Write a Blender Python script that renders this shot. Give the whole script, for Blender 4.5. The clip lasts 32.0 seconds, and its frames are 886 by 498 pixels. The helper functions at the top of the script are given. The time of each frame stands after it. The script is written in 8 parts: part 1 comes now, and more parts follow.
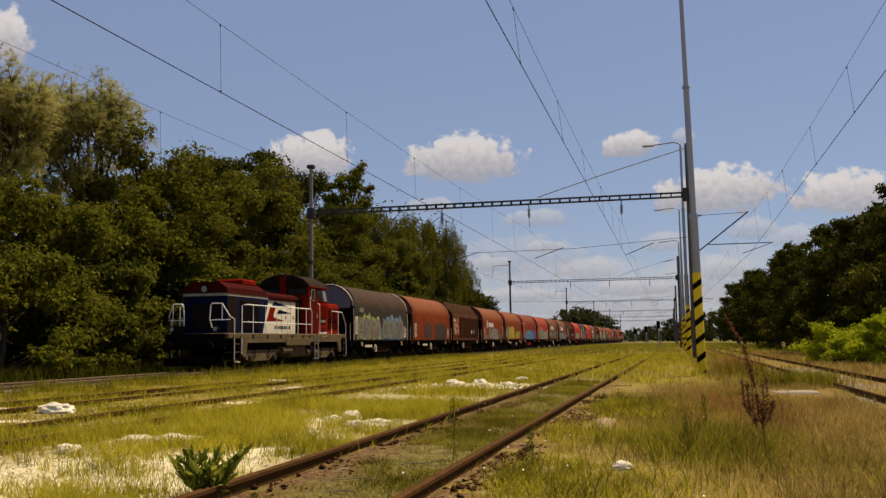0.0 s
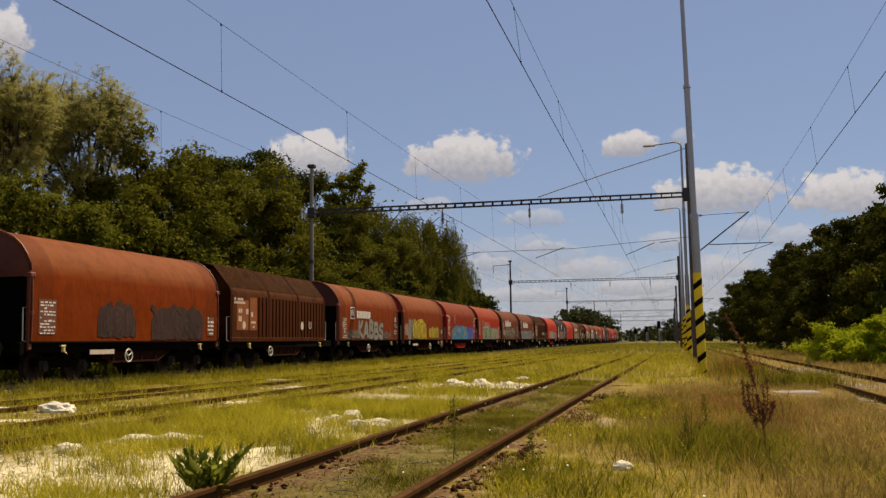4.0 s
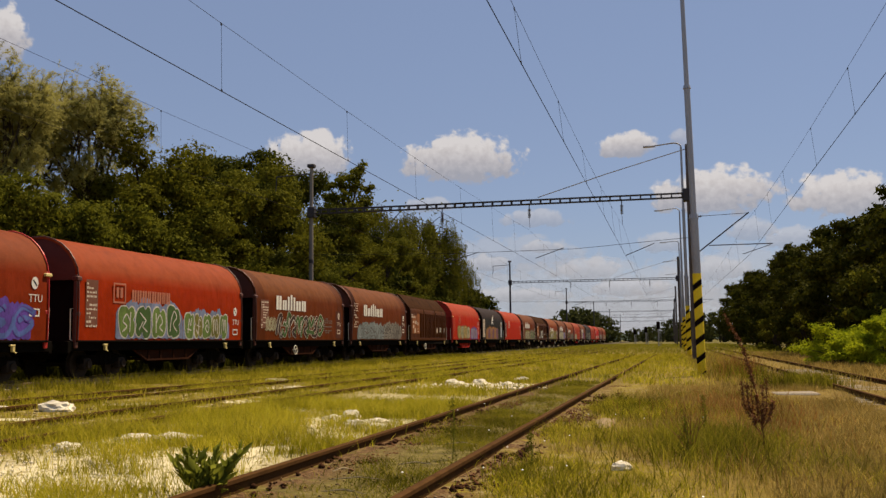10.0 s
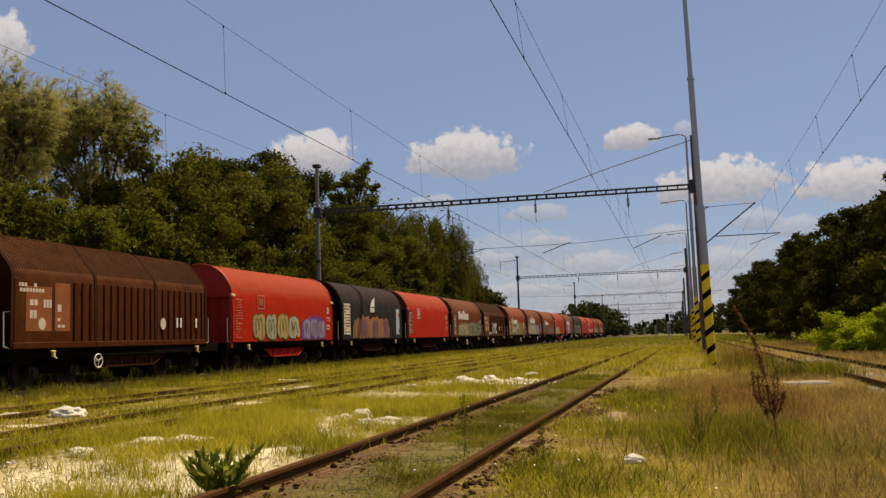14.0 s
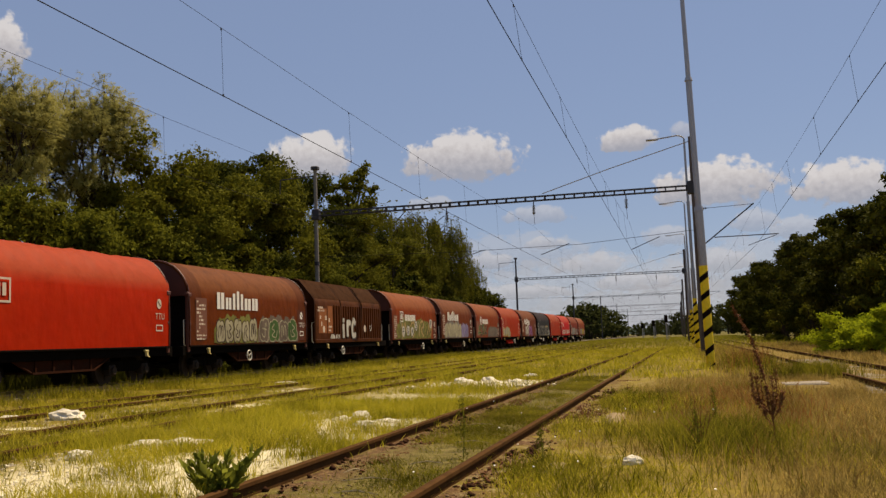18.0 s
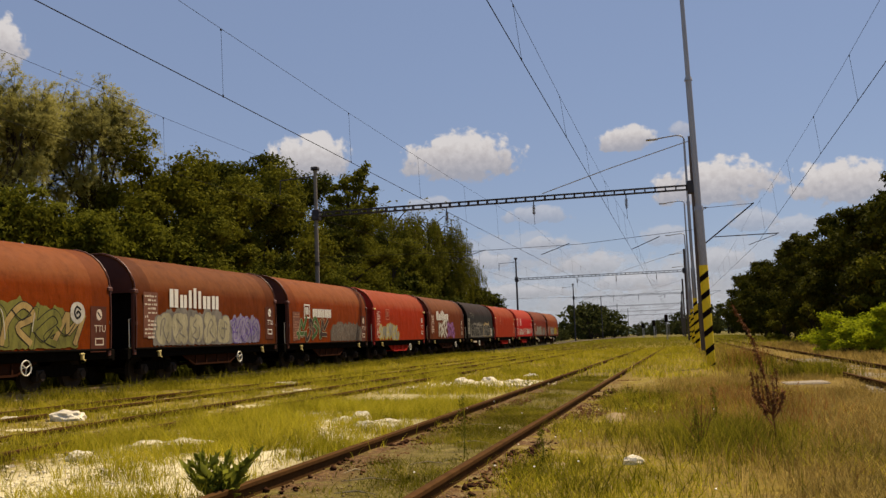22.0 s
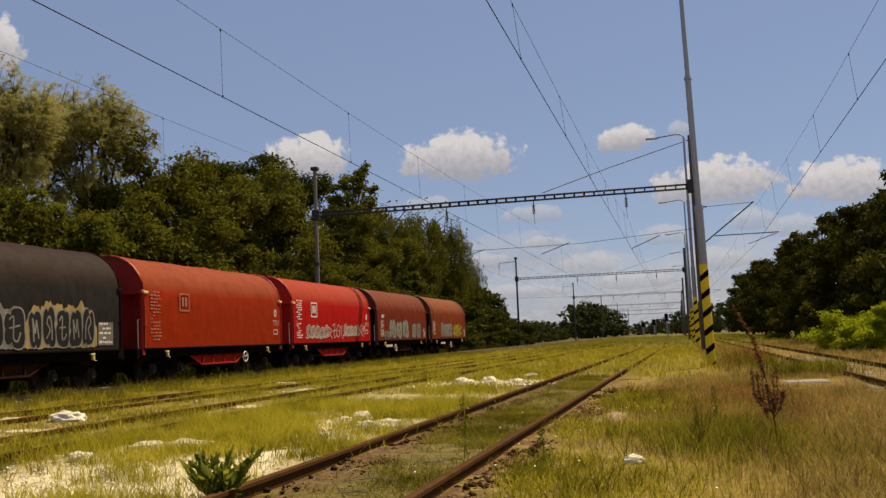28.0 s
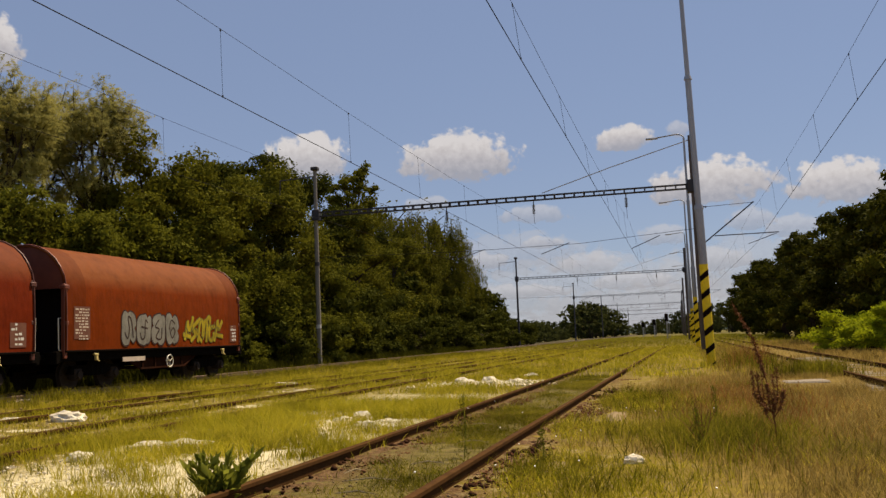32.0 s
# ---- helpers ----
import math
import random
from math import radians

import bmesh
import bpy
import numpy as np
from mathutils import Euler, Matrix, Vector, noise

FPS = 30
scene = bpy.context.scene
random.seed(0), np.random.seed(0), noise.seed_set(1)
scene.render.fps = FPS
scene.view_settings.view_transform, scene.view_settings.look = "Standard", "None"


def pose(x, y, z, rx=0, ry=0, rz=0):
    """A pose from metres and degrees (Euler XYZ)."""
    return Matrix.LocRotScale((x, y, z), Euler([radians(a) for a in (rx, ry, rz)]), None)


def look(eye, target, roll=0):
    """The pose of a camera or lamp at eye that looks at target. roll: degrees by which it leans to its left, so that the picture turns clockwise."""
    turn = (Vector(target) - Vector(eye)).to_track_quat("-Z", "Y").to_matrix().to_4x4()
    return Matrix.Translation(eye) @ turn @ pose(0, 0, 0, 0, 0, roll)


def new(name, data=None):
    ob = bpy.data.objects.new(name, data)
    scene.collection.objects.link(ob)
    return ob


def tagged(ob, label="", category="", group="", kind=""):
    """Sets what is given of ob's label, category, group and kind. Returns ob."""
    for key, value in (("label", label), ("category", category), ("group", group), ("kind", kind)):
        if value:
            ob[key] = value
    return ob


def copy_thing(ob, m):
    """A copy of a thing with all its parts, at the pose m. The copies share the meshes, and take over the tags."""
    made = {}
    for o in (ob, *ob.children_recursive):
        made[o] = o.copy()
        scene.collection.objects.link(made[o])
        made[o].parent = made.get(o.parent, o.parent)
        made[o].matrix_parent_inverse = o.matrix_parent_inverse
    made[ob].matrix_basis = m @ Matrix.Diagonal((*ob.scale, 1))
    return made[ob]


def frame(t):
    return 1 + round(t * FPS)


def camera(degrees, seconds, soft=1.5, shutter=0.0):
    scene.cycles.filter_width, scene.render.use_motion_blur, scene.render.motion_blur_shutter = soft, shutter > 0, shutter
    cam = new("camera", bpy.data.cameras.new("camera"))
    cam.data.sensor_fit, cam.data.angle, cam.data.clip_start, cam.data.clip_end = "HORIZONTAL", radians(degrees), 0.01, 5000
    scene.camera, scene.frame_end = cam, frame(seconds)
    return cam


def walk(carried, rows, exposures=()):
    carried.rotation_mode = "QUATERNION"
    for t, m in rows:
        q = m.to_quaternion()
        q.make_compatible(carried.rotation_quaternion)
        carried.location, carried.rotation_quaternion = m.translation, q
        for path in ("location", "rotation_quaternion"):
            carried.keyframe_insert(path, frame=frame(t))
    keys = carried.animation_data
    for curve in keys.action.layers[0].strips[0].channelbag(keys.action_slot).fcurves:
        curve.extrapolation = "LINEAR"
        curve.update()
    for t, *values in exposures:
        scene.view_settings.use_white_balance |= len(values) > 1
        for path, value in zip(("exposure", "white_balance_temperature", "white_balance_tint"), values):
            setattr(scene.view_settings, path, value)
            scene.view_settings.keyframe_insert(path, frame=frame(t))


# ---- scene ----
# ---------------------------------------------------------------- camera
EYE = Vector((0, 0, 1.17))
cam = camera(51.37, 32.0, soft=1.4)


def aim(yaw, pitch, lean):
    """Camera pose at the tripod: yaw to the left of the tracks, pitch up, lean."""
    a, b = radians(yaw), radians(pitch)
    way = Vector((-math.sin(a) * math.cos(b), math.cos(a) * math.cos(b), math.sin(b)))
    return look(EYE, EYE + way * 10, -lean)


walk(cam, [
    (0, aim(13.76, 5.735, 0.76)), (3, aim(13.785, 5.715, 0.70)), (6, aim(13.785, 5.722, 0.62)),
    (7, aim(13.77, 5.72, 0.56)), (10.4, aim(13.77, 5.72, 0.54)), (11, aim(13.93, 5.73, 0.77)),
    (11.5, aim(14.09, 5.73, 1.02)), (12, aim(14.23, 5.74, 1.26)), (12.5, aim(14.32, 5.74, 1.42)),
    (13, aim(14.32, 5.71, 1.60)), (13.5, aim(14.30, 5.53, 1.73)), (14, aim(14.21, 5.55, 1.83)),
    (14.5, aim(14.11, 5.58, 1.88)), (16.5, aim(14.08, 5.645, 1.88)), (18, aim(14.11, 5.655, 1.99)),
    (20, aim(14.12, 5.665, 2.07)), (23, aim(14.12, 5.665, 2.13)), (25.5, aim(14.12, 5.66, 2.22)),
    (28, aim(14.12, 5.65, 2.27)), (32, aim(14.12, 5.65, 2.27))],
    exposures=[(0, 0.38, 7150, 19.5), (32, 0.38, 7150, 19.5)])

# ---------------------------------------------------------------- light
SUN_WAY = Vector((0.30, 0.42, 0.856)).normalized()
world = bpy.data.worlds.new("sky")
scene.world = world
world.use_nodes = True
wn = world.node_tree.nodes
sky = wn.new("ShaderNodeTexSky")
sky.sky_type, sky.sun_disc = "NISHITA", False
sky.sun_elevation = math.asin(SUN_WAY.z)
sky.sun_rotation = math.atan2(SUN_WAY.x, SUN_WAY.y)
sky.air_density, sky.dust_density, sky.ozone_density = 1.0, 0.1, 3.0
haze = wn.new("ShaderNodeMix")          # thin even summer haze over the whole sky
haze.data_type = "RGBA"
haze.inputs[0].default_value = 0.65
haze.inputs[7].default_value = (2.12, 3.14, 5.05, 1)
world.node_tree.links.new(sky.outputs[0], haze.inputs[6])
world.node_tree.links.new(haze.outputs[2], wn["Background"].inputs[0])
wn["Background"].inputs[1].default_value = 0.076

sun = new("sun", bpy.data.lights.new("sun", "SUN"))
sun.data.energy, sun.data.angle, sun.data.color = 5.0, radians(0.53), (1.0, 0.90, 0.68)
sun.matrix_world = look(SUN_WAY * 200, (0, 0, 0))

# ---------------------------------------------------------------- materials
MATS = {}


def nodes_of(name):
    m = bpy.data.materials.new(name)
    m.use_nodes = True
    return m, m.node_tree.nodes, m.node_tree.links, m.node_tree.nodes["Principled BSDF"]


def noise_node(n, l, scale, detail=5, rough=0.6, coord="Object", stretch=None):
    tc = n.new("ShaderNodeTexCoord")
    t = n.new("ShaderNodeTexNoise")
    t.inputs["Scale"].default_value, t.inputs["Detail"].default_value, t.inputs["Roughness"].default_value = scale, detail, rough
    if stretch:
        mp = n.new("ShaderNodeMapping")
        mp.inputs["Scale"].default_value = stretch
        l.new(tc.outputs[coord], mp.inputs[0])
        l.new(mp.outputs[0], t.inputs["Vector"])
    else:
        l.new(tc.outputs[coord], t.inputs["Vector"])
    return t


def ramp(n, l, src, stops):
    r = n.new("ShaderNodeValToRGB")
    el = r.color_ramp.elements
    while len(el) < len(stops):
        el.new(0.5)
    for e, (p, c) in zip(el, stops):
        e.position, e.color = p, (*c, 1)
    l.new(src, r.inputs[0])
    return r


def mix(n, l, fac, a, b, blend="MIX"):
    m = n.new("ShaderNodeMix")
    m.data_type, m.blend_type = "RGBA", blend
    for k, v in ((0, fac), (6, a), (7, b)):
        if hasattr(v, "links"):
            l.new(v, m.inputs[k])
        elif k == 0:
            m.inputs[0].default_value = v
        else:
            m.inputs[k].default_value = (*v, 1)
    return m.outputs[2]


def bump(n, l, bs, src, strength=0.3, dist=0.02):
    b = n.new("ShaderNodeBump")
    b.inputs["Strength"].default_value, b.inputs["Distance"].default_value = strength, dist
    l.new(src, b.inputs["Height"])
    l.new(b.outputs[0], bs.inputs["Normal"])


def plain(name, col, rough=0.6, metal=0.0, vary=0.25, scale=3.0, grain=40.0, dirt=None, dirt_amount=0.4, stretch=None, bumpy=0.15):
    """A painted, metal or stone surface with variation at two scales, and dirt."""
    if name in MATS:
        return MATS[name]
    m, n, l, bs = nodes_of(name)
    a = noise_node(n, l, scale, 5, 0.65, stretch=stretch)
    b = noise_node(n, l, grain, 3, 0.6, stretch=stretch)
    lo = tuple(c * (1 - vary) for c in col)
    hi = tuple(min(1, c * (1 + vary)) for c in col)
    c1 = ramp(n, l, a.outputs[0], [(0.3, lo), (0.7, hi)]).outputs[0]
    c2 = mix(n, l, 0.35, c1, ramp(n, l, b.outputs[0], [(0.3, tuple(c * 0.6 for c in col)), (0.7, tuple(min(1, c * 1.3) for c in col))]).outputs[0])
    if dirt:
        d = noise_node(n, l, scale * 2.3, 6, 0.75, stretch=stretch)
        f = ramp(n, l, d.outputs[0], [(0.5, (0, 0, 0)), (0.75, (dirt_amount,) * 3)]).outputs[0]
        c2 = mix(n, l, f, c2, dirt)
    l.new(c2, bs.inputs["Base Color"])
    r = ramp(n, l, b.outputs[0], [(0.2, (max(0, rough - 0.12),) * 3), (0.8, (min(1, rough + 0.12),) * 3)])
    l.new(r.outputs[0], bs.inputs["Roughness"])
    bs.inputs["Metallic"].default_value = metal
    if rough > 0.8:
        bs.inputs["Specular IOR Level"].default_value = 0.12 if rough < 0.9 else 0.02
    if bumpy:
        bump(n, l, bs, b.outputs[0], bumpy, 0.01)
    MATS[name] = m
    return m


def tarp(name, col, faded, streak=0.45, flap=0.0, grime=1.0, pale_top=0.32):
    """Coated tarpaulin or painted hood: vertical streaks, a top paled by dust and painted sheen, slight folds."""
    m, n, l, bs = nodes_of(name)
    big = noise_node(n, l, 0.8, 5, 0.65)
    fine = noise_node(n, l, 30, 4, 0.7)
    st = noise_node(n, l, 3.2, 5, 0.7, stretch=(1, 1.5, 0.10))
    base = mix(n, l, ramp(n, l, big.outputs[0], [(0.35, (0, 0, 0)), (0.7, (0.7,) * 3)]).outputs[0], col, faded)
    dark = tuple(c * 0.45 for c in col)
    base = mix(n, l, ramp(n, l, st.outputs[0], [(0.44, (0, 0, 0)), (0.68, (min(0.85, streak * 1.5),) * 3)]).outputs[0], base, dark)
    base = mix(n, l, 0.30, base, ramp(n, l, fine.outputs[0], [(0.3, tuple(c * 0.5 for c in col)), (0.7, faded)]).outputs[0])
    # upper side paled: settled road dust, with the sky's sheen put into the colour
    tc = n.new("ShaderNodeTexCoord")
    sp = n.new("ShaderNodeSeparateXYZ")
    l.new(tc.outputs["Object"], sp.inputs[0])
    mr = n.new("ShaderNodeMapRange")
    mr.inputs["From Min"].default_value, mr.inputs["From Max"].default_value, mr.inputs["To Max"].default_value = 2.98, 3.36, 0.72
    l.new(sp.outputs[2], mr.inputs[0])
    base = mix(n, l, mr.outputs[0], base, tuple(c * 0.5 + d for c, d in zip(col, [0.14 * pale_top + pale_top * col[0] + d * pale_top * 3 for d in (0.03, 0.0, -0.012)])))
    # blotches of grime
    bl = noise_node(n, l, 2.1, 7, 0.72)
    base = mix(n, l, 1.0, base, ramp(n, l, bl.outputs[0], [(0.32, (1 - 0.45 * grime, 1 - 0.48 * grime, 1 - 0.5 * grime)), (0.5, (0.97, 0.97, 0.97)), (0.7, (1 + 0.18 * grime, 1 + 0.15 * grime, 1 + 0.1 * grime))]).outputs[0], "MULTIPLY")
    if flap:
        # separate, dirtier cloth over the last metre at each end
        ab = n.new("ShaderNodeMath")
        ab.operation = "ABSOLUTE"
        l.new(sp.outputs[1], ab.inputs[0])
        gt = n.new("ShaderNodeMath")
        gt.operation = "GREATER_THAN"
        gt.inputs[1].default_value = 4.42
        l.new(ab.outputs[0], gt.inputs[0])
        k = n.new("ShaderNodeMath")
        k.operation = "MULTIPLY"
        k.inputs[1].default_value = flap
        l.new(gt.outputs[0], k.inputs[0])
        base = mix(n, l, k.outputs[0], base, tuple(c * 0.45 + 0.012 for c in col))
    l.new(mix(n, l, 1.0, base, (0.635, 0.395, 0.165), "MULTIPLY"), bs.inputs["Base Color"])
    bs.inputs["Roughness"].default_value = 0.62
    bs.inputs["Specular IOR Level"].default_value = 0.05
    fold = noise_node(n, l, 1.6, 3, 0.5, stretch=(1, 1.0, 0.6))
    crease = noise_node(n, l, 1.5, 2, 0.4, stretch=(1, 0.8, 1.3))
    ad = n.new("ShaderNodeMath")
    ad.operation = "MULTIPLY_ADD"
    ad.inputs[1].default_value = 0.35
    l.new(crease.outputs[0], ad.inputs[0])
    l.new(fold.outputs[0], ad.inputs[2])
    bump(n, l, bs, ad.outputs[0], 0.6, 0.08)
    return m


def leafy(name, dark, light, through_light=0.3):
    """Leaves: colour varies leaf by leaf and over the crown; some light comes through."""
    m, n, l, bs = nodes_of(name)
    g = n.new("ShaderNodeNewGeometry")
    big = noise_node(n, l, 0.45, 3, 0.6)
    low, high = (tuple(a + (b - a) * u for a, b in zip(dark, light)) for u in (0.2, 0.8))
    c = ramp(n, l, g.outputs["Random Per Island"], [(0.0, low), (1.0, high)]).outputs[0]
    c = mix(n, l, ramp(n, l, big.outputs[0], [(0.35, (0, 0, 0)), (0.7, (0.55,) * 3)]).outputs[0], c, tuple((a + b) * 0.55 for a, b in zip(dark, light)))
    l.new(c, bs.inputs["Base Color"])
    bs.inputs["Roughness"].default_value = 0.9
    bs.inputs["Specular IOR Level"].default_value = 0.04
    t = n.new("ShaderNodeBsdfTranslucent")
    l.new(c, t.inputs[0])
    mx = n.new("ShaderNodeMixShader")
    mx.inputs[0].default_value = through_light
    l.new(bs.outputs[0], mx.inputs[1])
    l.new(t.outputs[0], mx.inputs[2])
    l.new(mx.outputs[0], n["Material Output"].inputs[0])
    return m


RUST = plain("rail_rust", (0.074, 0.036, 0.012), 0.95, 0.0, 0.35, 5, 60, dirt=(0.07, 0.035, 0.02))
RAILTOP = plain("rail_head", (0.24, 0.16, 0.11), 0.5, 0.6, 0.25, 4, 50)
SLEEPER = plain("old_concrete", (0.27, 0.23, 0.17), 0.9, 0, 0.3, 4, 50, dirt=(0.12, 0.09, 0.05))
BALLAST_DIRT = plain("ballast_stone", (0.22, 0.155, 0.08), 0.95, 0, 0.4, 8, 60)
WHITE_STONE = plain("white_limestone", (0.68, 0.61, 0.45), 0.9, 0, 0.2, 6, 60)
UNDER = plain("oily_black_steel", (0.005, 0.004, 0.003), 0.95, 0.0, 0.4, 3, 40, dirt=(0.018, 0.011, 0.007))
WHEEL = plain("dirty_wheel_steel", (0.035, 0.025, 0.018), 0.85, 0.0, 0.3, 6, 60, dirt=(0.03, 0.02, 0.015))
POLE_STEEL = plain("galvanised_steel", (0.34, 0.335, 0.33), 0.45, 0.55, 0.15, 2, 50, stretch=(1, 1, 0.2))
MAST_DARK = plain("painted_dark_steel", (0.035, 0.033, 0.037), 0.7, 0.1, 0.3, 3, 50, dirt=(0.06, 0.03, 0.02))
MAST_BROWN = plain("weathered_brown_steel", (0.105, 0.078, 0.062), 0.75, 0.1, 0.3, 3, 50, dirt=(0.06, 0.03, 0.02))
POLE_CONCRETE = plain("grey_concrete_pole", (0.22, 0.20, 0.165), 0.85, 0, 0.2, 2, 60, stretch=(1, 1, 0.2))
WIRE = plain("dark_copper_wire", (0.012, 0.011, 0.011), 0.85, 0.0, 0.2, 3, 40)
INSUL = plain("brown_porcelain", (0.035, 0.022, 0.02), 0.25, 0, 0.2, 6, 40)
YELLOW = plain("warning_yellow", (0.92, 0.62, 0.004), 0.6, 0, 0.12, 4, 50, dirt=(0.6, 0.40, 0.03))
BLACK = plain("warning_black", (0.012, 0.007, 0.006), 0.92, 0, 0.3, 4, 50)
HOOK_YELLOW = plain("hook_yellow", (0.60, 0.48, 0.18), 0.6, 0, 0.2, 6, 40)
WHITE = plain("white_lettering", (0.62, 0.60, 0.54), 0.86, 0, 0.1, 5, 40, dirt=(0.45, 0.33, 0.25))
PALE = plain("pale_panel_marks", (0.50, 0.41, 0.32), 0.86, 0, 0.15, 5, 40)
BARK = plain("brown_grey_bark", (0.050, 0.038, 0.027), 0.95, 0, 0.4, 2, 25, stretch=(1, 1, 0.3), bumpy=0.6)


# ---------------------------------------------------------------- mesh tools
class Shape:
    """Collects faces of one part."""

    def __init__(self):
        self.v, self.f = [], []

    def add(self, verts, faces):
        o = len(self.v)
        self.v += [tuple(p) for p in verts]
        self.f += [tuple(o + i for i in f) for f in faces]
        return self

    def box(self, a, b, chamfer=0.0):
        (x0, y0, z0), (x1, y1, z1) = a, b
        if not chamfer:
            return self.add([(x, y, z) for z in (z0, z1) for x, y in ((x0, y0), (x1, y0), (x1, y1), (x0, y1))],
                            [(3, 2, 1, 0), (4, 5, 6, 7), (0, 1, 5, 4), (1, 2, 6, 5), (2, 3, 7, 6), (3, 0, 4, 7)])
        c = chamfer
        rings = []
        for z, q in ((z0, c), (z0 + c, 0), (z1 - c, 0), (z1, c)):
            rings.append([(x0 + c + q * 0.6, y0 + q, z), (x1 - c - q * 0.6, y0 + q, z), (x1 - q, y0 + c + q * 0.6, z), (x1 - q, y1 - c - q * 0.6, z),
                          (x1 - c - q * 0.6, y1 - q, z), (x0 + c + q * 0.6, y1 - q, z), (x0 + q, y1 - c - q * 0.6, z), (x0 + q, y0 + c + q * 0.6, z)])
        return self.loft(rings)

    def loft(self, rings, caps=True):
        """Closed rings of equal count, joined one to the next."""
        n = len(rings[0])
        faces = []
        for k in range(len(rings) - 1):
            for i in range(n):
                j = (i + 1) % n
                faces.append((k * n + i, k * n + j, (k + 1) * n + j, (k + 1) * n + i))
        if caps:
            faces += [tuple(range(n))[::-1], tuple((len(rings) - 1) * n + i for i in range(n))]
        return self.add([p for r in rings for p in r], faces)

    def along_y(self, outline, y0, y1):
        """Outline of (x, z), anticlockwise seen from -y, drawn out along y."""
        return self.loft([[(x, y, z) for x, z in outline] for y in (y0, y1)])

    def along_x(self, outline, x0, x1):
        return self.loft([[(x, y, z) for y, z in outline] for x in (x0, x1)])

    def tube(self, pts, r, n=6, ends=True):
        """A round bar along points; r may be a list."""
        pts = [Vector(p) for p in pts]
        rs = r if isinstance(r, (list, tuple)) else [r] * len(pts)
        rings = []
        for i, p in enumerate(pts):
            d = (pts[min(i + 1, len(pts) - 1)] - pts[max(i - 1, 0)]).normalized()
            u = d.cross(Vector((0, 0, 1)) if abs(d.z) < 0.9 else Vector((0, 1, 0))).normalized()
            w = d.cross(u)
            rings.append([p + (u * math.cos(k * math.tau / n) + w * math.sin(k * math.tau / n)) * rs[i] for k in range(n)])
        return self.loft(rings, ends)

    def disc(self, c, axis, r, thick, n=20):
        a = Vector(axis).normalized()
        return self.tube([Vector(c) - a * thick / 2, Vector(c) + a * thick / 2], r, n)

    def ring(self, c, axis, r, wire, n=20, m=5):
        a = Vector(axis).normalized()
        u = a.cross(Vector((0, 0, 1)) if abs(a.z) < 0.9 else Vector((1, 0, 0))).normalized()
        w = a.cross(u)
        vs, fs = [], []
        for i in range(n):
            d = u * math.cos(i * math.tau / n) + w * math.sin(i * math.tau / n)
            for j in range(m):
                q = j * math.tau / m
                vs.append(Vector(c) + d * (r + wire * math.cos(q)) + a * wire * math.sin(q))
                fs.append((i * m + j, i * m + (j + 1) % m, ((i + 1) % n) * m + (j + 1) % m, ((i + 1) % n) * m + j))
        return self.add(vs, fs)

    def mesh(self, name, smooth=True):
        me = bpy.data.meshes.new(name)
        me.from_pydata(self.v, [], self.f)
        bm = bmesh.new()
        bm.from_mesh(me)
        bmesh.ops.recalc_face_normals(bm, faces=bm.faces)
        bm.to_mesh(me)
        bm.free()
        if smooth:
            me.shade_smooth()
            me.set_sharp_from_angle(angle=radians(35))
        return me


def part(name, shape, material, parent, label="", smooth=True, at=None):
    """One mesh object under a thing or a part. shape: a Shape or a mesh that is shared."""
    me = shape.mesh(name, smooth) if isinstance(shape, Shape) else shape
    if material and not me.materials:
        me.materials.append(material)
    ob = new(name, me)
    ob.parent = parent
    if at is not None:
        ob.matrix_basis = at
    if label:
        ob["label"] = label
    return ob


def thing(name, label, category, group="", at=None, kind=""):
    ob = new(name)
    ob.empty_display_size = 0.2
    if at is not None:
        ob.matrix_basis = at
    return tagged(ob, label, category, group, kind)


def solid(name, shape, material, label, category, group="", at=None, kind="", smooth=True):
    ob = part(name, shape, material, None, smooth=smooth, at=at)
    return tagged(ob, label, category, group, kind)


def array_mesh(name, verts, faces, material, smooth=False):
    """A large mesh from arrays; faces all of one size."""
    me = bpy.data.meshes.new(name)
    verts, faces = np.asarray(verts, np.float32), np.asarray(faces, np.int32)
    k = faces.shape[1]
    me.vertices.add(len(verts))
    me.vertices.foreach_set("co", verts.ravel())
    me.loops.add(faces.size)
    me.loops.foreach_set("vertex_index", faces.ravel())
    me.polygons.add(len(faces))
    me.polygons.foreach_set("loop_start", np.arange(0, faces.size, k, dtype=np.int32))
    me.update(calc_edges=True)
    if smooth:
        me.shade_smooth()
    me.materials.append(material)
    return me


RAIL_TOP = 0.12          # rail heads above the ground
TRAIN_X = -18.35
TRACK_X = {"near": -2.55, "second": -8.22, "third": -12.2, "train": TRAIN_X, "right": 4.35}


# bare patches of pale rubble between the near and the second track: centre and half sizes
STONE_SPOTS = ((-6.2, 10.15, 0.60, 0.42), (-6.2, 9.1, 0.5, 0.2), (-5.0, 7.0, 1.3, 0.42), (-4.86, 13.2, 0.42, 0.4), (-3.95, 12.6, 0.45, 0.85), (-7.0, 13.9, 0.5, 0.25),
               (-5.9, 14.1, 0.45, 0.22), (-4.9, 23.3, 1.2, 0.9), (-4.25, 9.4, 0.3, 0.4), (-9.7, 22.8, 0.9, 0.45), (-9.9, 12.6, 0.5, 0.25), (-10.2, 16.2, 0.7, 0.3), (-8.2, 17.2, 0.6, 0.4))


def hump(x, y):
    """Gentle unevenness of the ground."""
    return 0.035 * noise.noise(Vector((x * 0.35, y * 0.35, 0))) + 0.02 * noise.noise(Vector((x * 1.3, y * 1.3, 5)))

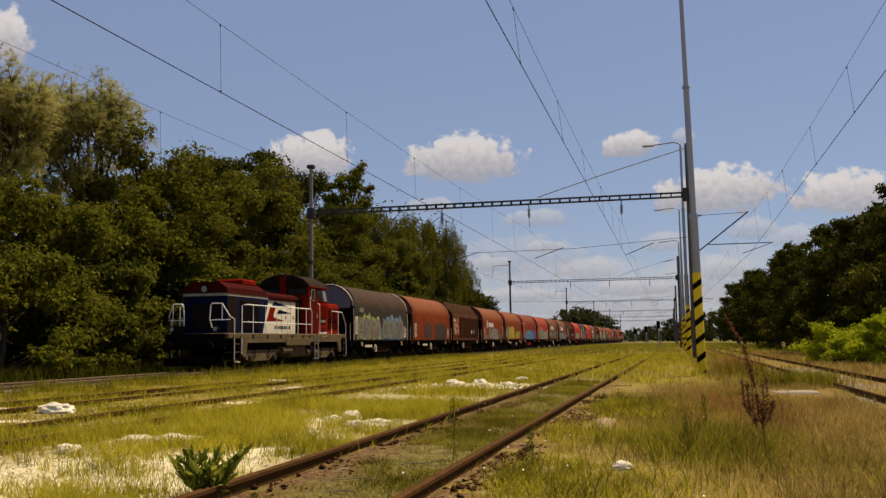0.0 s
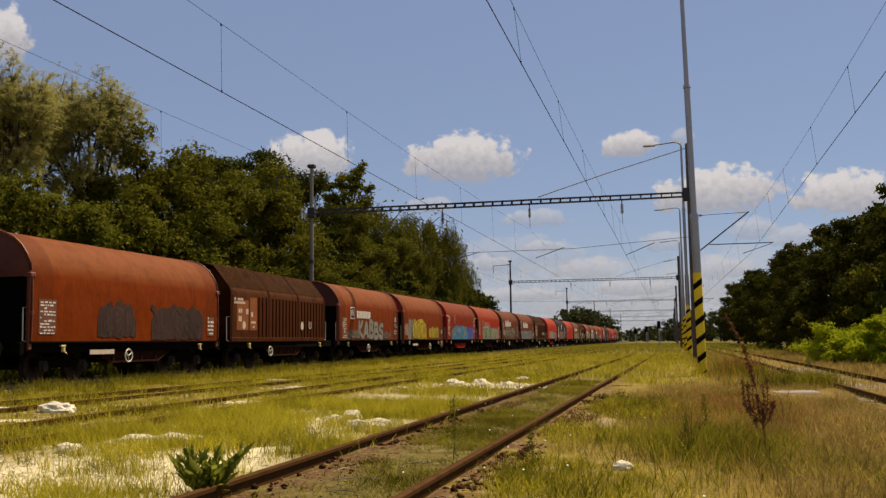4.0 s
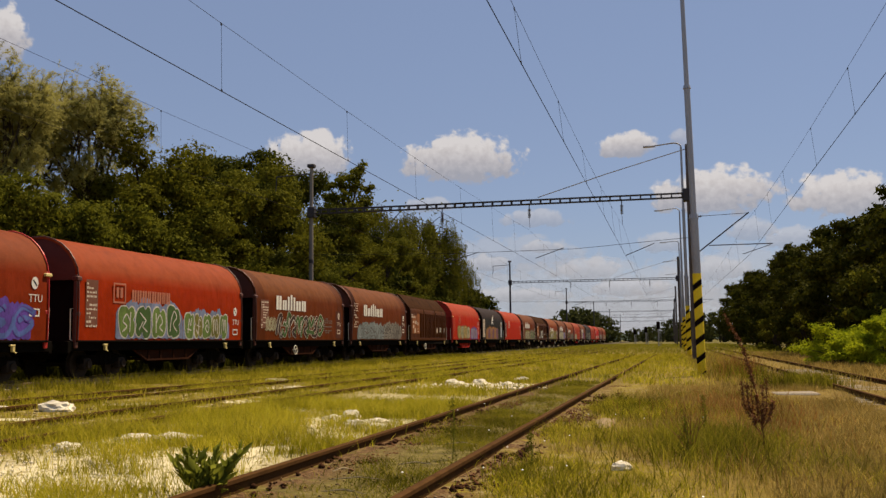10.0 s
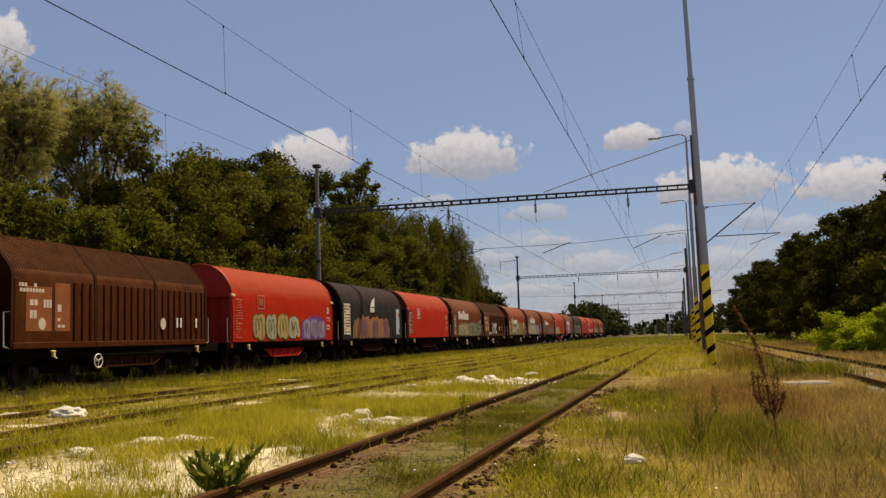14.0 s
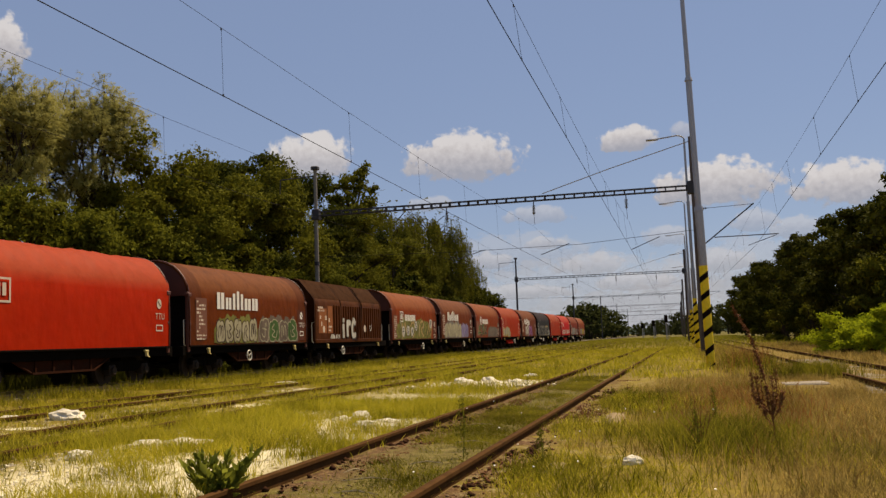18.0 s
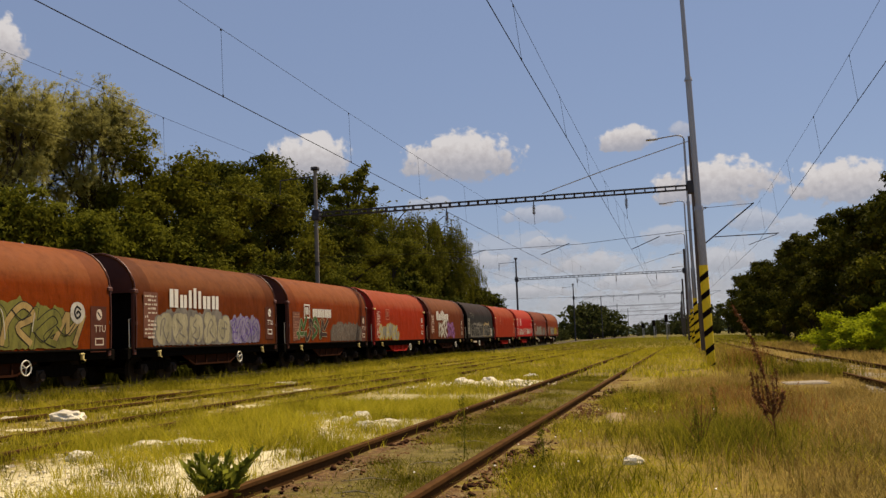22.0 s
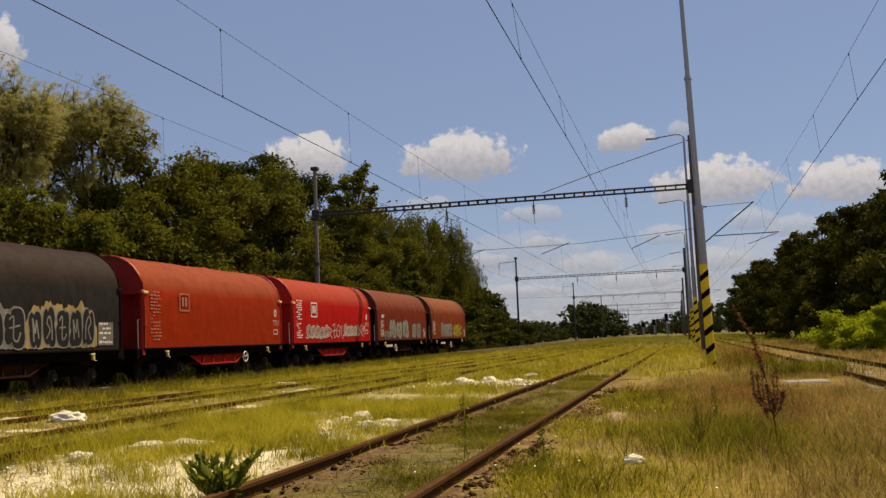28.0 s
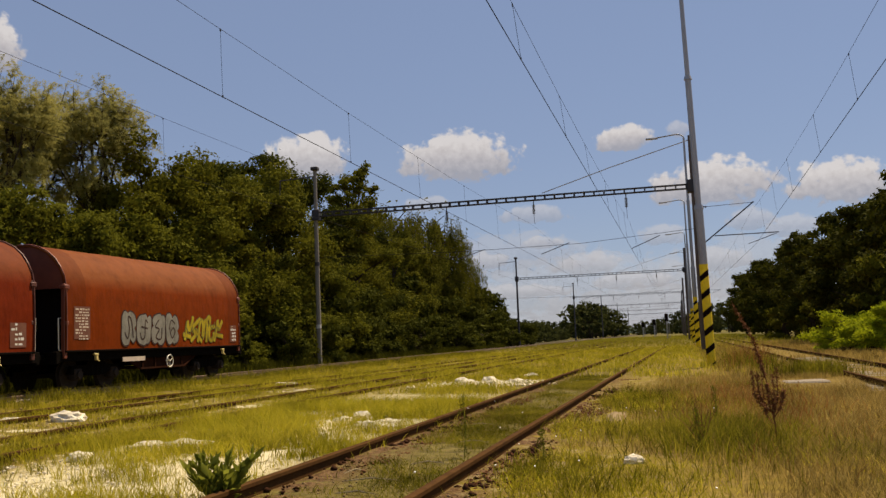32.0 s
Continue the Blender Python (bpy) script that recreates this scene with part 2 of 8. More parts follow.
# ---------------------------------------------------------------- ground and tracks
def ground_material():
    m, n, l, bs = nodes_of("rough_yard_ground")
    g = n.new("ShaderNodeNewGeometry")
    xyz = n.new("ShaderNodeSeparateXYZ")
    l.new(g.outputs["Position"], xyz.inputs[0])

    def band(src, a, b, c, d):
        """1 between b and c, falling to 0 at a and d."""
        mr = n.new("ShaderNodeMapRange")
        mr.inputs["From Min"].default_value, mr.inputs["From Max"].default_value = a, d
        l.new(src, mr.inputs[0])
        cr = ramp(n, l, mr.outputs[0], [(0, (0, 0, 0)), ((b - a) / (d - a), (1, 1, 1)), ((c - a) / (d - a), (1, 1, 1)), (1, (0, 0, 0))])
        return cr.outputs[0]

    def times(a, b):
        q = n.new("ShaderNodeMath")
        q.operation = "MULTIPLY"
        l.new(a, q.inputs[0])
        l.new(b, q.inputs[1])
        return q.outputs[0]

    def pos_noise(scale, detail=6, rough=0.65):
        t = n.new("ShaderNodeTexNoise")
        t.inputs["Scale"].default_value, t.inputs["Detail"].default_value, t.inputs["Roughness"].default_value = scale, detail, rough
        l.new(g.outputs["Position"], t.inputs["Vector"])
        return t.outputs[0]

    big, mid, fine, tiny = pos_noise(0.35), pos_noise(1.7), pos_noise(9), pos_noise(60, 3)
    green = ramp(n, l, fine, [(0.3, (0.20, 0.170, 0.018)), (0.7, (0.40, 0.325, 0.04))]).outputs[0]
    straw = ramp(n, l, fine, [(0.3, (0.17, 0.115, 0.035)), (0.7, (0.34, 0.24, 0.085))]).outputs[0]
    soil = ramp(n, l, fine, [(0.3, (0.14, 0.10, 0.035)), (0.7, (0.29, 0.215, 0.085))]).outputs[0]
    c = mix(n, l, ramp(n, l, mid, [(0.42, (0, 0, 0)), (0.62, (0.8,) * 3)]).outputs[0], green, soil)
    right = band(xyz.outputs[0], -1.6, 3.2, 60, 90)
    c = mix(n, l, times(right, ramp(n, l, big, [(0.30, (0.25,) * 3), (0.6, (1, 1, 1))]).outputs[0]), c, straw)
    # pale limestone rubble: bare patches with ragged edges, and thin chippings about them
    white = ramp(n, l, tiny, [(0.25, (0.66, 0.62, 0.53)), (0.5, (0.92, 0.89, 0.82)), (0.7, (1.0, 1.0, 0.98))]).outputs[0]

    def calc(op, a, b):
        q = n.new("ShaderNodeMath")
        q.operation = op
        for k, v in enumerate((a, b)):
            if hasattr(v, "links"):
                l.new(v, q.inputs[k])
            else:
                q.inputs[k].default_value = v
        return q.outputs[0]

    near_spot = None
    for cx, cy, rx, ry in STONE_SPOTS:
        sub = n.new("ShaderNodeVectorMath")
        sub.operation = "SUBTRACT"
        l.new(g.outputs["Position"], sub.inputs[0])
        sub.inputs[1].default_value = (cx, cy, 0)
        mul = n.new("ShaderNodeVectorMath")
        mul.operation = "MULTIPLY"
        l.new(sub.outputs[0], mul.inputs[0])
        mul.inputs[1].default_value = (1 / rx, 1 / ry, 0)
        ln = n.new("ShaderNodeVectorMath")
        ln.operation = "LENGTH"
        l.new(mul.outputs[0], ln.inputs[0])
        near_spot = ln.outputs["Value"] if near_spot is None else calc("MINIMUM", near_spot, ln.outputs["Value"])
    edge = calc("ADD", near_spot, calc("MULTIPLY", calc("SUBTRACT", pos_noise(3.2, 8, 0.72), 0.5), 3.2))
    c = mix(n, l, ramp(n, l, edge, [(0.85, (1, 1, 1)), (1.0, (0, 0, 0))]).outputs[0], c, white)
    zone = times(band(xyz.outputs[0], -7.2, -6.2, -4.0, -3.45), band(xyz.outputs[1], -8, -5, 15, 26))
    c = mix(n, l, times(zone, ramp(n, l, pos_noise(4.5, 9, 0.78), [(0.40, (0, 0, 0)), (0.46, (0.95,) * 3)]).outputs[0]), c, white)
    bits = times(band(xyz.outputs[0], -14.5, -13.5, -7.0, -6.5), ramp(n, l, pos_noise(3.3, 9, 0.75), [(0.54, (0, 0, 0)), (0.60, (0.75,) * 3)]).outputs[0])
    c = mix(n, l, times(bits, band(xyz.outputs[1], -8, -5, 24, 50)), c, white)
    # low moss and brown ballast soil within the near track
    bed = band(xyz.outputs[0], -3.5, -3.25, -1.9, -1.7)
    moss = ramp(n, l, pos_noise(5.0, 8, 0.7), [(0.30, (0.075, 0.065, 0.022)), (0.50, (0.18, 0.155, 0.05)), (0.70, (0.31, 0.275, 0.125))]).outputs[0]
    c = mix(n, l, times(bed, band(xyz.outputs[1], -8, -5, 20, 45)), c, moss)
    # crumbled brown earth beside each near rail, pale sand in places
    for x0 in (-3.30, -1.80):
        earth = times(band(xyz.outputs[0], x0 - 0.12, x0, x0 + 0.16, x0 + 0.62), ramp(n, l, pos_noise(2.2, 8, 0.72), [(0.40, (0, 0, 0)), (0.50, (1, 1, 1))]).outputs[0])
        c = mix(n, l, times(earth, band(xyz.outputs[1], -8, -5, 22, 40)), c, ramp(n, l, pos_noise(16, 6, 0.75), [(0.33, (0.035, 0.018, 0.010)), (0.5, (0.155, 0.085, 0.048)), (0.68, (0.36, 0.26, 0.165))]).outputs[0])
    sand = times(band(xyz.outputs[0], -2.0, -1.75, -0.9, 0.5), ramp(n, l, pos_noise(2.9, 8, 0.7), [(0.53, (0, 0, 0)), (0.60, (0.8,) * 3)]).outputs[0])
    c = mix(n, l, times(sand, band(xyz.outputs[1], -8, -5, 18, 40)), c, ramp(n, l, tiny, [(0.3, (0.26, 0.21, 0.12)), (0.7, (0.52, 0.45, 0.30))]).outputs[0])
    # fields beyond the yard
    away = band(xyz.outputs[1], 70, 150, 4000, 5000)
    c = mix(n, l, away, c, ramp(n, l, pos_noise(0.05), [(0.35, (0.10, 0.095, 0.020)), (0.65, (0.21, 0.185, 0.035))]).outputs[0])
    # dark oily bed under the train, widened behind it as painted shade
    dark_bed = band(xyz.outputs[0], -29.0, -26.0, -17.0, -15.8)
    c = mix(n, l, times(dark_bed, ramp(n, l, mid, [(0.3, (0.9,) * 3), (0.75, (0.5,) * 3)]).outputs[0]), c, (0.05, 0.042, 0.03))
    l.new(mix(n, l, 1.0, c, (0.66, 0.60, 0.40), "MULTIPLY"), bs.inputs["Base Color"])
    bs.inputs["Roughness"].default_value = 0.95
    bs.inputs["Specular IOR Level"].default_value = 0.15
    bump(n, l, bs, tiny, 0.5, 0.03)
    return m


def build_ground():
    xs = np.unique(np.concatenate([np.linspace(-3500, -60, 16), np.arange(-60, -24, 3), np.arange(-24, 16, 0.4), np.arange(16, 60, 4), np.linspace(60, 3500, 16)]))
    ys = np.unique(np.concatenate([np.linspace(-400, -10, 8), np.arange(-10, 40, 0.4), np.arange(40, 140, 2.5), np.linspace(140, 4600, 30)]))
    gx, gy = np.meshgrid(xs, ys)
    z = np.zeros_like(gx)
    for i in range(gx.shape[0]):
        for j in range(gx.shape[1]):
            x, y = gx[i, j], gy[i, j]
            if -30 < x < 20 and -12 < y < 140:
                z[i, j] = hump(x, y)
    nx, ny = len(xs), len(ys)
    idx = np.arange(nx * ny).reshape(ny, nx)
    f = np.stack([idx[:-1, :-1], idx[:-1, 1:], idx[1:, 1:], idx[1:, :-1]], -1).reshape(-1, 4)
    me = array_mesh("ground", np.stack([gx, gy, z], -1).reshape(-1, 3), f, ground_material(), smooth=True)
    tagged(new("ground", me), "overgrown railway yard ground of grass, soil and chippings", "ground", kind="structure")


RAIL_SECTION = [(-0.065, -0.19), (0.065, -0.19), (0.065, -0.175), (0.012, -0.155), (0.012, -0.045), (0.035, -0.035), (0.035, -0.006),
                (0.026, 0), (-0.026, 0), (-0.035, -0.006), (-0.035, -0.035), (-0.012, -0.045), (-0.012, -0.155), (-0.065, -0.175)]


def near_bend(y):
    """Sideways drift of the near track as it runs away."""
    t = min(max((y - 6) / 34, 0), 3)
    return -0.06 + 0.42 * t ** 1.1 if y > 6 else -0.06


def second_bend(y):
    """The second track swings gently towards the near one."""
    return 0.022 * min(max(y - 14, 0), 40)


def third_bend(y):
    """The third track runs up to the second."""
    return 0.075 * min(max(y - 16, 0), 20) + 0.02 * min(max(y - 36, 0), 40)


def rail_shape(x, y0, y1, step, bend=None):
    rows = []
    k = int((y1 - y0) / step)
    for i in range(k + 1):
        y = y0 + (y1 - y0) * i / k
        dx = bend(y) if bend else 0
        rows.append([(x + dx + a, y, RAIL_TOP + b) for a, b in RAIL_SECTION])
    return Shape().loft(rows)


def build_track(name, x, y0, y1, material, label, bend=None, sleepers=None, sunk=0.0):
    t = tagged(new(name), label, "railway track", kind="structure")
    for side in (-1, 1):
        part("rail", rail_shape(x + side * 0.7525, y0, y1, 2.0 if bend else 20.0, bend), material, t, at=pose(0, 0, -sunk))
    if sleepers:
        a, b, step, proud = sleepers
        s = Shape().box((-1.2, -0.13, -0.2), (1.2, 0.13, 0), 0.02)
        me = s.mesh("sleeper")
        me.materials.append(SLEEPER)
        rng = random.Random(int(abs(x) * 10))
        y = a
        while y < b:
            dx = bend(y) if bend else 0
            part("sleeper", me, None, t, at=pose(x + dx + rng.uniform(-0.04, 0.04), y, proud + rng.uniform(-0.015, 0.012), rng.uniform(-1.5, 1.5), rng.uniform(-0.6, 0.6), rng.uniform(-1.5, 1.5)))
            y += step
    return t


build_ground()
build_track("track_1", TRACK_X["near"], -30, 70, RUST, "rusty disused rails half sunk in grass and soil", near_bend, (0.3, 30, 0.62, -0.03))
build_track("track_2", TRACK_X["second"], -30, 150, RUST, "rusty rails overgrown with grass", second_bend, (3, 26, 0.62, -0.02), 0.025)
build_track("track_3", TRACK_X["third"], -30, 150, RUST, "rusty rails overgrown with grass", third_bend, None, 0.03)
build_track("track_4", TRAIN_X, -60, 520, RAILTOP, "worn rails beneath the freight train", None, (2, 70, 0.6, 0.0))
build_track("track_5", TRACK_X["right"], -30, 400, RUST, "rusty rails in dry straw-coloured grass", None, (14, 40, 0.62, 0.0))


# ---------------------------------------------------------------- portals, masts and wires
GANTRY_Y = [51.1, 121.5, 190.5, 260.5, 330.0, 400.0]
BEAM_Z = 8.92
LEFT_POLE_X, RIGHT_MAST_X = -20.6, 1.25


def lattice_beam(x0, x1, z, y, step):
    """Four chords with upright and slanting bars."""
    s = Shape()
    h, w = 0.115, 0.15
    for dy in (-w, w):
        for dz in (-h, h):
            s.box((x0, y + dy - 0.03, z + dz - 0.025), (x1, y + dy + 0.03, z + dz + 0.025))
        x = x0
        while x < x1 - 0.05:
            s.box((x - 0.035, y + dy - 0.015, z - h), (x + 0.035, y + dy + 0.015, z + h))
            x += step
    x = x0
    while x < x1 - step:
        for dz in (-h, h):
            s.tube([(x, y - w, z + dz), (x + step, y + w, z + dz)], 0.018, 4)
        x += step
    return s


def insulator(x, y, z, length=0.55):
    s = Shape()
    s.tube([(x, y, z), (x, y, z - length)], 0.025, 6)
    for k in range(7):
        s.disc((x, y, z - 0.08 - k * (length - 0.16) / 6), (0, 0, 1), 0.085, 0.03, 10)
    return s


def build_gantry(i, y):
    near = i == 0
    g = thing("catenary_portal", "steel lattice portal beam on two masts spanning the tracks", "portal", "catenary portals", pose(0, 0, 0))
    part("lattice_beam", lattice_beam(LEFT_POLE_X, RIGHT_MAST_X, BEAM_Z, y, 0.55), MAST_DARK, g)
    s = Shape().tube([(LEFT_POLE_X, y, -0.4), (LEFT_POLE_X, y, 6), (LEFT_POLE_X, y, 11.75)], [0.15, 0.13, 0.10], 12)
    part("round_mast", s, POLE_CONCRETE if near else MAST_DARK, g, "slim round mast")
    s = Shape()
    s.box((LEFT_POLE_X - 0.20, y - 0.2, BEAM_Z - 0.35), (LEFT_POLE_X + 0.25, y + 0.2, BEAM_Z + 0.30), 0.03)
    part("clamp", s, MAST_DARK, g)
    part("mast_cap", Shape().box((LEFT_POLE_X - 0.22, y - 0.2, 11.6), (LEFT_POLE_X + 0.22, y + 0.2, 11.82), 0.04), MAST_DARK, g)
    if near:
        for z in (2.15, 5.85):
            part("band", Shape().tube([(LEFT_POLE_X, y, z), (LEFT_POLE_X, y, z + 0.22)], 0.15, 12), WHITE if z < 3 else MAST_DARK, g)
    s = Shape().tube([(LEFT_POLE_X, y, 11.25), (LEFT_POLE_X - 2.3, y, 11.15)], 0.035, 6)
    s.tube([(LEFT_POLE_X - 2.25, y, 11.15), (LEFT_POLE_X - 2.3, y, 10.2)], 0.03, 6)
    part("side_arm", s, MAST_DARK, g)
    # right mast: two channels joined by plates
    s = Shape()
    a, b = 0.16, 0.16
    web = [(-a, -b), (-0.05, -b), (-0.05, -0.10), (0.05, -0.10), (0.05, -b), (a, -b), (a, b), (0.05, b), (0.05, 0.10), (-0.05, 0.10), (-0.05, b), (-a, b)]
    s.loft([[(RIGHT_MAST_X + px, y + py, z) for px, py in web] for z in (-0.3, 11.7)])
    part("channel_mast", s, MAST_BROWN, g, "brown-grey riveted channel mast")
    part("clamp", Shape().box((RIGHT_MAST_X - 0.36, y - 0.24, BEAM_Z - 0.35), (RIGHT_MAST_X - 0.02, y + 0.24, BEAM_Z + 0.35), 0.04), MAST_DARK, g)
    for x in (-12.55, -7.5, -2.38):
        part("hanger", Shape().tube([(x, y, BEAM_Z - 0.115), (x, y, BEAM_Z - 0.33)], 0.03, 6), MAST_DARK, g)
        part("tie_rod", Shape().tube([(x, y, BEAM_Z - 0.9), (x + 0.02, y, 7.45)], 0.012, 5), MAST_DARK, g)
        part("insulator", insulator(x, y, BEAM_Z - 0.32, 0.6), INSUL, g)
    # lower cross rope with its steady arms
    part("cross_rope", Shape().tube([(LEFT_POLE_X, y, 6.35), (-12, y, 6.16), (-5, y, 6.2), (RIGHT_MAST_X, y, 6.62)], 0.012, 5), WIRE, g)
    for xa, xb, zb in ((-12.0, -10.4, 6.2), (-7.2, -5.6, 6.28), (-2.24, -0.7, 6.36)):
        part("steady_arm", Shape().tube([(xa, y, 5.74), (xb, y, zb)], 0.022, 6), MAST_DARK, g)
    # stay from the right mast down to the beam
    s = Shape()
    for dy in (-0.05, 0.05):
        s.tube([(RIGHT_MAST_X, y + dy, 11.5), (-3.2, y + dy, 10.3), (-7.0, y + dy, BEAM_Z + 0.25)], 0.016, 5)
    part("stay_rope", s, POLE_STEEL, g)
    # cantilever over the right-hand track
    bx = RIGHT_MAST_X
    s = Shape().tube([(bx + 0.25, y, 5.72), (4.25, y, 7.85)], 0.035, 8)
    s.tube([(bx + 0.62, y, 7.75), (4.2, y, 7.82)], 0.014, 6)
    s.tube([(2.15, y, 6.15), (5.4, y, 6.15)], 0.028, 6)
    s.tube([(5.3, y, 6.1), (3.85, y, 5.62)], 0.018, 6)
    part("cantilever", s, MAST_DARK, g, "slanting tube bracket over the track")
    s = Shape().tube([(bx + 0.1, y, 7.74), (bx + 0.62, y, 7.75)], 0.03, 6)
    for k in range(5):
        s.disc((bx + 0.2 + k * 0.08, y, 7.74), (1, 0, 0), 0.07, 0.03, 10)
    part("insulator", s, INSUL, g)
    return g


for gi, gy_ in enumerate(GANTRY_Y):
    build_gantry(gi, gy_)


CLAMPS = []


def shared_clamp():
    """Small bolt clamp that grips the contact wire."""
    if not CLAMPS:
        me = Shape().box((-0.008, -0.02, -0.012), (0.008, 0.02, 0.035), 0.003).mesh("clamp")
        me.materials.append(WIRE)
        CLAMPS.append(me)
    return CLAMPS[0]


def catenary(name, x, z_low, z_high, label, stagger, drops, hang=(0.4, 0.0), drop=1.0):
    """Contact wire, sagging messenger wire and their droppers. stagger: the contact wire's sideways place at each support;
    drops: the places of the droppers along the first span; hang: how the messenger follows the stagger, and its own offset."""
    w = thing(name, label, "overhead wire", "overhead wires")

    def at(k, u):
        a, b = stagger[k % len(stagger)], stagger[(k + 1) % len(stagger)]
        dx = a + (b - a) * u
        y = SPANS[k] + (SPANS[k + 1] - SPANS[k]) * u
        return (x + dx, y, z_low), (x + dx * hang[0] + hang[1], y, z_high - 0.55 * drop * 4 * u * (1 - u))

    low, high = [], []
    for k in range(len(SPANS) - 1):
        last = k == len(SPANS) - 2
        for i in range(12 if last else 11):
            a, b = at(k, i / 11)
            low.append(a)
            high.append(b)
        length = SPANS[k + 1] - SPANS[k]
        us = [(y - SPANS[0]) / length for y in drops] if k == 0 else [i / 11 for i in range(1, 11)]
        if SPANS[k] > 150:
            us = []
        for u in us:
            a, b = at(k, u)
            part("dropper", Shape().tube([a, b], 0.0036, 4), WIRE, w)
            part("clamp", shared_clamp(), None, w, at=pose(*a))
            part("clamp", shared_clamp(), None, w, at=pose(b[0], b[1], b[2] - 0.03))
    part("contact_wire", Shape().tube(low, 0.0078 if x > -10 else 0.0055, 6), WIRE, w)
    part("messenger_wire", Shape().tube(high, 0.0042, 6), WIRE, w)


SPANS = [-16.0] + GANTRY_Y
WIRE_LABEL = "dark contact wire hung from a messenger wire"
catenary("overhead_line", -7.62, 5.61, 7.40, WIRE_LABEL, (0.0, 0.1), (8.2, 14.56, 21.14, 27.4, 33.8, 40.2, 46.2))
catenary("overhead_line", -2.2, 5.60, 7.27, WIRE_LABEL, (0.0, 0.03), (8.2, 14.32, 20.36, 26.2, 33.4, 39.6, 45.6), (0.4, -0.09), 1.35)
catenary("overhead_line", 3.8, 5.60, 7.35, WIRE_LABEL, (-0.66, 0.43), (13.2, 19.45, 25.1, 32.1, 38.05, 44.6), (0.9, -0.1), 1.45)
catenary("overhead_line", -12.15, 5.62, 7.5, WIRE_LABEL, (0.0, 0.1), (7.8, 14.0, 20.15, 26.3, 32.5, 38.7, 45.0))

LAMP_Y = [30.3, 59.7, 90.3, 120.7, 151.0, 181.5]


def build_lamp(y, x, lean):
    g = thing("lamp_mast", "tall galvanised lamp mast with yellow and black striped foot", "lamp mast", "lamp masts", pose(x, y, 0, 0, lean, 0))
    top = 13.35
    part("lower_tube", Shape().tube([(0, 0, -0.5), (0, 0, 5.05)], 0.131, 16), POLE_STEEL, g)
    part("collar", Shape().tube([(0, 0, 5.0), (0, 0, 5.14)], [0.152, 0.129], 16), POLE_STEEL, g)
    part("middle_tube", Shape().tube([(0, 0, 5.1), (0, 0, 9.3)], 0.097, 14), POLE_STEEL, g)
    part("collar", Shape().tube([(0, 0, 9.25), (0, 0, 9.37)], [0.13, 0.10], 14), POLE_STEEL, g)
    part("upper_tube", Shape().tube([(0, 0, 9.3), (0, 0, top)], [0.078, 0.064], 12), POLE_STEEL, g)
    pts = [(0, 0, top - 0.02)] + [(-0.5 + 0.5 * math.cos(a), 0, top + 0.28 * math.sin(a)) for a in (0.3, 0.7, 1.1, 1.5)] + [(-1.3, 0, top + 0.2), (-2.1, 0, top + 0.14)]
    part("lamp_arm", Shape().tube(pts, 0.042, 8), POLE_STEEL, g)
    head = Shape().loft([[(px, dy * w, top + 0.13 + dz * 0.5) for dy, dz in ((-0.1, 0), (-0.06, 0.12), (0.06, 0.12), (0.1, 0), (0.06, -0.1), (-0.06, -0.1))] for px, w in ((-1.6, 0.5), (-1.8, 1), (-2.15, 1.1), (-2.35, 0.6))])
    part("lamp_head", head, POLE_STEEL, g)
    # slanting stripes wound on the foot
    z0, z1, pitch_ = 0.0, 3.24, 0.575
    n = 16
    for k in range(-1, 8):
        for name, mat_, off in (("yellow_stripe", YELLOW, 0), ("black_stripe", BLACK, pitch_ * 0.66)):
            a = k * pitch_ + off
            vs, fs = [], []
            for i in range(n + 1):
                q = i * math.tau / n
                rise = 0.20 * (0.5 + 0.5 * math.cos(q))
                for zz in (a + rise, a + (pitch_ * 0.66 if mat_ is YELLOW else pitch_ * 0.34) + rise):
                    vs.append((0.136 * math.cos(q), 0.136 * math.sin(q), min(max(zz, z0), z1)))
            for i in range(n):
                fs.append((2 * i, 2 * i + 2, 2 * i + 3, 2 * i + 1))
            sh = Shape().add(vs, fs)
            if max(v[2] for v in vs) - min(v[2] for v in vs) > 0.05:
                part(name, sh, mat_, g)


for li, ly in enumerate(LAMP_Y):
    build_lamp(ly, 0.92 + 0.006 * (ly - 30), -0.9 if li == 0 else -0.3)


def build_signal(x, y, h):
    g = thing("railway_signal", "black railway light signal on a slim post", "signal", "signals", pose(x, y, 0))
    part("post", Shape().tube([(0, 0, -0.3), (0, 0, h)], 0.09, 8), POLE_STEEL, g)
    part("signal_head", Shape().box((-0.28, -0.15, h - 0.1), (0.28, 0.15, h + 1.1), 0.08), BLACK, g)
    part("ladder", Shape().tube([(0.25, 0.1, 0), (0.12, 0.1, h)], 0.03, 4).tube([(0.45, 0.1, 0), (0.32, 0.1, h)], 0.03, 4), POLE_STEEL, g)


for sx, sy, sh_ in ((-1.85, 150, 2.85), (-4.8, 190, 2.6), (-8.5, 230, 2.45)):
    build_signal(sx, sy, sh_)

# ---------------------------------------------------------------- the train
HOOD_L, HOOD_W = 10.75, 1.43
PITCH = 12.04
WHEEL_R = 0.46


def hood_outline():
    """Half-round hood section, from the near lower edge over the top to the far one."""
    side = [(1.43, 1.17), (1.44, 1.8), (1.43, 2.5), (1.41, 3.0), (1.36, 3.28), (1.24, 3.55), (1.05, 3.82), (0.80, 4.04), (0.50, 4.19), (0.2, 4.27)]
    return side + [(-x, z) for x, z in reversed(side)]


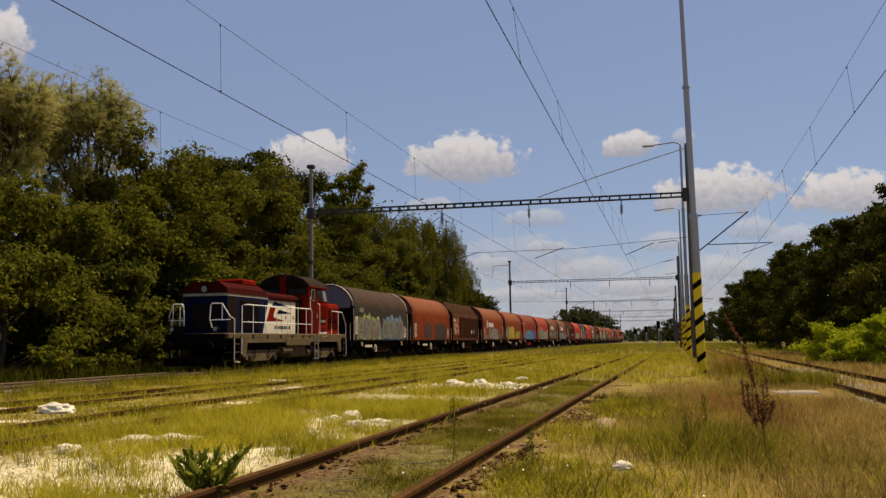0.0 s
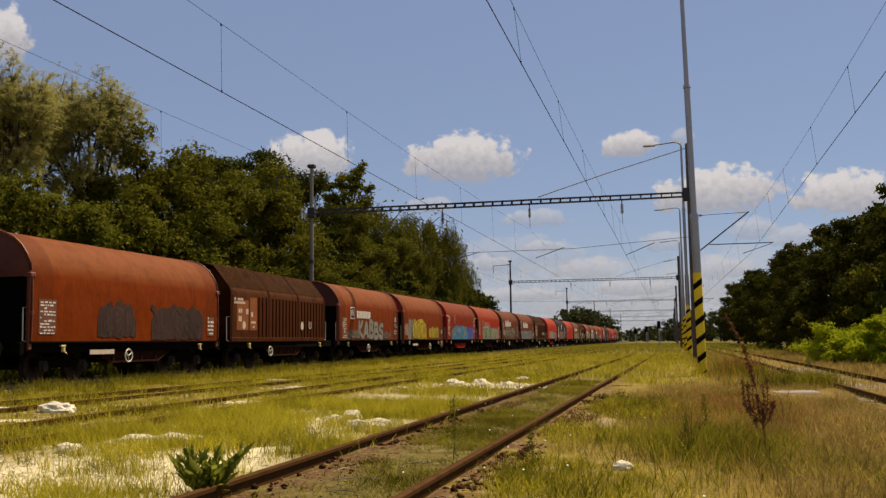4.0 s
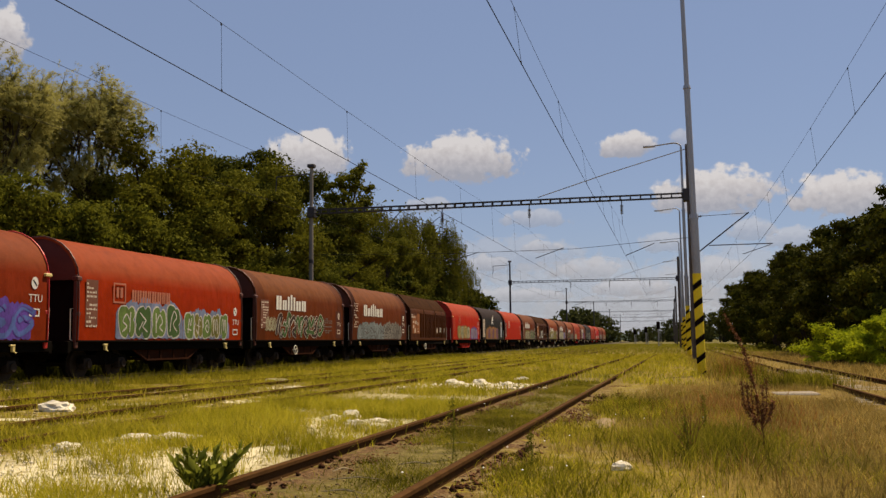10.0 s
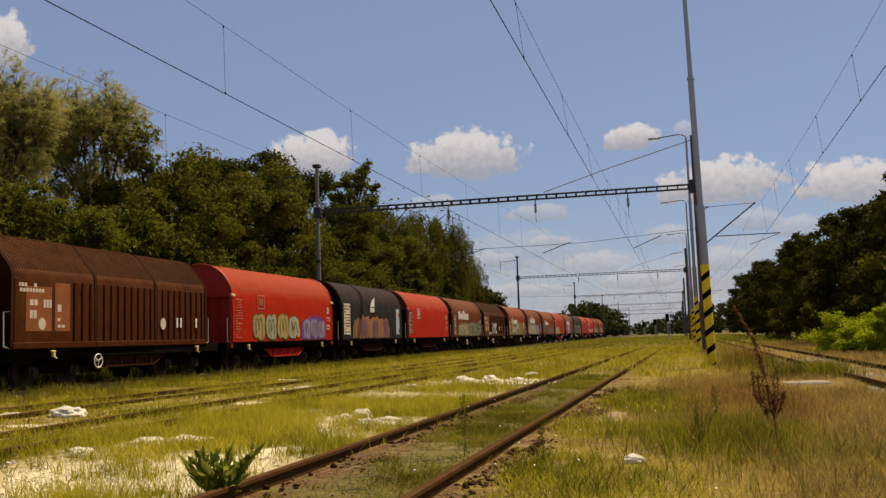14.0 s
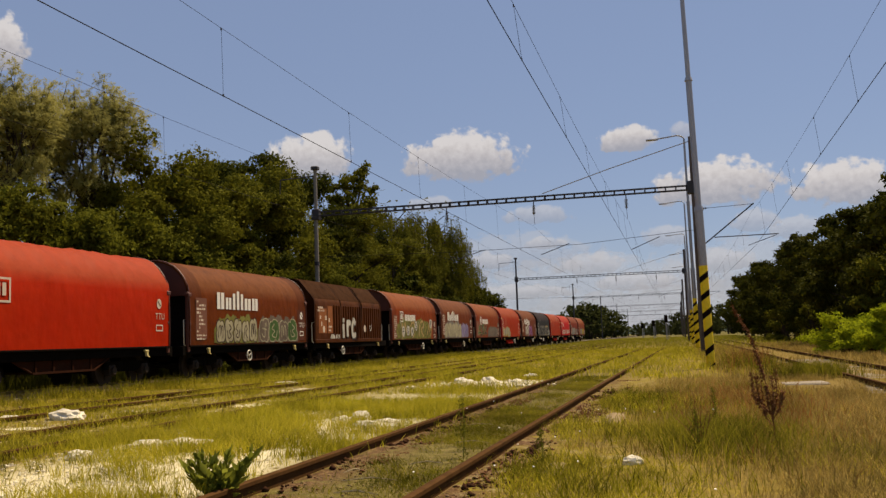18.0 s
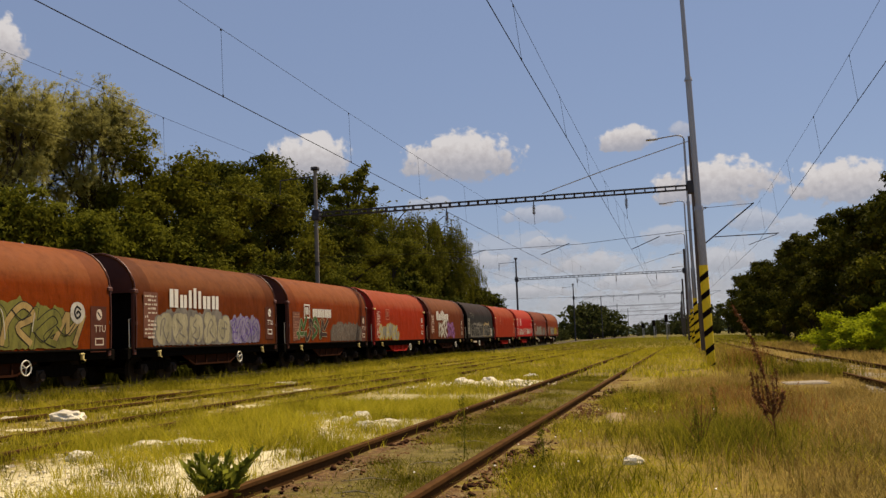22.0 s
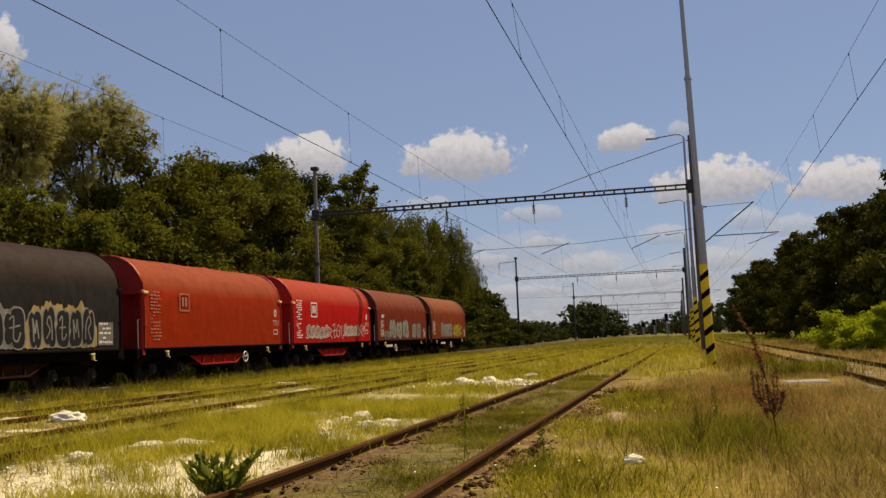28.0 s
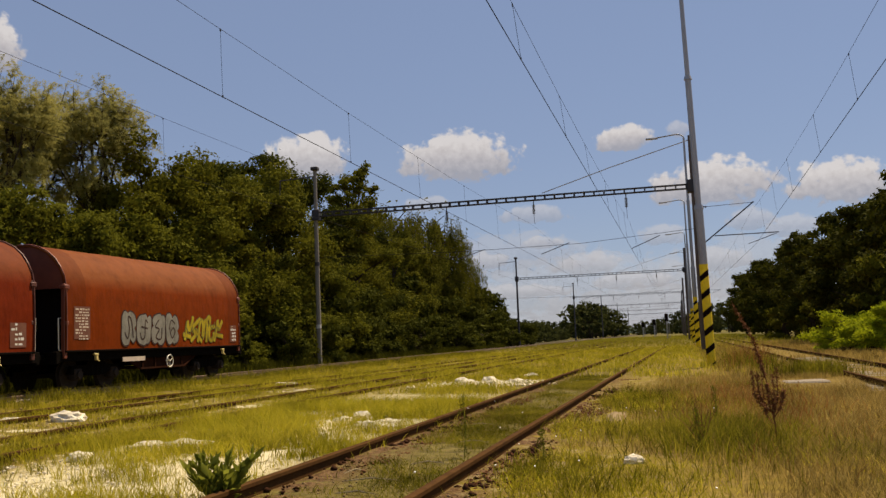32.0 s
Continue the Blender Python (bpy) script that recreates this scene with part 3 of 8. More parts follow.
def shell(outline, y0, y1, steps, thick, ripple, seed):
    """An open hood: outer skin with ripples, inner skin, and closed rims."""
    rng = random.Random(seed)
    ph = [rng.uniform(0, 6) for _ in range(4)]
    rings = []
    inner = [(x * (1 - thick / 1.4), z - (thick if abs(x) < 1.2 else 0)) for x, z in outline]
    for i in range(steps + 1):
        u = i / steps
        y = y0 + (y1 - y0) * u
        r = ripple * (math.sin(u * 57 + ph[0]) * 0.5 + math.sin(u * 23 + ph[1]) + 0.6 * math.sin(u * 111 + ph[2]))
        ring = []
        for k, (x, z) in enumerate(outline):
            w = r * min(1, max(0, (z - 2.5) / 0.5)) * (0.6 + 0.4 * math.sin(k * 1.7 + ph[3] + u * 9))
            d = Vector((x, 0, (z - 2.3) * 0.5)).normalized()
            ring.append((x + d.x * w, y, z + d.z * w))
        ring += [(x, y, z) for x, z in reversed(inner)]
        rings.append(ring)
    return Shape().loft(rings)


SHARED = {}


def shared(key, build, material):
    """A mesh built once for each key and material."""
    k = (key, material.name if material else "")
    if k not in SHARED:
        me = build().mesh(key)
        if material:
            me.materials.append(material)
        SHARED[k] = me
    return SHARED[k]


def end_arch():
    top = [(x, z) for x, z in hood_outline() if z > 2.9]
    top = [(x * 0.985, z - 0.03) for x, z in top]
    return Shape().along_y(top, -0.04, 0.04)


def end_wall():
    """Corrugated end wall."""
    front = []
    for k in range(11):
        x = -1.3 + 0.26 * k
        front += [(x, -0.02 if k % 2 else -0.08), (x + 0.13 if k < 10 else x, -0.02 if k % 2 else -0.08)]
    ring = front + [(1.3, 0.04), (-1.3, 0.04)]
    return Shape().loft([[(x, y, z) for x, y in ring] for z in (1.0, 3.05)])


def corner_post():
    s = Shape().box((-0.06, -0.07, 0.95), (0.06, 0.07, 3.1), 0.015)
    s.box((-0.1, -0.1, 2.93), (0.1, 0.13, 3.06), 0.02).box((-0.09, -0.05, 1.9), (0.1, 0.1, 2.02), 0.02)
    return s


def underframe():
    s = Shape()
    for sx in (-1, 1):
        s.box((sx * 1.30 - 0.06, -5.6, 0.86), (sx * 1.30 + 0.06, 5.6, 1.14), 0.015)
    s.box((-1.22, -5.6, 0.95), (1.22, 5.6, 1.08))
    s.box((-0.25, -5.55, 0.62), (0.25, 5.55, 0.95))
    for y in (-5.6, 5.6):
        s.box((-1.36, y - 0.08, 0.80), (1.36, y + 0.08, 1.16), 0.02)
    return s


def centre_tray():
    """Trapezoid trough girder that hangs between the bogies."""
    out = [(-2.35, 0.98), (-1.35, 0.52), (1.35, 0.52), (2.35, 0.98)]
    s = Shape()
    for sx in (-1, 1):
        s.along_x([(y, z) for y, z in out], sx * 1.22 - 0.03, sx * 1.22 + 0.03)
        for y in (-1.25, -0.5, 0.35, 1.2):
            s.box((sx * 1.27 - 0.03, y - 0.03, 0.54), (sx * 1.27 + 0.03, y + 0.03, 0.98))
        s.box((sx * 1.27 - 0.05, -1.4, 0.50), (sx * 1.27 + 0.05, 1.4, 0.56))
        s.tube([(sx * 1.27, -2.35, 0.97), (sx * 1.27, -1.4, 0.53)], 0.035, 6).tube([(sx * 1.27, 2.35, 0.97), (sx * 1.27, 1.4, 0.53)], 0.035, 6)
    return s.box((-1.2, -1.4, 0.52), (1.2, 1.4, 0.58))


def bogie_frame():
    s = Shape()
    for sx in (-1, 1):
        side = [(-1.25, 0.50), (-1.15, 0.72), (-0.5, 0.74), (-0.35, 0.86), (0.35, 0.86), (0.5, 0.74), (1.15, 0.72), (1.25, 0.50), (1.0, 0.46), (0.75, 0.56), (0.4, 0.42), (-0.4, 0.42), (-0.75, 0.56), (-1.0, 0.46)]
        s.along_x(side, sx * 1.02 - 0.07, sx * 1.02 + 0.07)
        for y in (-0.25, 0.0, 0.25):
            s.tube([(sx * 1.05, y, 0.42), (sx * 1.05, y, 0.74)], 0.075, 8)
    return s.box((-1.0, -0.2, 0.55), (1.0, 0.2, 0.84), 0.03)


def axle_box():
    s = Shape().box((-0.12, -0.17, -0.16), (0.10, 0.17, 0.18), 0.03)
    return s.disc((0.13, 0, 0), (1, 0, 0), 0.12, 0.07, 12)


def wheelset():
    s = Shape().tube([(-1.0, 0, 0), (1.0, 0, 0)], 0.075, 8)
    for sx in (-1, 1):
        s.disc((sx * 0.75, 0, 0), (1, 0, 0), WHEEL_R, 0.12, 22)
        s.disc((sx * 0.70, 0, 0), (1, 0, 0), WHEEL_R + 0.03, 0.03, 22)
        s.disc((sx * 0.83, 0, 0), (1, 0, 0), 0.14, 0.1, 12)
        for k in range(2):
            s.box((sx * 0.82 - 0.02, -0.03, -0.36 + k * 0.5), (sx * 0.82 + 0.02, 0.03, -0.22 + k * 0.5))
    return s


def buffer_part():
    s = Shape().tube([(0, 0, 0), (0, -0.35, 0)], [0.11, 0.10], 10).tube([(0, -0.35, 0), (0, -0.55, 0)], 0.07, 10)
    return s.disc((0, -0.58, 0), (0, 1, 0), 0.22, 0.05, 16)


def handrail():
    return Shape().tube([(0, 0, 1.15), (0, -0.22, 1.2), (0, -0.24, 2.1), (0, 0, 2.12)], 0.018, 6)


def handwheel():
    s = Shape().ring((0, 0, 0), (1, 0, 0), 0.2, 0.02, 18, 5)
    for k in range(3):
        a = k * math.tau / 3 + 0.5
        s.tube([(0, 0, 0), (0, 0.19 * math.cos(a), 0.19 * math.sin(a))], 0.014, 5)
    return s.tube([(-0.15, 0, 0), (0.02, 0, 0)], 0.02, 6)


def hook_part():
    return Shape().box((-0.03, -0.05, -0.1), (0.05, 0.05, 0.1), 0.012).box((-0.02, -0.14, 0.05), (0.06, 0.05, 0.10), 0.01).tube([(0.02, 0.0, -0.08), (0.05, 0.09, -0.13)], 0.02, 5)


WHEELSETS = []


def build_bogie(parent, y):
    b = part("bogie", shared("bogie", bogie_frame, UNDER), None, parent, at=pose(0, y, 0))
    for dy in (-0.9, 0.9):
        w = part("wheelset", shared("wheelset", wheelset, WHEEL), None, b, at=pose(0, dy, WHEEL_R))
        WHEELSETS.append((w, dy, WHEEL_R))
        for sx in (-1, 1):
            part("axle_box", shared("axle_box", axle_box, WHEEL), None, b, at=pose(sx * 1.03, dy, WHEEL_R, 0, 0, 0 if sx > 0 else 180))
    return b


# ---- paint on the sides: all of it lies on the near side wall
def quad_on_side(sh, y0, z0, y1, z1, x=1.452, skew=0.0):
    sh.add([(x, y0, z0), (x, y1, z0), (x, y1 + skew, z1), (x, y0 + skew, z1)], [(0, 1, 2, 3)])
    return sh


def blob(cy, cz, ry, rz, rng, n=14, rough=0.18, square=0.0):
    """A rounded, uneven outline as (y, z)."""
    ph = [rng.uniform(0, 6.28) for _ in range(3)]
    pts = []
    for i in range(n):
        a = i * math.tau / n
        r = 1 + rough * (math.sin(2 * a + ph[0]) + 0.7 * math.sin(3 * a + ph[1]) + 0.5 * math.sin(5 * a + ph[2]))
        c, s_ = math.cos(a), math.sin(a)
        if square:
            k = (abs(c) ** (2 + square * 4) + abs(s_) ** (2 + square * 4)) ** (-1 / (2 + square * 4))
            c, s_ = c * k, s_ * k
        pts.append((cy + ry * r * c, cz + rz * r * s_))
    return pts


def flat(sh, pts, x):
    cy, cz = sum(p[0] for p in pts) / len(pts), sum(p[1] for p in pts) / len(pts)
    n = len(pts)
    sh.add([(x, cy, cz)] + [(x, y, max(z, 1.19)) for y, z in pts], [(0, i + 1, (i + 1) % n + 1) for i in range(n)])
    return sh


def stroke(sh, pts, width, x):
    """A painted line of even width along (y, z) points."""
    ps = [Vector((p[0], max(p[1], 1.22))) for p in pts]
    vs, fs = [], []
    for i, p in enumerate(ps):
        d = (ps[min(i + 1, len(ps) - 1)] - ps[max(i - 1, 0)])
        d = d.normalized() if d.length > 1e-6 else Vector((1, 0))
        q = Vector((-d.y, d.x)) * width / 2
        vs += [(x, *(p + q)), (x, *(p - q))]
    for i in range(len(ps) - 1):
        fs.append((2 * i, 2 * i + 1, 2 * i + 3, 2 * i + 2))
    sh.add(vs, fs)
    return sh


def paint(name, col, rough=0.86):
    col = (col[0] * 0.72, col[1] * 0.68, col[2] * 0.60)
    return plain("spray_" + name, col, rough, 0, 0.45, 2.5, 30, dirt=tuple(c * 0.35 + 0.010 for c in col), dirt_amount=0.9, stretch=(1, 1, 0.45), bumpy=0.0)


SPRAY = {k: paint(k, c) for k, c in {
    "silver": (0.27, 0.27, 0.25), "white": (0.58, 0.58, 0.56), "black": (0.02, 0.02, 0.022), "cyan": (0.04, 0.27, 0.55), "blue": (0.10, 0.16, 0.50),
    "azure": (0.13, 0.27, 0.44), "violet": (0.13, 0.07, 0.42), "lilac": (0.28, 0.26, 0.42), "yellow": (0.48, 0.38, 0.02), "olive": (0.20, 0.20, 0.05), "green": (0.06, 0.13, 0.04),
    "lime": (0.34, 0.42, 0.18), "pale": (0.40, 0.38, 0.27), "teal": (0.10, 0.28, 0.22), "pink": (0.50, 0.20, 0.24), "orange": (0.55, 0.25, 0.05),
    "rust": (0.34, 0.16, 0.06), "plum": (0.20, 0.08, 0.14), "soot": (0.060, 0.034, 0.030), "haze": (0.16, 0.125, 0.105), "smoke": (0.085, 0.055, 0.055), "tan": (0.42, 0.31, 0.13), "grey": (0.22, 0.21, 0.20), "steel": (0.22, 0.27, 0.30), "mauve": (0.32, 0.13, 0.33), "sky": (0.20, 0.25, 0.42), "leaf": (0.13, 0.22, 0.06)}.items()}


# sprayed strokes in a unit box, as (curved, lines): loops, hooks and zigzags without a reading
SIGNS = (
    (True, ([(0.05, 0.0), (0.12, 0.6), (0.45, 1.0), (0.72, 0.72), (0.35, 0.38), (0.78, 0.0)],)),
    (True, ([(0.0, 0.86), (0.3, 1.0), (0.34, 0.12), (0.6, 0.0), (0.82, 0.28)], [(0.05, 0.5), (0.72, 0.6)])),
    (True, ([(0.0, 0.0), (0.1, 0.85), (0.34, 0.92), (0.42, 0.2), (0.58, 0.9), (0.8, 0.8), (0.76, 0.0)],)),
    (True, ([(0.75, 0.74), (0.32, 0.98), (0.05, 0.5), (0.35, 0.06), (0.74, 0.34), (0.46, 0.6), (0.28, 0.44)],)),
    (False, ([(0.0, 0.1), (0.3, 0.98), (0.42, 0.28), (0.76, 1.0), (0.62, 0.0)],)),
    (True, ([(0.1, 1.0), (0.12, 0.0)], [(0.1, 0.48), (0.5, 0.92), (0.76, 0.55), (0.46, 0.26), (0.82, 0.0)])),
    (False, ([(0.0, 0.0), (0.5, 0.28), (0.18, 0.62), (0.78, 1.0)], [(0.42, 0.5), (0.82, 0.08)])),
    (True, ([(0.45, 1.0), (0.08, 0.66), (0.46, 0.46), (0.06, 0.12), (0.6, 0.0), (0.8, 0.55)],)),
    (False, ([(0.2, 0.0), (0.3, 1.0), (0.54, 0.46), (0.78, 0.96)], [(0.05, 0.26), (0.72, 0.2)])),
    (True, ([(0.0, 0.3), (0.22, 0.0), (0.44, 0.4), (0.3, 1.0), (0.62, 0.86), (0.8, 0.1)],)),
)
# plain characters for the few painted words that can be read
READ = {
    "K": (False, ([(0.1, 0.0), (0.1, 1.0)], [(0.74, 1.0), (0.16, 0.46), (0.78, 0.0)])),
    "A": (False, ([(0.0, 0.0), (0.38, 1.0), (0.76, 0.0)], [(0.16, 0.32), (0.62, 0.32)])),
    "B": (True, ([(0.1, 0.0), (0.1, 0.5), (0.1, 1.0)], [(0.12, 1.0), (0.62, 0.9), (0.56, 0.58), (0.16, 0.52), (0.7, 0.44), (0.66, 0.06), (0.1, 0.0)])),
    "S": (True, ([(0.74, 0.86), (0.45, 1.0), (0.12, 0.84), (0.16, 0.6), (0.6, 0.44), (0.74, 0.2), (0.45, 0.0), (0.06, 0.14)],)),
    "i": (False, ([(0.4, 0.0), (0.4, 0.72)], [(0.4, 0.98), (0.4, 1.06)])),
    "r": (True, ([(0.15, 0.0), (0.15, 0.6), (0.2, 1.0)], [(0.18, 0.7), (0.42, 0.96), (0.74, 0.92)])),
    "c": (True, ([(0.7, 0.84), (0.4, 0.98), (0.1, 0.6), (0.2, 0.1), (0.5, 0.0), (0.86, 0.1)],)),
    "F": (False, ([(0.72, 1.0), (0.12, 1.0), (0.12, 0.0)], [(0.14, 0.52), (0.6, 0.52)])),
    "U": (True, ([(0.08, 1.0), (0.1, 0.3), (0.4, 0.0), (0.7, 0.3), (0.72, 1.0)],)),
    "M": (False, ([(0.0, 0.0), (0.06, 1.0), (0.4, 0.35), (0.74, 1.0), (0.8, 0.0)],)),
}


def tangle(rng, sign=None):
    """One sign, bent a little by the hand that sprayed it."""
    curved, lines = READ[sign] if sign else SIGNS[rng.randrange(len(SIGNS))]
    if not sign and rng.random() < 0.5:
        lines = [[(0.8 - a, b) for a, b in q] for q in lines]
    return curved, [[(a + rng.uniform(-0.05, 0.05), b + rng.uniform(-0.05, 0.05)) for a, b in line] for line in lines]


def corners(pts):
    """Straight lines cut into short lengths, with their corners slightly rounded."""
    out = []
    for i in range(len(pts) - 1):
        for u in (0.06, 0.3, 0.5, 0.7, 0.94):
            out.append(pts[i].lerp(pts[i + 1], u))
    return [pts[0]] + out + [pts[-1]]


def smooth_line(pts, n=5):
    """Catmull-Rom through the points."""
    p = [Vector(q) for q in pts]
    out = []
    for i in range(len(p) - 1):
        a, b, c, d = p[max(i - 1, 0)], p[i], p[i + 1], p[min(i + 2, len(p) - 1)]
        for k in range(n):
            t = k / n
            out.append(0.5 * (2 * b + (c - a) * t + (2 * a - 5 * b + 4 * c - d) * t * t + (3 * b - a - 3 * c + d) * t ** 3))
    return out + [p[-1]]


def round_stroke(sh, pts, width, x):
    """A painted line with round ends; it rises a hair along its way, so that it never lies in its own plane."""
    ps = [Vector((p[0], max(p[1], 1.20 + width * 0.3))) for p in pts]
    vs, fs = [], []
    for i, p in enumerate(ps):
        d = ps[min(i + 1, len(ps) - 1)] - ps[max(i - 1, 0)]
        d = d.normalized() if d.length > 1e-6 else Vector((1, 0))
        q = Vector((-d.y, d.x)) * width / 2
        e = Vector((0, 0))
        if i == 0:
            e = -d * width * 0.3
        elif i == len(ps) - 1:
            e = d * width * 0.3
        xi = x + 0.0022 * i / len(ps)
        vs += [(xi, *(p + q + e * 0.4)), (xi, *(p + e)), (xi, *(p - q + e * 0.4))]
    for i in range(len(ps) - 1):
        for k in (0, 1):
            fs.append((3 * i + k, 3 * i + k + 1, 3 * i + k + 4, 3 * i + k + 3))
    sh.add(vs, fs)


def block_piece(cy, cz, ry, rz, grow, seed):
    """Outline of a fat block character: a squarish form with notches above and below."""
    rng = random.Random(seed)
    cuts = [(math.pi / 2 + rng.uniform(-0.5, 0.5), rng.uniform(0.10, 0.34)), (-math.pi / 2 + rng.uniform(-0.5, 0.5), rng.uniform(0.0, 0.42)), (rng.choice((0.0, math.pi)) + rng.uniform(-0.3, 0.3), rng.uniform(0.0, 0.3))]
    lean, wave = rng.uniform(-0.12, 0.12), rng.uniform(0, 6)
    pts = []
    for i in range(44):
        a = i * math.tau / 44
        r = (abs(math.cos(a)) ** 3.4 + abs(math.sin(a)) ** 3.4) ** (-1 / 3.4) * (1 + 0.05 * math.sin(3 * a + wave))
        for at, deep in cuts:
            d = (a - at + math.pi) % math.tau - math.pi
            r *= 1 - deep * math.exp(-(d / 0.17) ** 2)
        pts.append((cy + math.cos(a) * r * (ry + grow) + lean * math.sin(a) * rz, cz + math.sin(a) * r * (rz + grow)))
    return pts


def block_graffiti(parent, y0, y1, z0, z1, count, fill, line, seed, fill2, inner):
    """Fat block characters that stand side by side, each outlined, with eyes and inner lines."""
    rng = random.Random(seed * 5 + 1)
    w, h = (y1 - y0) / count, z1 - z0
    for k in range(count):
        ry, rz = w * rng.uniform(0.42, 0.5), h * rng.uniform(0.41, 0.47)
        cy, cz = y0 + (k + 0.5) * w, z0 + rz + 0.03 + rng.uniform(0, 0.03)
        lv = 0.0005 * (k % 2)
        body = flat(Shape(), block_piece(cy, cz, ry, rz, 0.0, seed * 31 + k), 1.4525 + lv)
        letter = part("graffiti_letter", body, SPRAY[fill2 if fill2 and k % 2 else fill], parent, smooth=False)
        part("outline", flat(Shape(), block_piece(cy, cz, ry, rz, 0.045, seed * 31 + k), 1.4495 + lv), SPRAY[line], letter, smooth=False)
        lines = Shape()
        curved, glyph = tangle(rng)
        for q, row in enumerate(glyph):
            pts = [Vector((cy + (a - 0.4) * ry * 1.35, cz + (b - 0.5) * rz * 1.25)) for a, b in row]
            round_stroke(lines, smooth_line(pts) if curved else corners(pts), 0.05, 1.4560 + 0.0005 * q)
        part("inner_line", lines, SPRAY[line], letter, smooth=False)
        if inner:
            glint = Shape()
            round_stroke(glint, [Vector((cy - ry * 0.8, cz + rz * 0.3)), Vector((cy - ry * 0.72, cz + rz * 0.75)), Vector((cy - ry * 0.3, cz + rz * 0.84))], 0.035, 1.4580)
            part("highlight", glint, SPRAY[inner], letter, smooth=False)


def graffiti(parent, y0, y1, z0, z1, count, fill, line, back=None, seed=0, kind="bubble", fill2=None, inner=None, word=""):
    """A sprayed piece: a cloud of paint behind, then fat strokes with outlines, shade lines and glints."""
    rng = random.Random(seed * 7 + 3)
    w = (y1 - y0) / count
    h = z1 - z0
    wild, thin = kind == "wild", fill == line
    if back:
        n = count * 9
        top = []
        for i in range(n + 1):
            u = i / n
            z = z1 + h * (0.06 + 0.06 * math.sin(i * 0.9 + seed) + 0.05 * math.sin(i * 0.37 + 2) + rng.uniform(-0.07, 0.07)) - h * 0.55 * (abs(u - 0.5) * 2) ** 7
            top.append((y0 - 0.14 + (y1 - y0 + 0.28) * u, z))
        vs = []
        for y, z in top:
            vs += [(1.4452 + 0.0006 * (seed % 3), y, z0 - 0.02 + rng.uniform(0, 0.06)), (1.4452 + 0.0006 * (seed % 3), y, z)]
        part("graffiti_cloud", Shape().add(vs, [(2 * i, 2 * i + 2, 2 * i + 3, 2 * i + 1) for i in range(n)]), SPRAY[back], parent, smooth=False)
    if kind == "block":
        block_graffiti(parent, y0, y1, z0, z1, count, fill, line, seed, fill2, inner)
        return
    for k in range(count):
        if thin and k < 5:
            # a scribbled whorl
            curved, glyph = True, [[(0.42 + (0.46 - 0.028 * i) * math.cos(i * 1.25 + k), 0.5 + (0.54 - 0.03 * i) * math.sin(i * 1.25 + k)) for i in range(15)], [(-0.1, 0.1), (0.3, 0.0), (0.5, 0.2), (0.95, 0.05)]]
        else:
            curved, glyph = tangle(rng, word[k] if word else None)
        sy = w * (1.0 if word else 1.5 if wild else 1.34)
        ox, oz = y0 + k * w + rng.uniform(-0.04, 0.04) * w, z0 + h * (0.10 + rng.uniform(-0.03, 0.05))
        tall = h * rng.uniform(0.74, 0.86)
        slant = rng.uniform(0.0, 0.25) * h if wild or thin else rng.uniform(-0.05, 0.06) * h
        wide = 0.05 if thin else min(w * (0.24 if wild else 0.36), h * (0.15 if wild else 0.25))
        rim = 0.075 if not wild else 0.055
        shade, out, body, glint = Shape(), Shape(), Shape(), Shape()
        for q_, row in enumerate(glyph):
            pts = [Vector((ox + a * sy + b * slant, oz + b * tall)) for a, b in row]
            if wild and not curved and rng.random() < 0.6:
                # a pointed tail
                d = (pts[-1] - pts[-2]).normalized()
                pts.append(pts[-1] + Vector((d.x * 0.25 - d.y * 0.12, d.y * 0.2)) * w)
                pts[-1].y = min(max(pts[-1].y, z0 + 0.02), z1 + 0.08)
            pts = smooth_line(pts) if curved else corners(pts)
            lv = 0.0006 * q_ + 0.0002 * (k % 3)
            if thin:
                round_stroke(out, pts, wide, 1.4495 + lv)
                continue
            round_stroke(shade, [p + Vector((0.05, -0.05)) for p in pts], wide + rim, 1.4465 + lv * 0.5)
            round_stroke(out, pts, wide + rim, 1.4490 + lv)
            round_stroke(body, pts, wide, 1.4525 + lv)
            if q_ == 0:
                round_stroke(glint, [p + Vector((-0.25 * wide, 0.22 * wide)) for p in pts[1:max(4, len(pts) // 3)]], 0.028, 1.4570)
        if thin:
            part("graffiti_letter", out, SPRAY[line], parent, smooth=False)
            continue
        letter = part("graffiti_letter", body, SPRAY[fill2 if fill2 and k % 2 else fill], parent, smooth=False)
        part("outline", out, SPRAY[line], letter, smooth=False)
        if not wild:
            part("shade_line", shade, SPRAY["soot" if line in ("black", "white", "silver") else line], letter, smooth=False)
        if inner or k % 2 == 0:
            part("highlight", glint, SPRAY[inner or ("white" if line == "black" else line)], letter, smooth=False)
        if wild:
            # thin lines that run across the piece
            a = Vector((ox + rng.uniform(0, 0.6) * w, oz + rng.uniform(0.2, 0.9) * tall))
            tail = [a, a + Vector((0.4 * w, 0.22 * h * rng.choice((-1, 1)))), a + Vector((0.8 * w, 0.05 * h))]
            for p in tail:
                p.y = min(p.y, z1)
            mark = Shape()
            round_stroke(mark, smooth_line(tail), 0.035, 1.4580)
            part("inner_line", mark, SPRAY[line], letter, smooth=False)


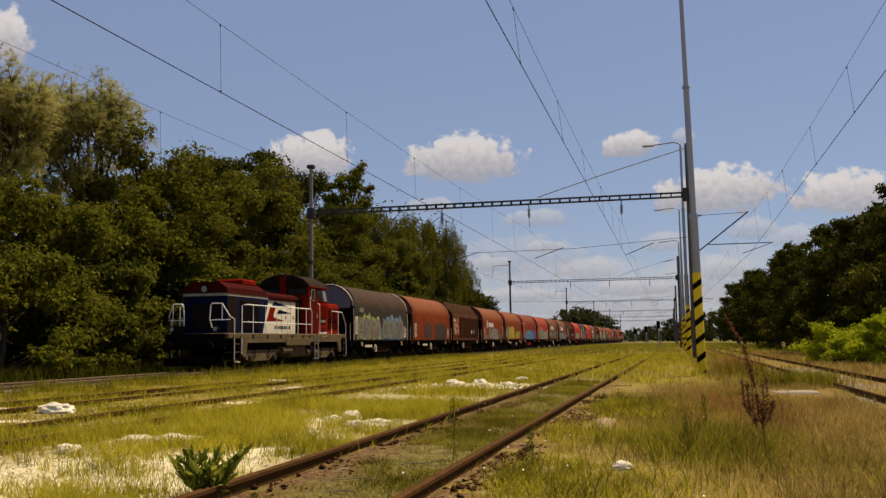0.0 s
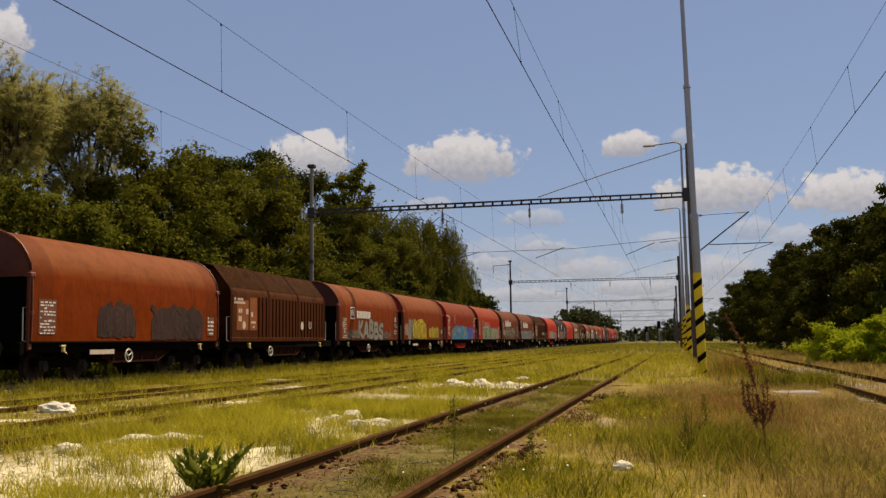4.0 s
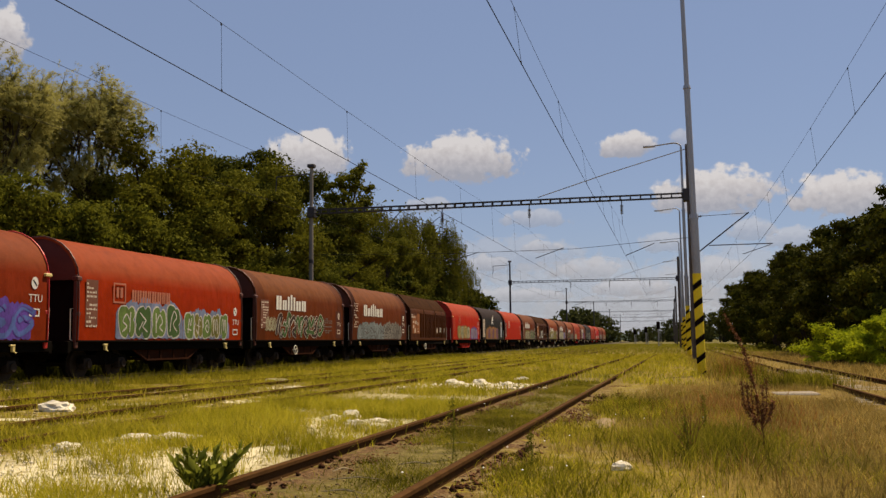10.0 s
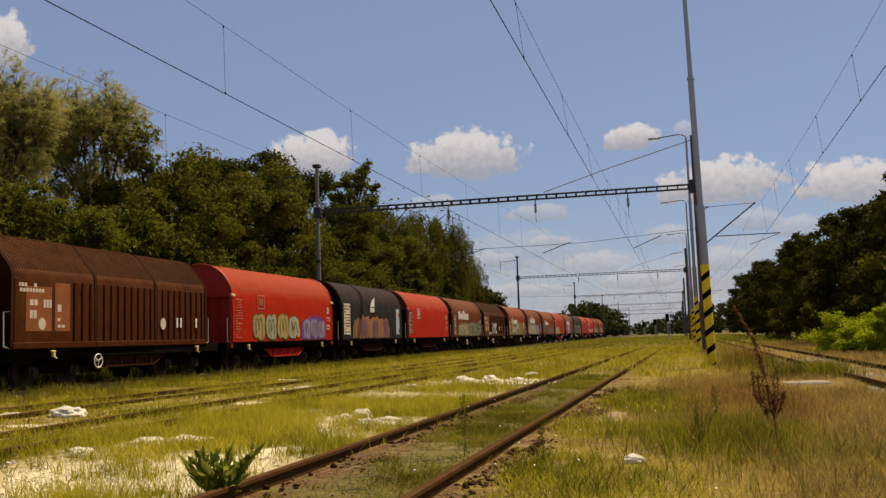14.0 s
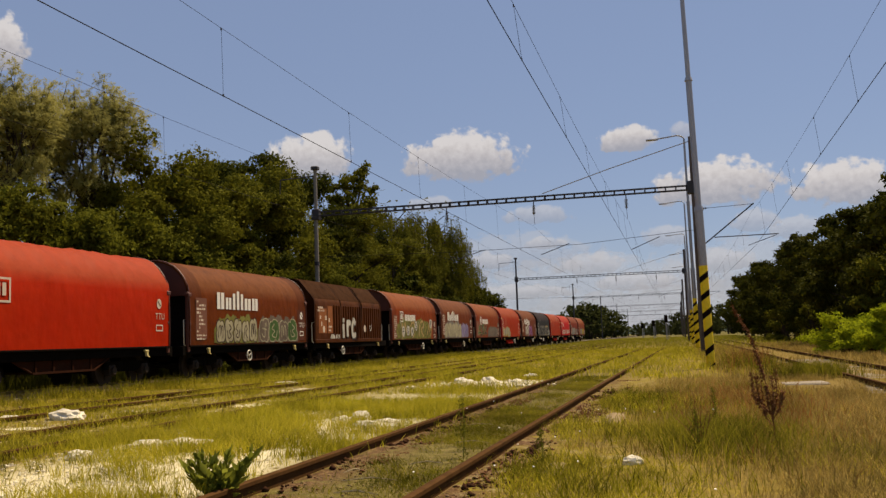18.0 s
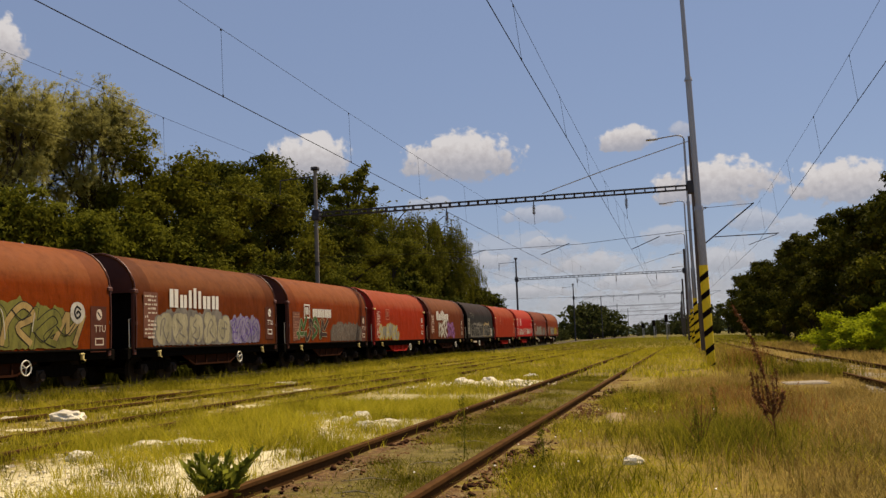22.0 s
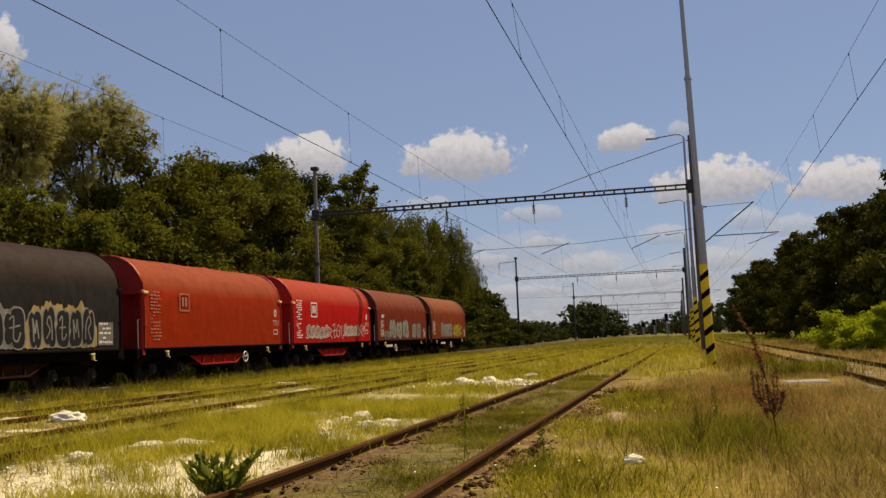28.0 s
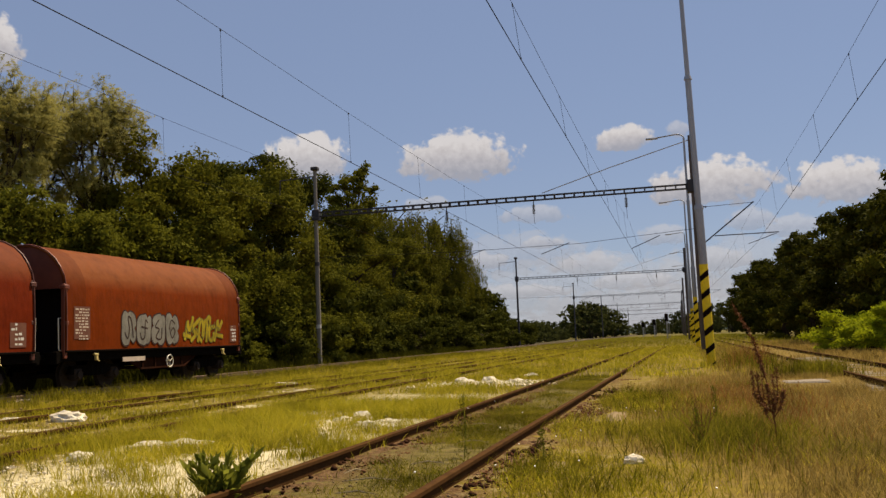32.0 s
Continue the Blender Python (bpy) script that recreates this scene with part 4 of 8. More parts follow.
def word_bars(parent, y, z, height, widths, material, name="lettering_bar", gap=0.09):
    """A brand word as plain upright bars of its size, two for a wide character."""
    for w, tall in widths:
        sh, top = Shape(), z + height * tall
        if w < height * 0.34:
            quad_on_side(sh, y, z, y + w, top, 1.4465)
        else:
            quad_on_side(sh, y, z, y + w * 0.44, top, 1.4465)
            quad_on_side(sh, y + w * 0.56, z, y + w, top, 1.4465)
        part(name, sh, material, parent, smooth=False)
        y += w + gap


def framed_mark(parent, y, z, size, material):
    """Square outlined emblem with two plain bars in it."""
    sh = Shape()
    t = size * 0.085
    quad_on_side(sh, y, z, y + size, z + t, 1.4465)
    quad_on_side(sh, y, z + size * 0.86, y + size, z + size * 0.86 + t, 1.4465)
    quad_on_side(sh, y, z + t, y + t, z + size * 0.86, 1.4465)
    quad_on_side(sh, y + size - t, z + t, y + size, z + size * 0.86, 1.4465)
    for k in (0.24, 0.55):
        quad_on_side(sh, y + k * size, z + size * 0.26, y + (k + 0.2) * size, z + size * 0.74, 1.4465)
    part("emblem", sh, material, parent, smooth=False)


TEXTS = {}


def text_mesh(body, size, material):
    key = (body, size, material.name)
    if key not in TEXTS:
        c = bpy.data.curves.new("text", "FONT")
        c.body, c.size, c.resolution_u = body, size, 2
        ob = bpy.data.objects.new("text", c)
        me = bpy.data.meshes.new_from_object(ob)
        bpy.data.objects.remove(ob)
        bpy.data.curves.remove(c)
        me.materials.clear()
        me.materials.append(material)
        TEXTS[key] = me
    return TEXTS[key]


TEXT_TURN = Matrix(((0, 0, 1, 0), (1, 0, 0, 0), (0, 1, 0, 0), (0, 0, 0, 1)))


def data_panel(parent, y, z, w, h, back, marks, seed, rows=7):
    """A small board of unreadable lines and boxes."""
    rng = random.Random(seed)
    if back:
        part("data_panel", quad_on_side(Shape(), y, z, y + w, z + h, 1.4462), back, parent, smooth=False)
    sh = Shape()
    rows = int(rows * 1.7)
    for k in range(rows):
        zz = z + h * (0.95 - k / rows) - h * 0.06
        x = y + w * rng.choice((0.08, 0.08, 0.3))
        while x < y + w * 0.88:
            q = w * rng.uniform(0.05, 0.24)
            quad_on_side(sh, x, zz, min(x + q, y + w * 0.94), zz + h / rows * rng.uniform(0.35, 0.6), 1.4485)
            x += q + w * rng.uniform(0.03, 0.08)
            if rng.random() < 0.14:
                break
    part("data_print", sh, marks, parent, smooth=False)["kind"] = "stuff"


def brake_mark(parent, y, z, material, text=True):
    """Round target mark, letters and a small box under it."""
    if "red covered" not in parent["label"]:
        part("data_panel", quad_on_side(Shape(), y - 0.42, z - 1.12, y + 0.36, z + 0.25, 1.4449), PANEL_GRIME, parent, smooth=False)
    sh = Shape()
    flat(sh, [(y + 0.14 * math.cos(a * math.tau / 16), z + 0.17 * math.sin(a * math.tau / 16)) for a in range(16)], 1.4465)
    part("target_mark", sh, material, parent, smooth=False)
    part("target_bar", stroke(Shape(), [(y - 0.08, z + 0.08), (y + 0.08, z - 0.08)], 0.05, 1.4485), SPRAY["black"], parent, smooth=False)
    if text:
        part("lettering", text_mesh("TTU", 0.30, material), None, parent, at=Matrix.Translation((1.447, y - 0.24, z - 0.52)) @ TEXT_TURN)
    sh = Shape()
    for k in (0, 1):
        quad_on_side(sh, y - 0.2, z - 0.74 - 0.18 * k, y + 0.22, z - 0.70 - 0.18 * k, 1.4465)
    quad_on_side(sh, y - 0.2, z - 0.92, y - 0.16, z - 0.70, 1.4472)
    quad_on_side(sh, y + 0.18, z - 0.92, y + 0.22, z - 0.70, 1.4472)
    part("box_mark", sh, material, parent, smooth=False)


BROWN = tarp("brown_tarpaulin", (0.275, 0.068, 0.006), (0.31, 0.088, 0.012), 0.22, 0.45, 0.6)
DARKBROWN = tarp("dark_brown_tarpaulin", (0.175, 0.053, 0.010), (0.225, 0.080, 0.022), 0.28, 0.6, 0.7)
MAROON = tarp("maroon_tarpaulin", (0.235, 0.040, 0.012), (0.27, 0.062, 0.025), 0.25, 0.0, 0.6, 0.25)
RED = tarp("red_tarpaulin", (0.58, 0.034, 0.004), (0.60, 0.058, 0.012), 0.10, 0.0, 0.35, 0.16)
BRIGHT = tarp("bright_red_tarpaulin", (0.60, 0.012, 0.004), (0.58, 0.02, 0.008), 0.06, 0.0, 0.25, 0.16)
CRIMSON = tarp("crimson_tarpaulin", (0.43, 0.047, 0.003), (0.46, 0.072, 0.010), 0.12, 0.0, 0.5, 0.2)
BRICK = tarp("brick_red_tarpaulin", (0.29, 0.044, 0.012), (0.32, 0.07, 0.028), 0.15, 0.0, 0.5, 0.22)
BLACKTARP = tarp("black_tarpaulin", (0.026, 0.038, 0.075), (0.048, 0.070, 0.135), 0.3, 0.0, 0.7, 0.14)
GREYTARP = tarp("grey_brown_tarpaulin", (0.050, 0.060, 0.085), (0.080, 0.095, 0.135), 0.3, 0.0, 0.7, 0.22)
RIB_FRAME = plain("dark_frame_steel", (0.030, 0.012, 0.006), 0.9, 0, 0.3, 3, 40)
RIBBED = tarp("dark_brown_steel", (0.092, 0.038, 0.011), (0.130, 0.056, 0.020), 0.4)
END_DARK = plain("dark_end_steel", (0.085, 0.022, 0.012), 0.6, 0.1, 0.3, 2, 40)
END_BROWN = plain("brown_end_steel", (0.15, 0.034, 0.014), 0.6, 0.1, 0.3, 2, 40, dirt=(0.06, 0.03, 0.02))
END_RED = plain("red_end_steel", (0.42, 0.016, 0.007), 0.55, 0.1, 0.2, 2, 40, dirt=(0.15, 0.02, 0.015))
END_STEEL = plain("blue_grey_end_steel", (0.12, 0.15, 0.18), 0.5, 0.1, 0.2, 2, 40)
END_BLACK_SHADED = plain("black_and_shaded_end_steel", (0.010, 0.008, 0.008), 0.9, 0.0, 0.2, 2, 40)
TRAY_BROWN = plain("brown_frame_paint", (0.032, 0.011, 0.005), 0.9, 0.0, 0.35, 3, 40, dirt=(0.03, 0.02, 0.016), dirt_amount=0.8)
TRAY_RED = plain("red_frame_paint", (0.34, 0.016, 0.006), 0.85, 0.0, 0.3, 3, 40, dirt=(0.09, 0.02, 0.014), dirt_amount=0.8)
PANEL_GRIME = plain("grimy_panel", (0.075, 0.022, 0.012), 0.86, 0, 0.3, 3, 40)
PANEL_GREY = plain("pale_grey_panel", (0.30, 0.33, 0.37), 0.86, 0, 0.15, 3, 40)
PANEL_RUST = plain("rust_brown_panel", (0.22, 0.072, 0.022), 0.86, 0, 0.25, 3, 40)
PANEL_BROWN = plain("brown_data_panel", (0.15, 0.062, 0.04), 0.86, 0, 0.2, 3, 40)
PANEL_RED = plain("red_data_panel", (0.24, 0.020, 0.010), 0.86, 0, 0.2, 3, 40)
HAND_WHITE = plain("white_handrail_paint", (0.66, 0.62, 0.50), 0.5, 0, 0.1, 6, 40)

WORD_R = [(0.30, 1.0), (0.24, 0.72), (0.11, 1.0), (0.11, 1.15), (0.11, 1.0), (0.29, 0.74), (0.27, 0.78)]
WORD_S = [(0.14, 1), (0.14, 1), (0.15, 1), (0.12, 1), (0.15, 1), (0.15, 1), (0.12, 1), (0.14, 1)]



def wagon_y(k, t):
    """Centre of wagon k along its track at t seconds."""
    return 36.10 + HOOD_L / 2 + PITCH * k - 9.5868 * t - 0.0073 * t * t


def running_gear(w, tray_mat, wheel_side, label_plate, hooks=HOOK_YELLOW):
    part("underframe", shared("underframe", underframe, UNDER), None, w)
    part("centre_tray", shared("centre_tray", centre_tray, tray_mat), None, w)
    for y in (-3.45, 3.45):
        build_bogie(w, y)
    for y, turn in ((-5.45, 0), (5.45, 180)):
        for x in (-0.875, 0.875):
            part("buffer", shared("buffer", buffer_part, UNDER), None, w, at=pose(x, y, 0.98, 0, 0, turn))
    for y in (-3.9, 4.0):
        part("tie_hook", shared("tie_hook", hook_part, hooks), None, w, at=pose(1.40, y, 0.97))
    if wheel_side is not None:
        part("handwheel", shared("handwheel", handwheel, HAND_WHITE), None, w, "pale brake handwheel", at=pose(1.48, wheel_side, 0.72))
    if label_plate is not None:
        part("maker_plate", Shape().box((1.36, label_plate, 0.78), (1.385, label_plate + 1.25, 0.92)), PALE, w)


def build_wagon(k, hood_mat, end_mat, label, tray=TRAY_BROWN, arch=None, wheel_side=1.6, plate=None, ripple=0.006, rail_colour=None, rim=None):
    w = thing("covered_wagon", label, "freight wagon", "covered wagons", pose(TRAIN_X, wagon_y(k, 0), RAIL_TOP))
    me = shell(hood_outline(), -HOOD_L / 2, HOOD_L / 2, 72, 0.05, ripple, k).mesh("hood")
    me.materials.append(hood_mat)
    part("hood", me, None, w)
    for y, turn in ((-HOOD_L / 2 + 0.10, 0), (HOOD_L / 2 - 0.10, 180)):
        part("end_arch", shared("end_arch", end_arch, arch or end_mat), None, w, at=pose(0, y, 0, 0, 0, turn))
        # end walls other than red are black: the gap's deep shade as colour
        part("end_wall", shared("end_wall", end_wall, END_RED if end_mat is END_RED else END_BLACK_SHADED), None, w, at=pose(0, y * 0.94, 0, 0, 0, turn))
        for x in (-1.36, 1.36):
            part("corner_post", shared("corner_post", corner_post, end_mat), None, w, at=pose(x, y - 0.06 if y < 0 else y + 0.06, 0, 0, 0, turn))
        part("handrail", shared("handrail", handrail, rail_colour or HAND_WHITE), None, w, at=pose(1.3, y + (0.0 if y < 0 else 0.05), 0, 0, 0, turn))
        if end_mat is END_RED:
            part("corner_lug", shared("corner_lug", lambda: Shape().box((-0.05, -0.16, -0.04), (0.06, 0.12, 0.05), 0.015), HOOK_YELLOW), None, w, at=pose(1.43, y, 3.0, 0, 0, turn))
    for y in (-HOOD_L / 2 + 0.04, HOOD_L / 2 - 0.04):
        part("hood_rim", shared("hood_rim", lambda: Shape().tube([(x * 1.012, 0, z + 0.02) for x, z in hood_outline()], 0.022, 5), rim or end_mat), None, w, at=pose(0, y, 0))
    part("lower_rail", Shape().box((1.40, -HOOD_L / 2, 1.12), (1.455, HOOD_L / 2, 1.18), 0.01), UNDER, w)
    running_gear(w, tray, wheel_side, plate)
    return w


def build_ribbed(k, label):
    """Steel hood in three telescoping lengths, the middle one wider."""
    w = thing("ribbed_wagon", label, "freight wagon", "covered wagons", pose(TRAIN_X, wagon_y(k, 0), RAIL_TOP))

    def section(y0, y1, grow):
        out = [(1.36 + grow, 1.12), (1.36 + grow, 3.12), (1.30 + grow, 3.3), (0.62 + grow * 0.5, 4.12 + grow), (0.4, 4.20 + grow)]
        out = out + [(-x, z) for x, z in reversed(out)]
        return shell(out, y0, y1, 2, 0.04, 0.0, 1)

    def roof_ribs(y0, y1, grow):
        s = Shape()
        y = y0 + 0.1
        while y < y1 - 0.08:
            s.tube([(1.31 + grow, y, 3.30), (0.63 + grow * 0.5, y, 4.12 + grow), (0.38, y, 4.21 + grow), (-0.6, y, 4.13 + grow)], 0.028, 4)
            y += 0.125
        return s

    rib = Shape().box((-0.02, -0.088, 1.30), (0.042, 0.088, 3.02), 0.015).mesh("side_rib")
    rib.materials.append(RIBBED)
    for y0, y1, grow, ribs in ((-5.60, -2.0, 0.05, 0), (-2.1, 1.32, 0.025, 9), (1.22, 4.72, 0.0, 9)):
        sec = part("hood_section", section(y0, y1, grow), RIBBED, w)
        part("roof_ribs", roof_ribs(y0, y1, grow), RIBBED, sec)
        part("sill_beam", Shape().box((1.32 + grow, y0 + 0.02, 1.13), (1.41 + grow, y1 - 0.02, 1.30), 0.015), RIBBED, sec)
        for i in range(ribs):
            part("side_rib", rib, None, sec, at=pose(1.36 + grow, y0 + 0.25 + i * (y1 - y0 - 0.5) / (ribs - 1), 0))
    for y, grow in ((-5.60, 0.075), (-2.02, 0.075), (1.30, 0.05), (4.70, 0.025)):
        part("section_frame", section(y - 0.05, y + 0.07, grow), RIB_FRAME, w)
    for y in (-5.45, -2.95, -2.58, -2.2):
        part("side_rib", rib, None, w, at=pose(1.41, y, 0))
    for y in (-5.25, 4.68):
        part("end_wall", Shape().along_y([(-1.36, 1.1), (1.36, 1.1), (1.36, 3.12), (1.28, 3.3), (0.6, 4.10), (-0.6, 4.10), (-1.28, 3.3), (-1.36, 3.12)], y - 0.04, y + 0.04), RIBBED, w)
        part("handrail", shared("handrail", handrail, HAND_WHITE), None, w, at=pose(1.36, y - 0.35 if y < 0 else y, 0, 0, 0, 0 if y < 0 else 180))
    running_gear(w, TRAY_BROWN, -1.95, None)
    sh = Shape()
    for y, z, a, b in ((-5.05, 1.6, 1.05, 1.22), (-3.86, 1.6, 0.66, 1.36)):
        part("data_panel", quad_on_side(Shape(), y, z, y + a, z + b, 1.414), PANEL_RUST, w, smooth=False)
    rng = random.Random(k)
    for y, z, a, b in ((-5.3, 2.66, 1.0, 0.10), (-5.38, 2.80, 0.9, 0.10), (-4.9, 2.3, 0.35, 0.16), (-4.35, 2.25, 0.36, 0.22), (-4.9, 1.95, 0.3, 0.22), (-3.75, 2.15, 0.2, 0.2), (-3.75, 1.88, 0.45, 0.09), (-3.75, 1.70, 0.35, 0.08)):
        n = max(1, int(a / 0.12))
        for i in range(n):
            if rng.random() < 0.85:
                quad_on_side(sh, y + i * a / n, z, y + (i + 0.8) * a / n, z + b, 1.4165)
    part("data_print", sh, PALE, w, smooth=False)["kind"] = "stuff"
    part("target_mark", flat(Shape(), [(-4.40 + 0.15 * math.cos(a * math.tau / 16), 1.80 + 0.17 * math.sin(a * math.tau / 16)) for a in range(16)], 1.4165), PALE, w, smooth=False)
    part("target_mark", flat(Shape(), [(1.75 + 0.17 * math.cos(a * math.tau / 16), 1.85 + 0.2 * math.sin(a * math.tau / 16)) for a in range(16)], 1.41), PALE, w, smooth=False)
    sh = Shape()
    for y in (2.6, 2.85, 3.9):
        quad_on_side(sh, y, 1.72, y + 0.10, 2.06, 1.41)
    if k == 10:
        part("letter_print", sh, WHITE, w, smooth=False)["kind"] = "stuff"
    else:
        part("lettering", text_mesh("U", 0.50, WHITE), None, w, at=Matrix.Translation((1.412, 2.55, 1.72)) @ TEXT_TURN)
    return w


def rail_word(w, y, z, h, mat=None):
    k = h / 0.62
    word_bars(w, y, z, h * 0.86, [(a * k * 1.58, b) for a, b in WORD_R], mat or WHITE, gap=0.11 * k)


def emblem_word(w, y, z, k=1.0, mat=None):
    framed_mark(w, y, z, 0.62 * k, mat or WHITE)
    word_bars(w, y + 0.94 * k, z + 0.06 * k, 0.36 * k, [(a * 1.6 * k, b) for a, b in WORD_S], mat or WHITE, gap=0.05 * k)


FADED = plain("faded_marks", (0.27, 0.13, 0.08), 0.86, 0, 0.15, 5, 40)
FADED_RED = plain("faded_red_marks", (0.36, 0.125, 0.075), 0.86, 0, 0.15, 5, 40)
WAGONS = {}


def build_train():
    W = WAGONS
    w = W[1] = build_wagon(1, GREYTARP, END_BLACK_SHADED, "grey tarpaulin covered wagon with green and blue graffiti", wheel_side=-1.6, plate=-3.2, ripple=0.012, arch=END_STEEL, rim=HAND_WHITE)
    graffiti(w, -4.6, -0.5, 1.22, 2.5, 4, "grey", "soot", "lime", 11, "block")
    graffiti(w, -0.1, 4.3, 1.22, 2.55, 4, "grey", "black", "azure", 12, "block")
    part("pale_patch", quad_on_side(Shape(), -4.4, 2.75, -3.6, 3.0), SPRAY["grey"], w, smooth=False)
    data_panel(w, -5.1, 1.5, 0.5, 1.0, PALE, UNDER, 1)
    data_panel(w, 4.45, 1.3, 0.62, 0.75, PANEL_BROWN, WHITE, 2, 3)
    w = W[2] = build_wagon(2, BROWN, END_BROWN, "rust-brown covered wagon with faded painted-over patches", wheel_side=-0.7, plate=-2.6)
    data_panel(w, -5.05, 1.4, 0.75, 0.95, PANEL_BROWN, WHITE, 3)
    graffiti(w, -2.2, -0.4, 1.3, 2.3, 3, "soot", "smoke", "soot", 13, "block")
    graffiti(w, 0.8, 4.0, 1.22, 2.3, 4, "soot", "smoke", "soot", 14, "wild")
    data_panel(w, 4.5, 1.35, 0.5, 0.7, PANEL_BROWN, WHITE, 4, 3)
    W[3] = build_ribbed(3, "dark brown ribbed steel covered wagon")
    w = W[4] = build_wagon(4, BROWN, END_BROWN, "rust-brown covered wagon with white lettering and silver graffiti", arch=END_DARK, wheel_side=-0.6)
    emblem_word(w, -3.6, 2.32, 1.12)
    graffiti(w, -2.3, 2.4, 1.22, 2.3, 5, "silver", "soot", None, 15, "bubble", None, None, "KABBS")
    graffiti(w, -4.2, -2.3, 1.22, 1.75, 4, "grey", "haze", None, 50, "wild")
    graffiti(w, 2.4, 3.6, 1.22, 1.7, 3, "grey", "haze", None, 51, "wild")
    data_panel(w, -4.9, 1.3, 0.75, 1.1, PANEL_BROWN, PALE, 5)
    brake_mark(w, 4.8, 2.45, PALE)
    w = W[5] = build_wagon(5, BROWN, END_BROWN, "rust-brown covered wagon with yellow graffiti", wheel_side=1.3, plate=-2.9, arch=END_RED)
    graffiti(w, -4.1, -3.3, 1.22, 2.5, 1, "silver", "black", "silver", 52, "wild")
    graffiti(w, -3.3, 0.3, 1.22, 2.45, 3, "yellow", "soot", "yellow", 16, "block", None, "white")
    graffiti(w, 1.1, 3.9, 1.25, 2.1, 4, "yellow", "olive", None, 17, "block", "yellow", "pale")
    data_panel(w, -5.1, 1.5, 0.85, 0.8, None, PALE, 6)
    brake_mark(w, 4.9, 1.75, PALE, False)
    w = W[6] = build_wagon(6, BRICK, END_RED, "deep red covered wagon with blue and violet graffiti", TRAY_RED, wheel_side=None)
    graffiti(w, -3.7, 2.2, 1.2, 2.2, 6, "silver", "black", "cyan", 18, "wild", "cyan")
    graffiti(w, 2.2, 4.5, 1.2, 2.15, 3, "blue", "violet", "violet", 19, "wild")
    framed_mark(w, -3.0, 2.5, 0.64, FADED_RED)
    data_panel(w, -5.1, 1.6, 0.85, 1.6, PANEL_RED, PALE, 7, 10)
    brake_mark(w, 4.75, 2.75, WHITE)
    w = W[7] = build_wagon(7, CRIMSON, END_DARK, "deep red covered wagon with green outlined graffiti", wheel_side=None)
    emblem_word(w, -3.6, 2.34, 1.10, FADED_RED)
    graffiti(w, -3.3, 0.5, 1.22, 2.4, 4, "leaf", "white", "sky", 20, "block", "green")
    graffiti(w, 0.8, 4.1, 1.22, 2.2, 5, "leaf", "white", "sky", 21, "block", "olive")
    data_panel(w, -5.0, 1.6, 0.6, 1.4, PANEL_BROWN, PALE, 8)
    brake_mark(w, 4.75, 2.3, WHITE)
    w = W[8] = build_wagon(8, DARKBROWN, END_DARK, "brown covered wagon with white lettering and tangled graffiti", wheel_side=-1.2)
    rail_word(w, -3.3, 2.52, 0.72)
    graffiti(w, -3.4, 2.2, 1.22, 2.35, 8, "soot", "white", None, 22, "wild", "green")
    graffiti(w, -4.4, -3.4, 1.5, 2.2, 3, "pale", "pale", None, 53)
    data_panel(w, -4.9, 1.7, 0.8, 1.2, PANEL_BROWN, PALE, 9)
    data_panel(w, 2.3, 1.5, 1.4, 0.8, None, SPRAY["grey"], 10, 5)
    brake_mark(w, 4.6, 2.4, PALE)
    w = W[9] = build_wagon(9, DARKBROWN, END_DARK, "brown covered wagon with white lettering and pale blue graffiti", wheel_side=None)
    rail_word(w, -3.3, 2.53, 0.74)
    graffiti(w, -4.3, 0.4, 1.22, 2.1, 6, "steel", "smoke", "steel", 23, "wild")
    graffiti(w, 0.3, 4.0, 1.22, 2.15, 5, "grey", "black", "grey", 24, "wild")
    data_panel(w, -5.05, 1.9, 0.8, 1.4, None, PALE, 11)
    brake_mark(w, 4.65, 2.55, WHITE)
    W[10] = build_ribbed(10, "dark brown ribbed steel covered wagon with pale markings")
    w = W[11] = build_wagon(11, RED, END_RED, "bright red covered wagon with cream and violet graffiti", TRAY_RED, wheel_side=None)
    graffiti(w, -3.6, 1.2, 1.22, 2.4, 4, "tan", "green", None, 25, "block", "pale")
    graffiti(w, 1.6, 4.3, 1.22, 2.2, 3, "lilac", "plum", "violet", 26, "block", "lilac")
    framed_mark(w, -3.1, 2.5, 0.64, FADED_RED)
    data_panel(w, -5.1, 1.4, 0.65, 1.6, None, FADED_RED, 12, 9)
    brake_mark(w, 4.75, 2.6, PALE)
    w = W[12] = build_wagon(12, BLACKTARP, END_BLACK_SHADED, "black covered wagon with orange and pink graffiti", wheel_side=None)
    graffiti(w, -3.5, 2.6, 1.22, 2.3, 6, "rust", "haze", "rust", 27, "block", "plum")
    sh = Shape()
    flat(sh, [(-0.75, 2.98), (0.0, 2.98), (0.0, 3.5), (-0.35, 3.38), (-0.6, 3.2)], 1.448)
    word_bars(w, -0.78, 2.66, 0.27, [(0.22, 1), (0.22, 1), (0.22, 1)], WHITE, gap=0.04)
    part("emblem", sh, WHITE, w, smooth=False)
    data_panel(w, -5.0, 1.4, 0.95, 1.65, PALE, UNDER, 13)
    part("data_panel", quad_on_side(Shape(), 4.1, 1.4, 4.78, 2.95, 1.4462), PANEL_GREY, w, smooth=False)
    part("target_mark", flat(Shape(), [(4.38 + 0.2 * math.cos(a * math.tau / 16), 2.62 + 0.22 * math.sin(a * math.tau / 16)) for a in range(16)], 1.4485), PALE, w, smooth=False)
    part("target_bar", stroke(Shape(), [(4.28, 2.72), (4.48, 2.52)], 0.06, 1.4500), UNDER, w, smooth=False)
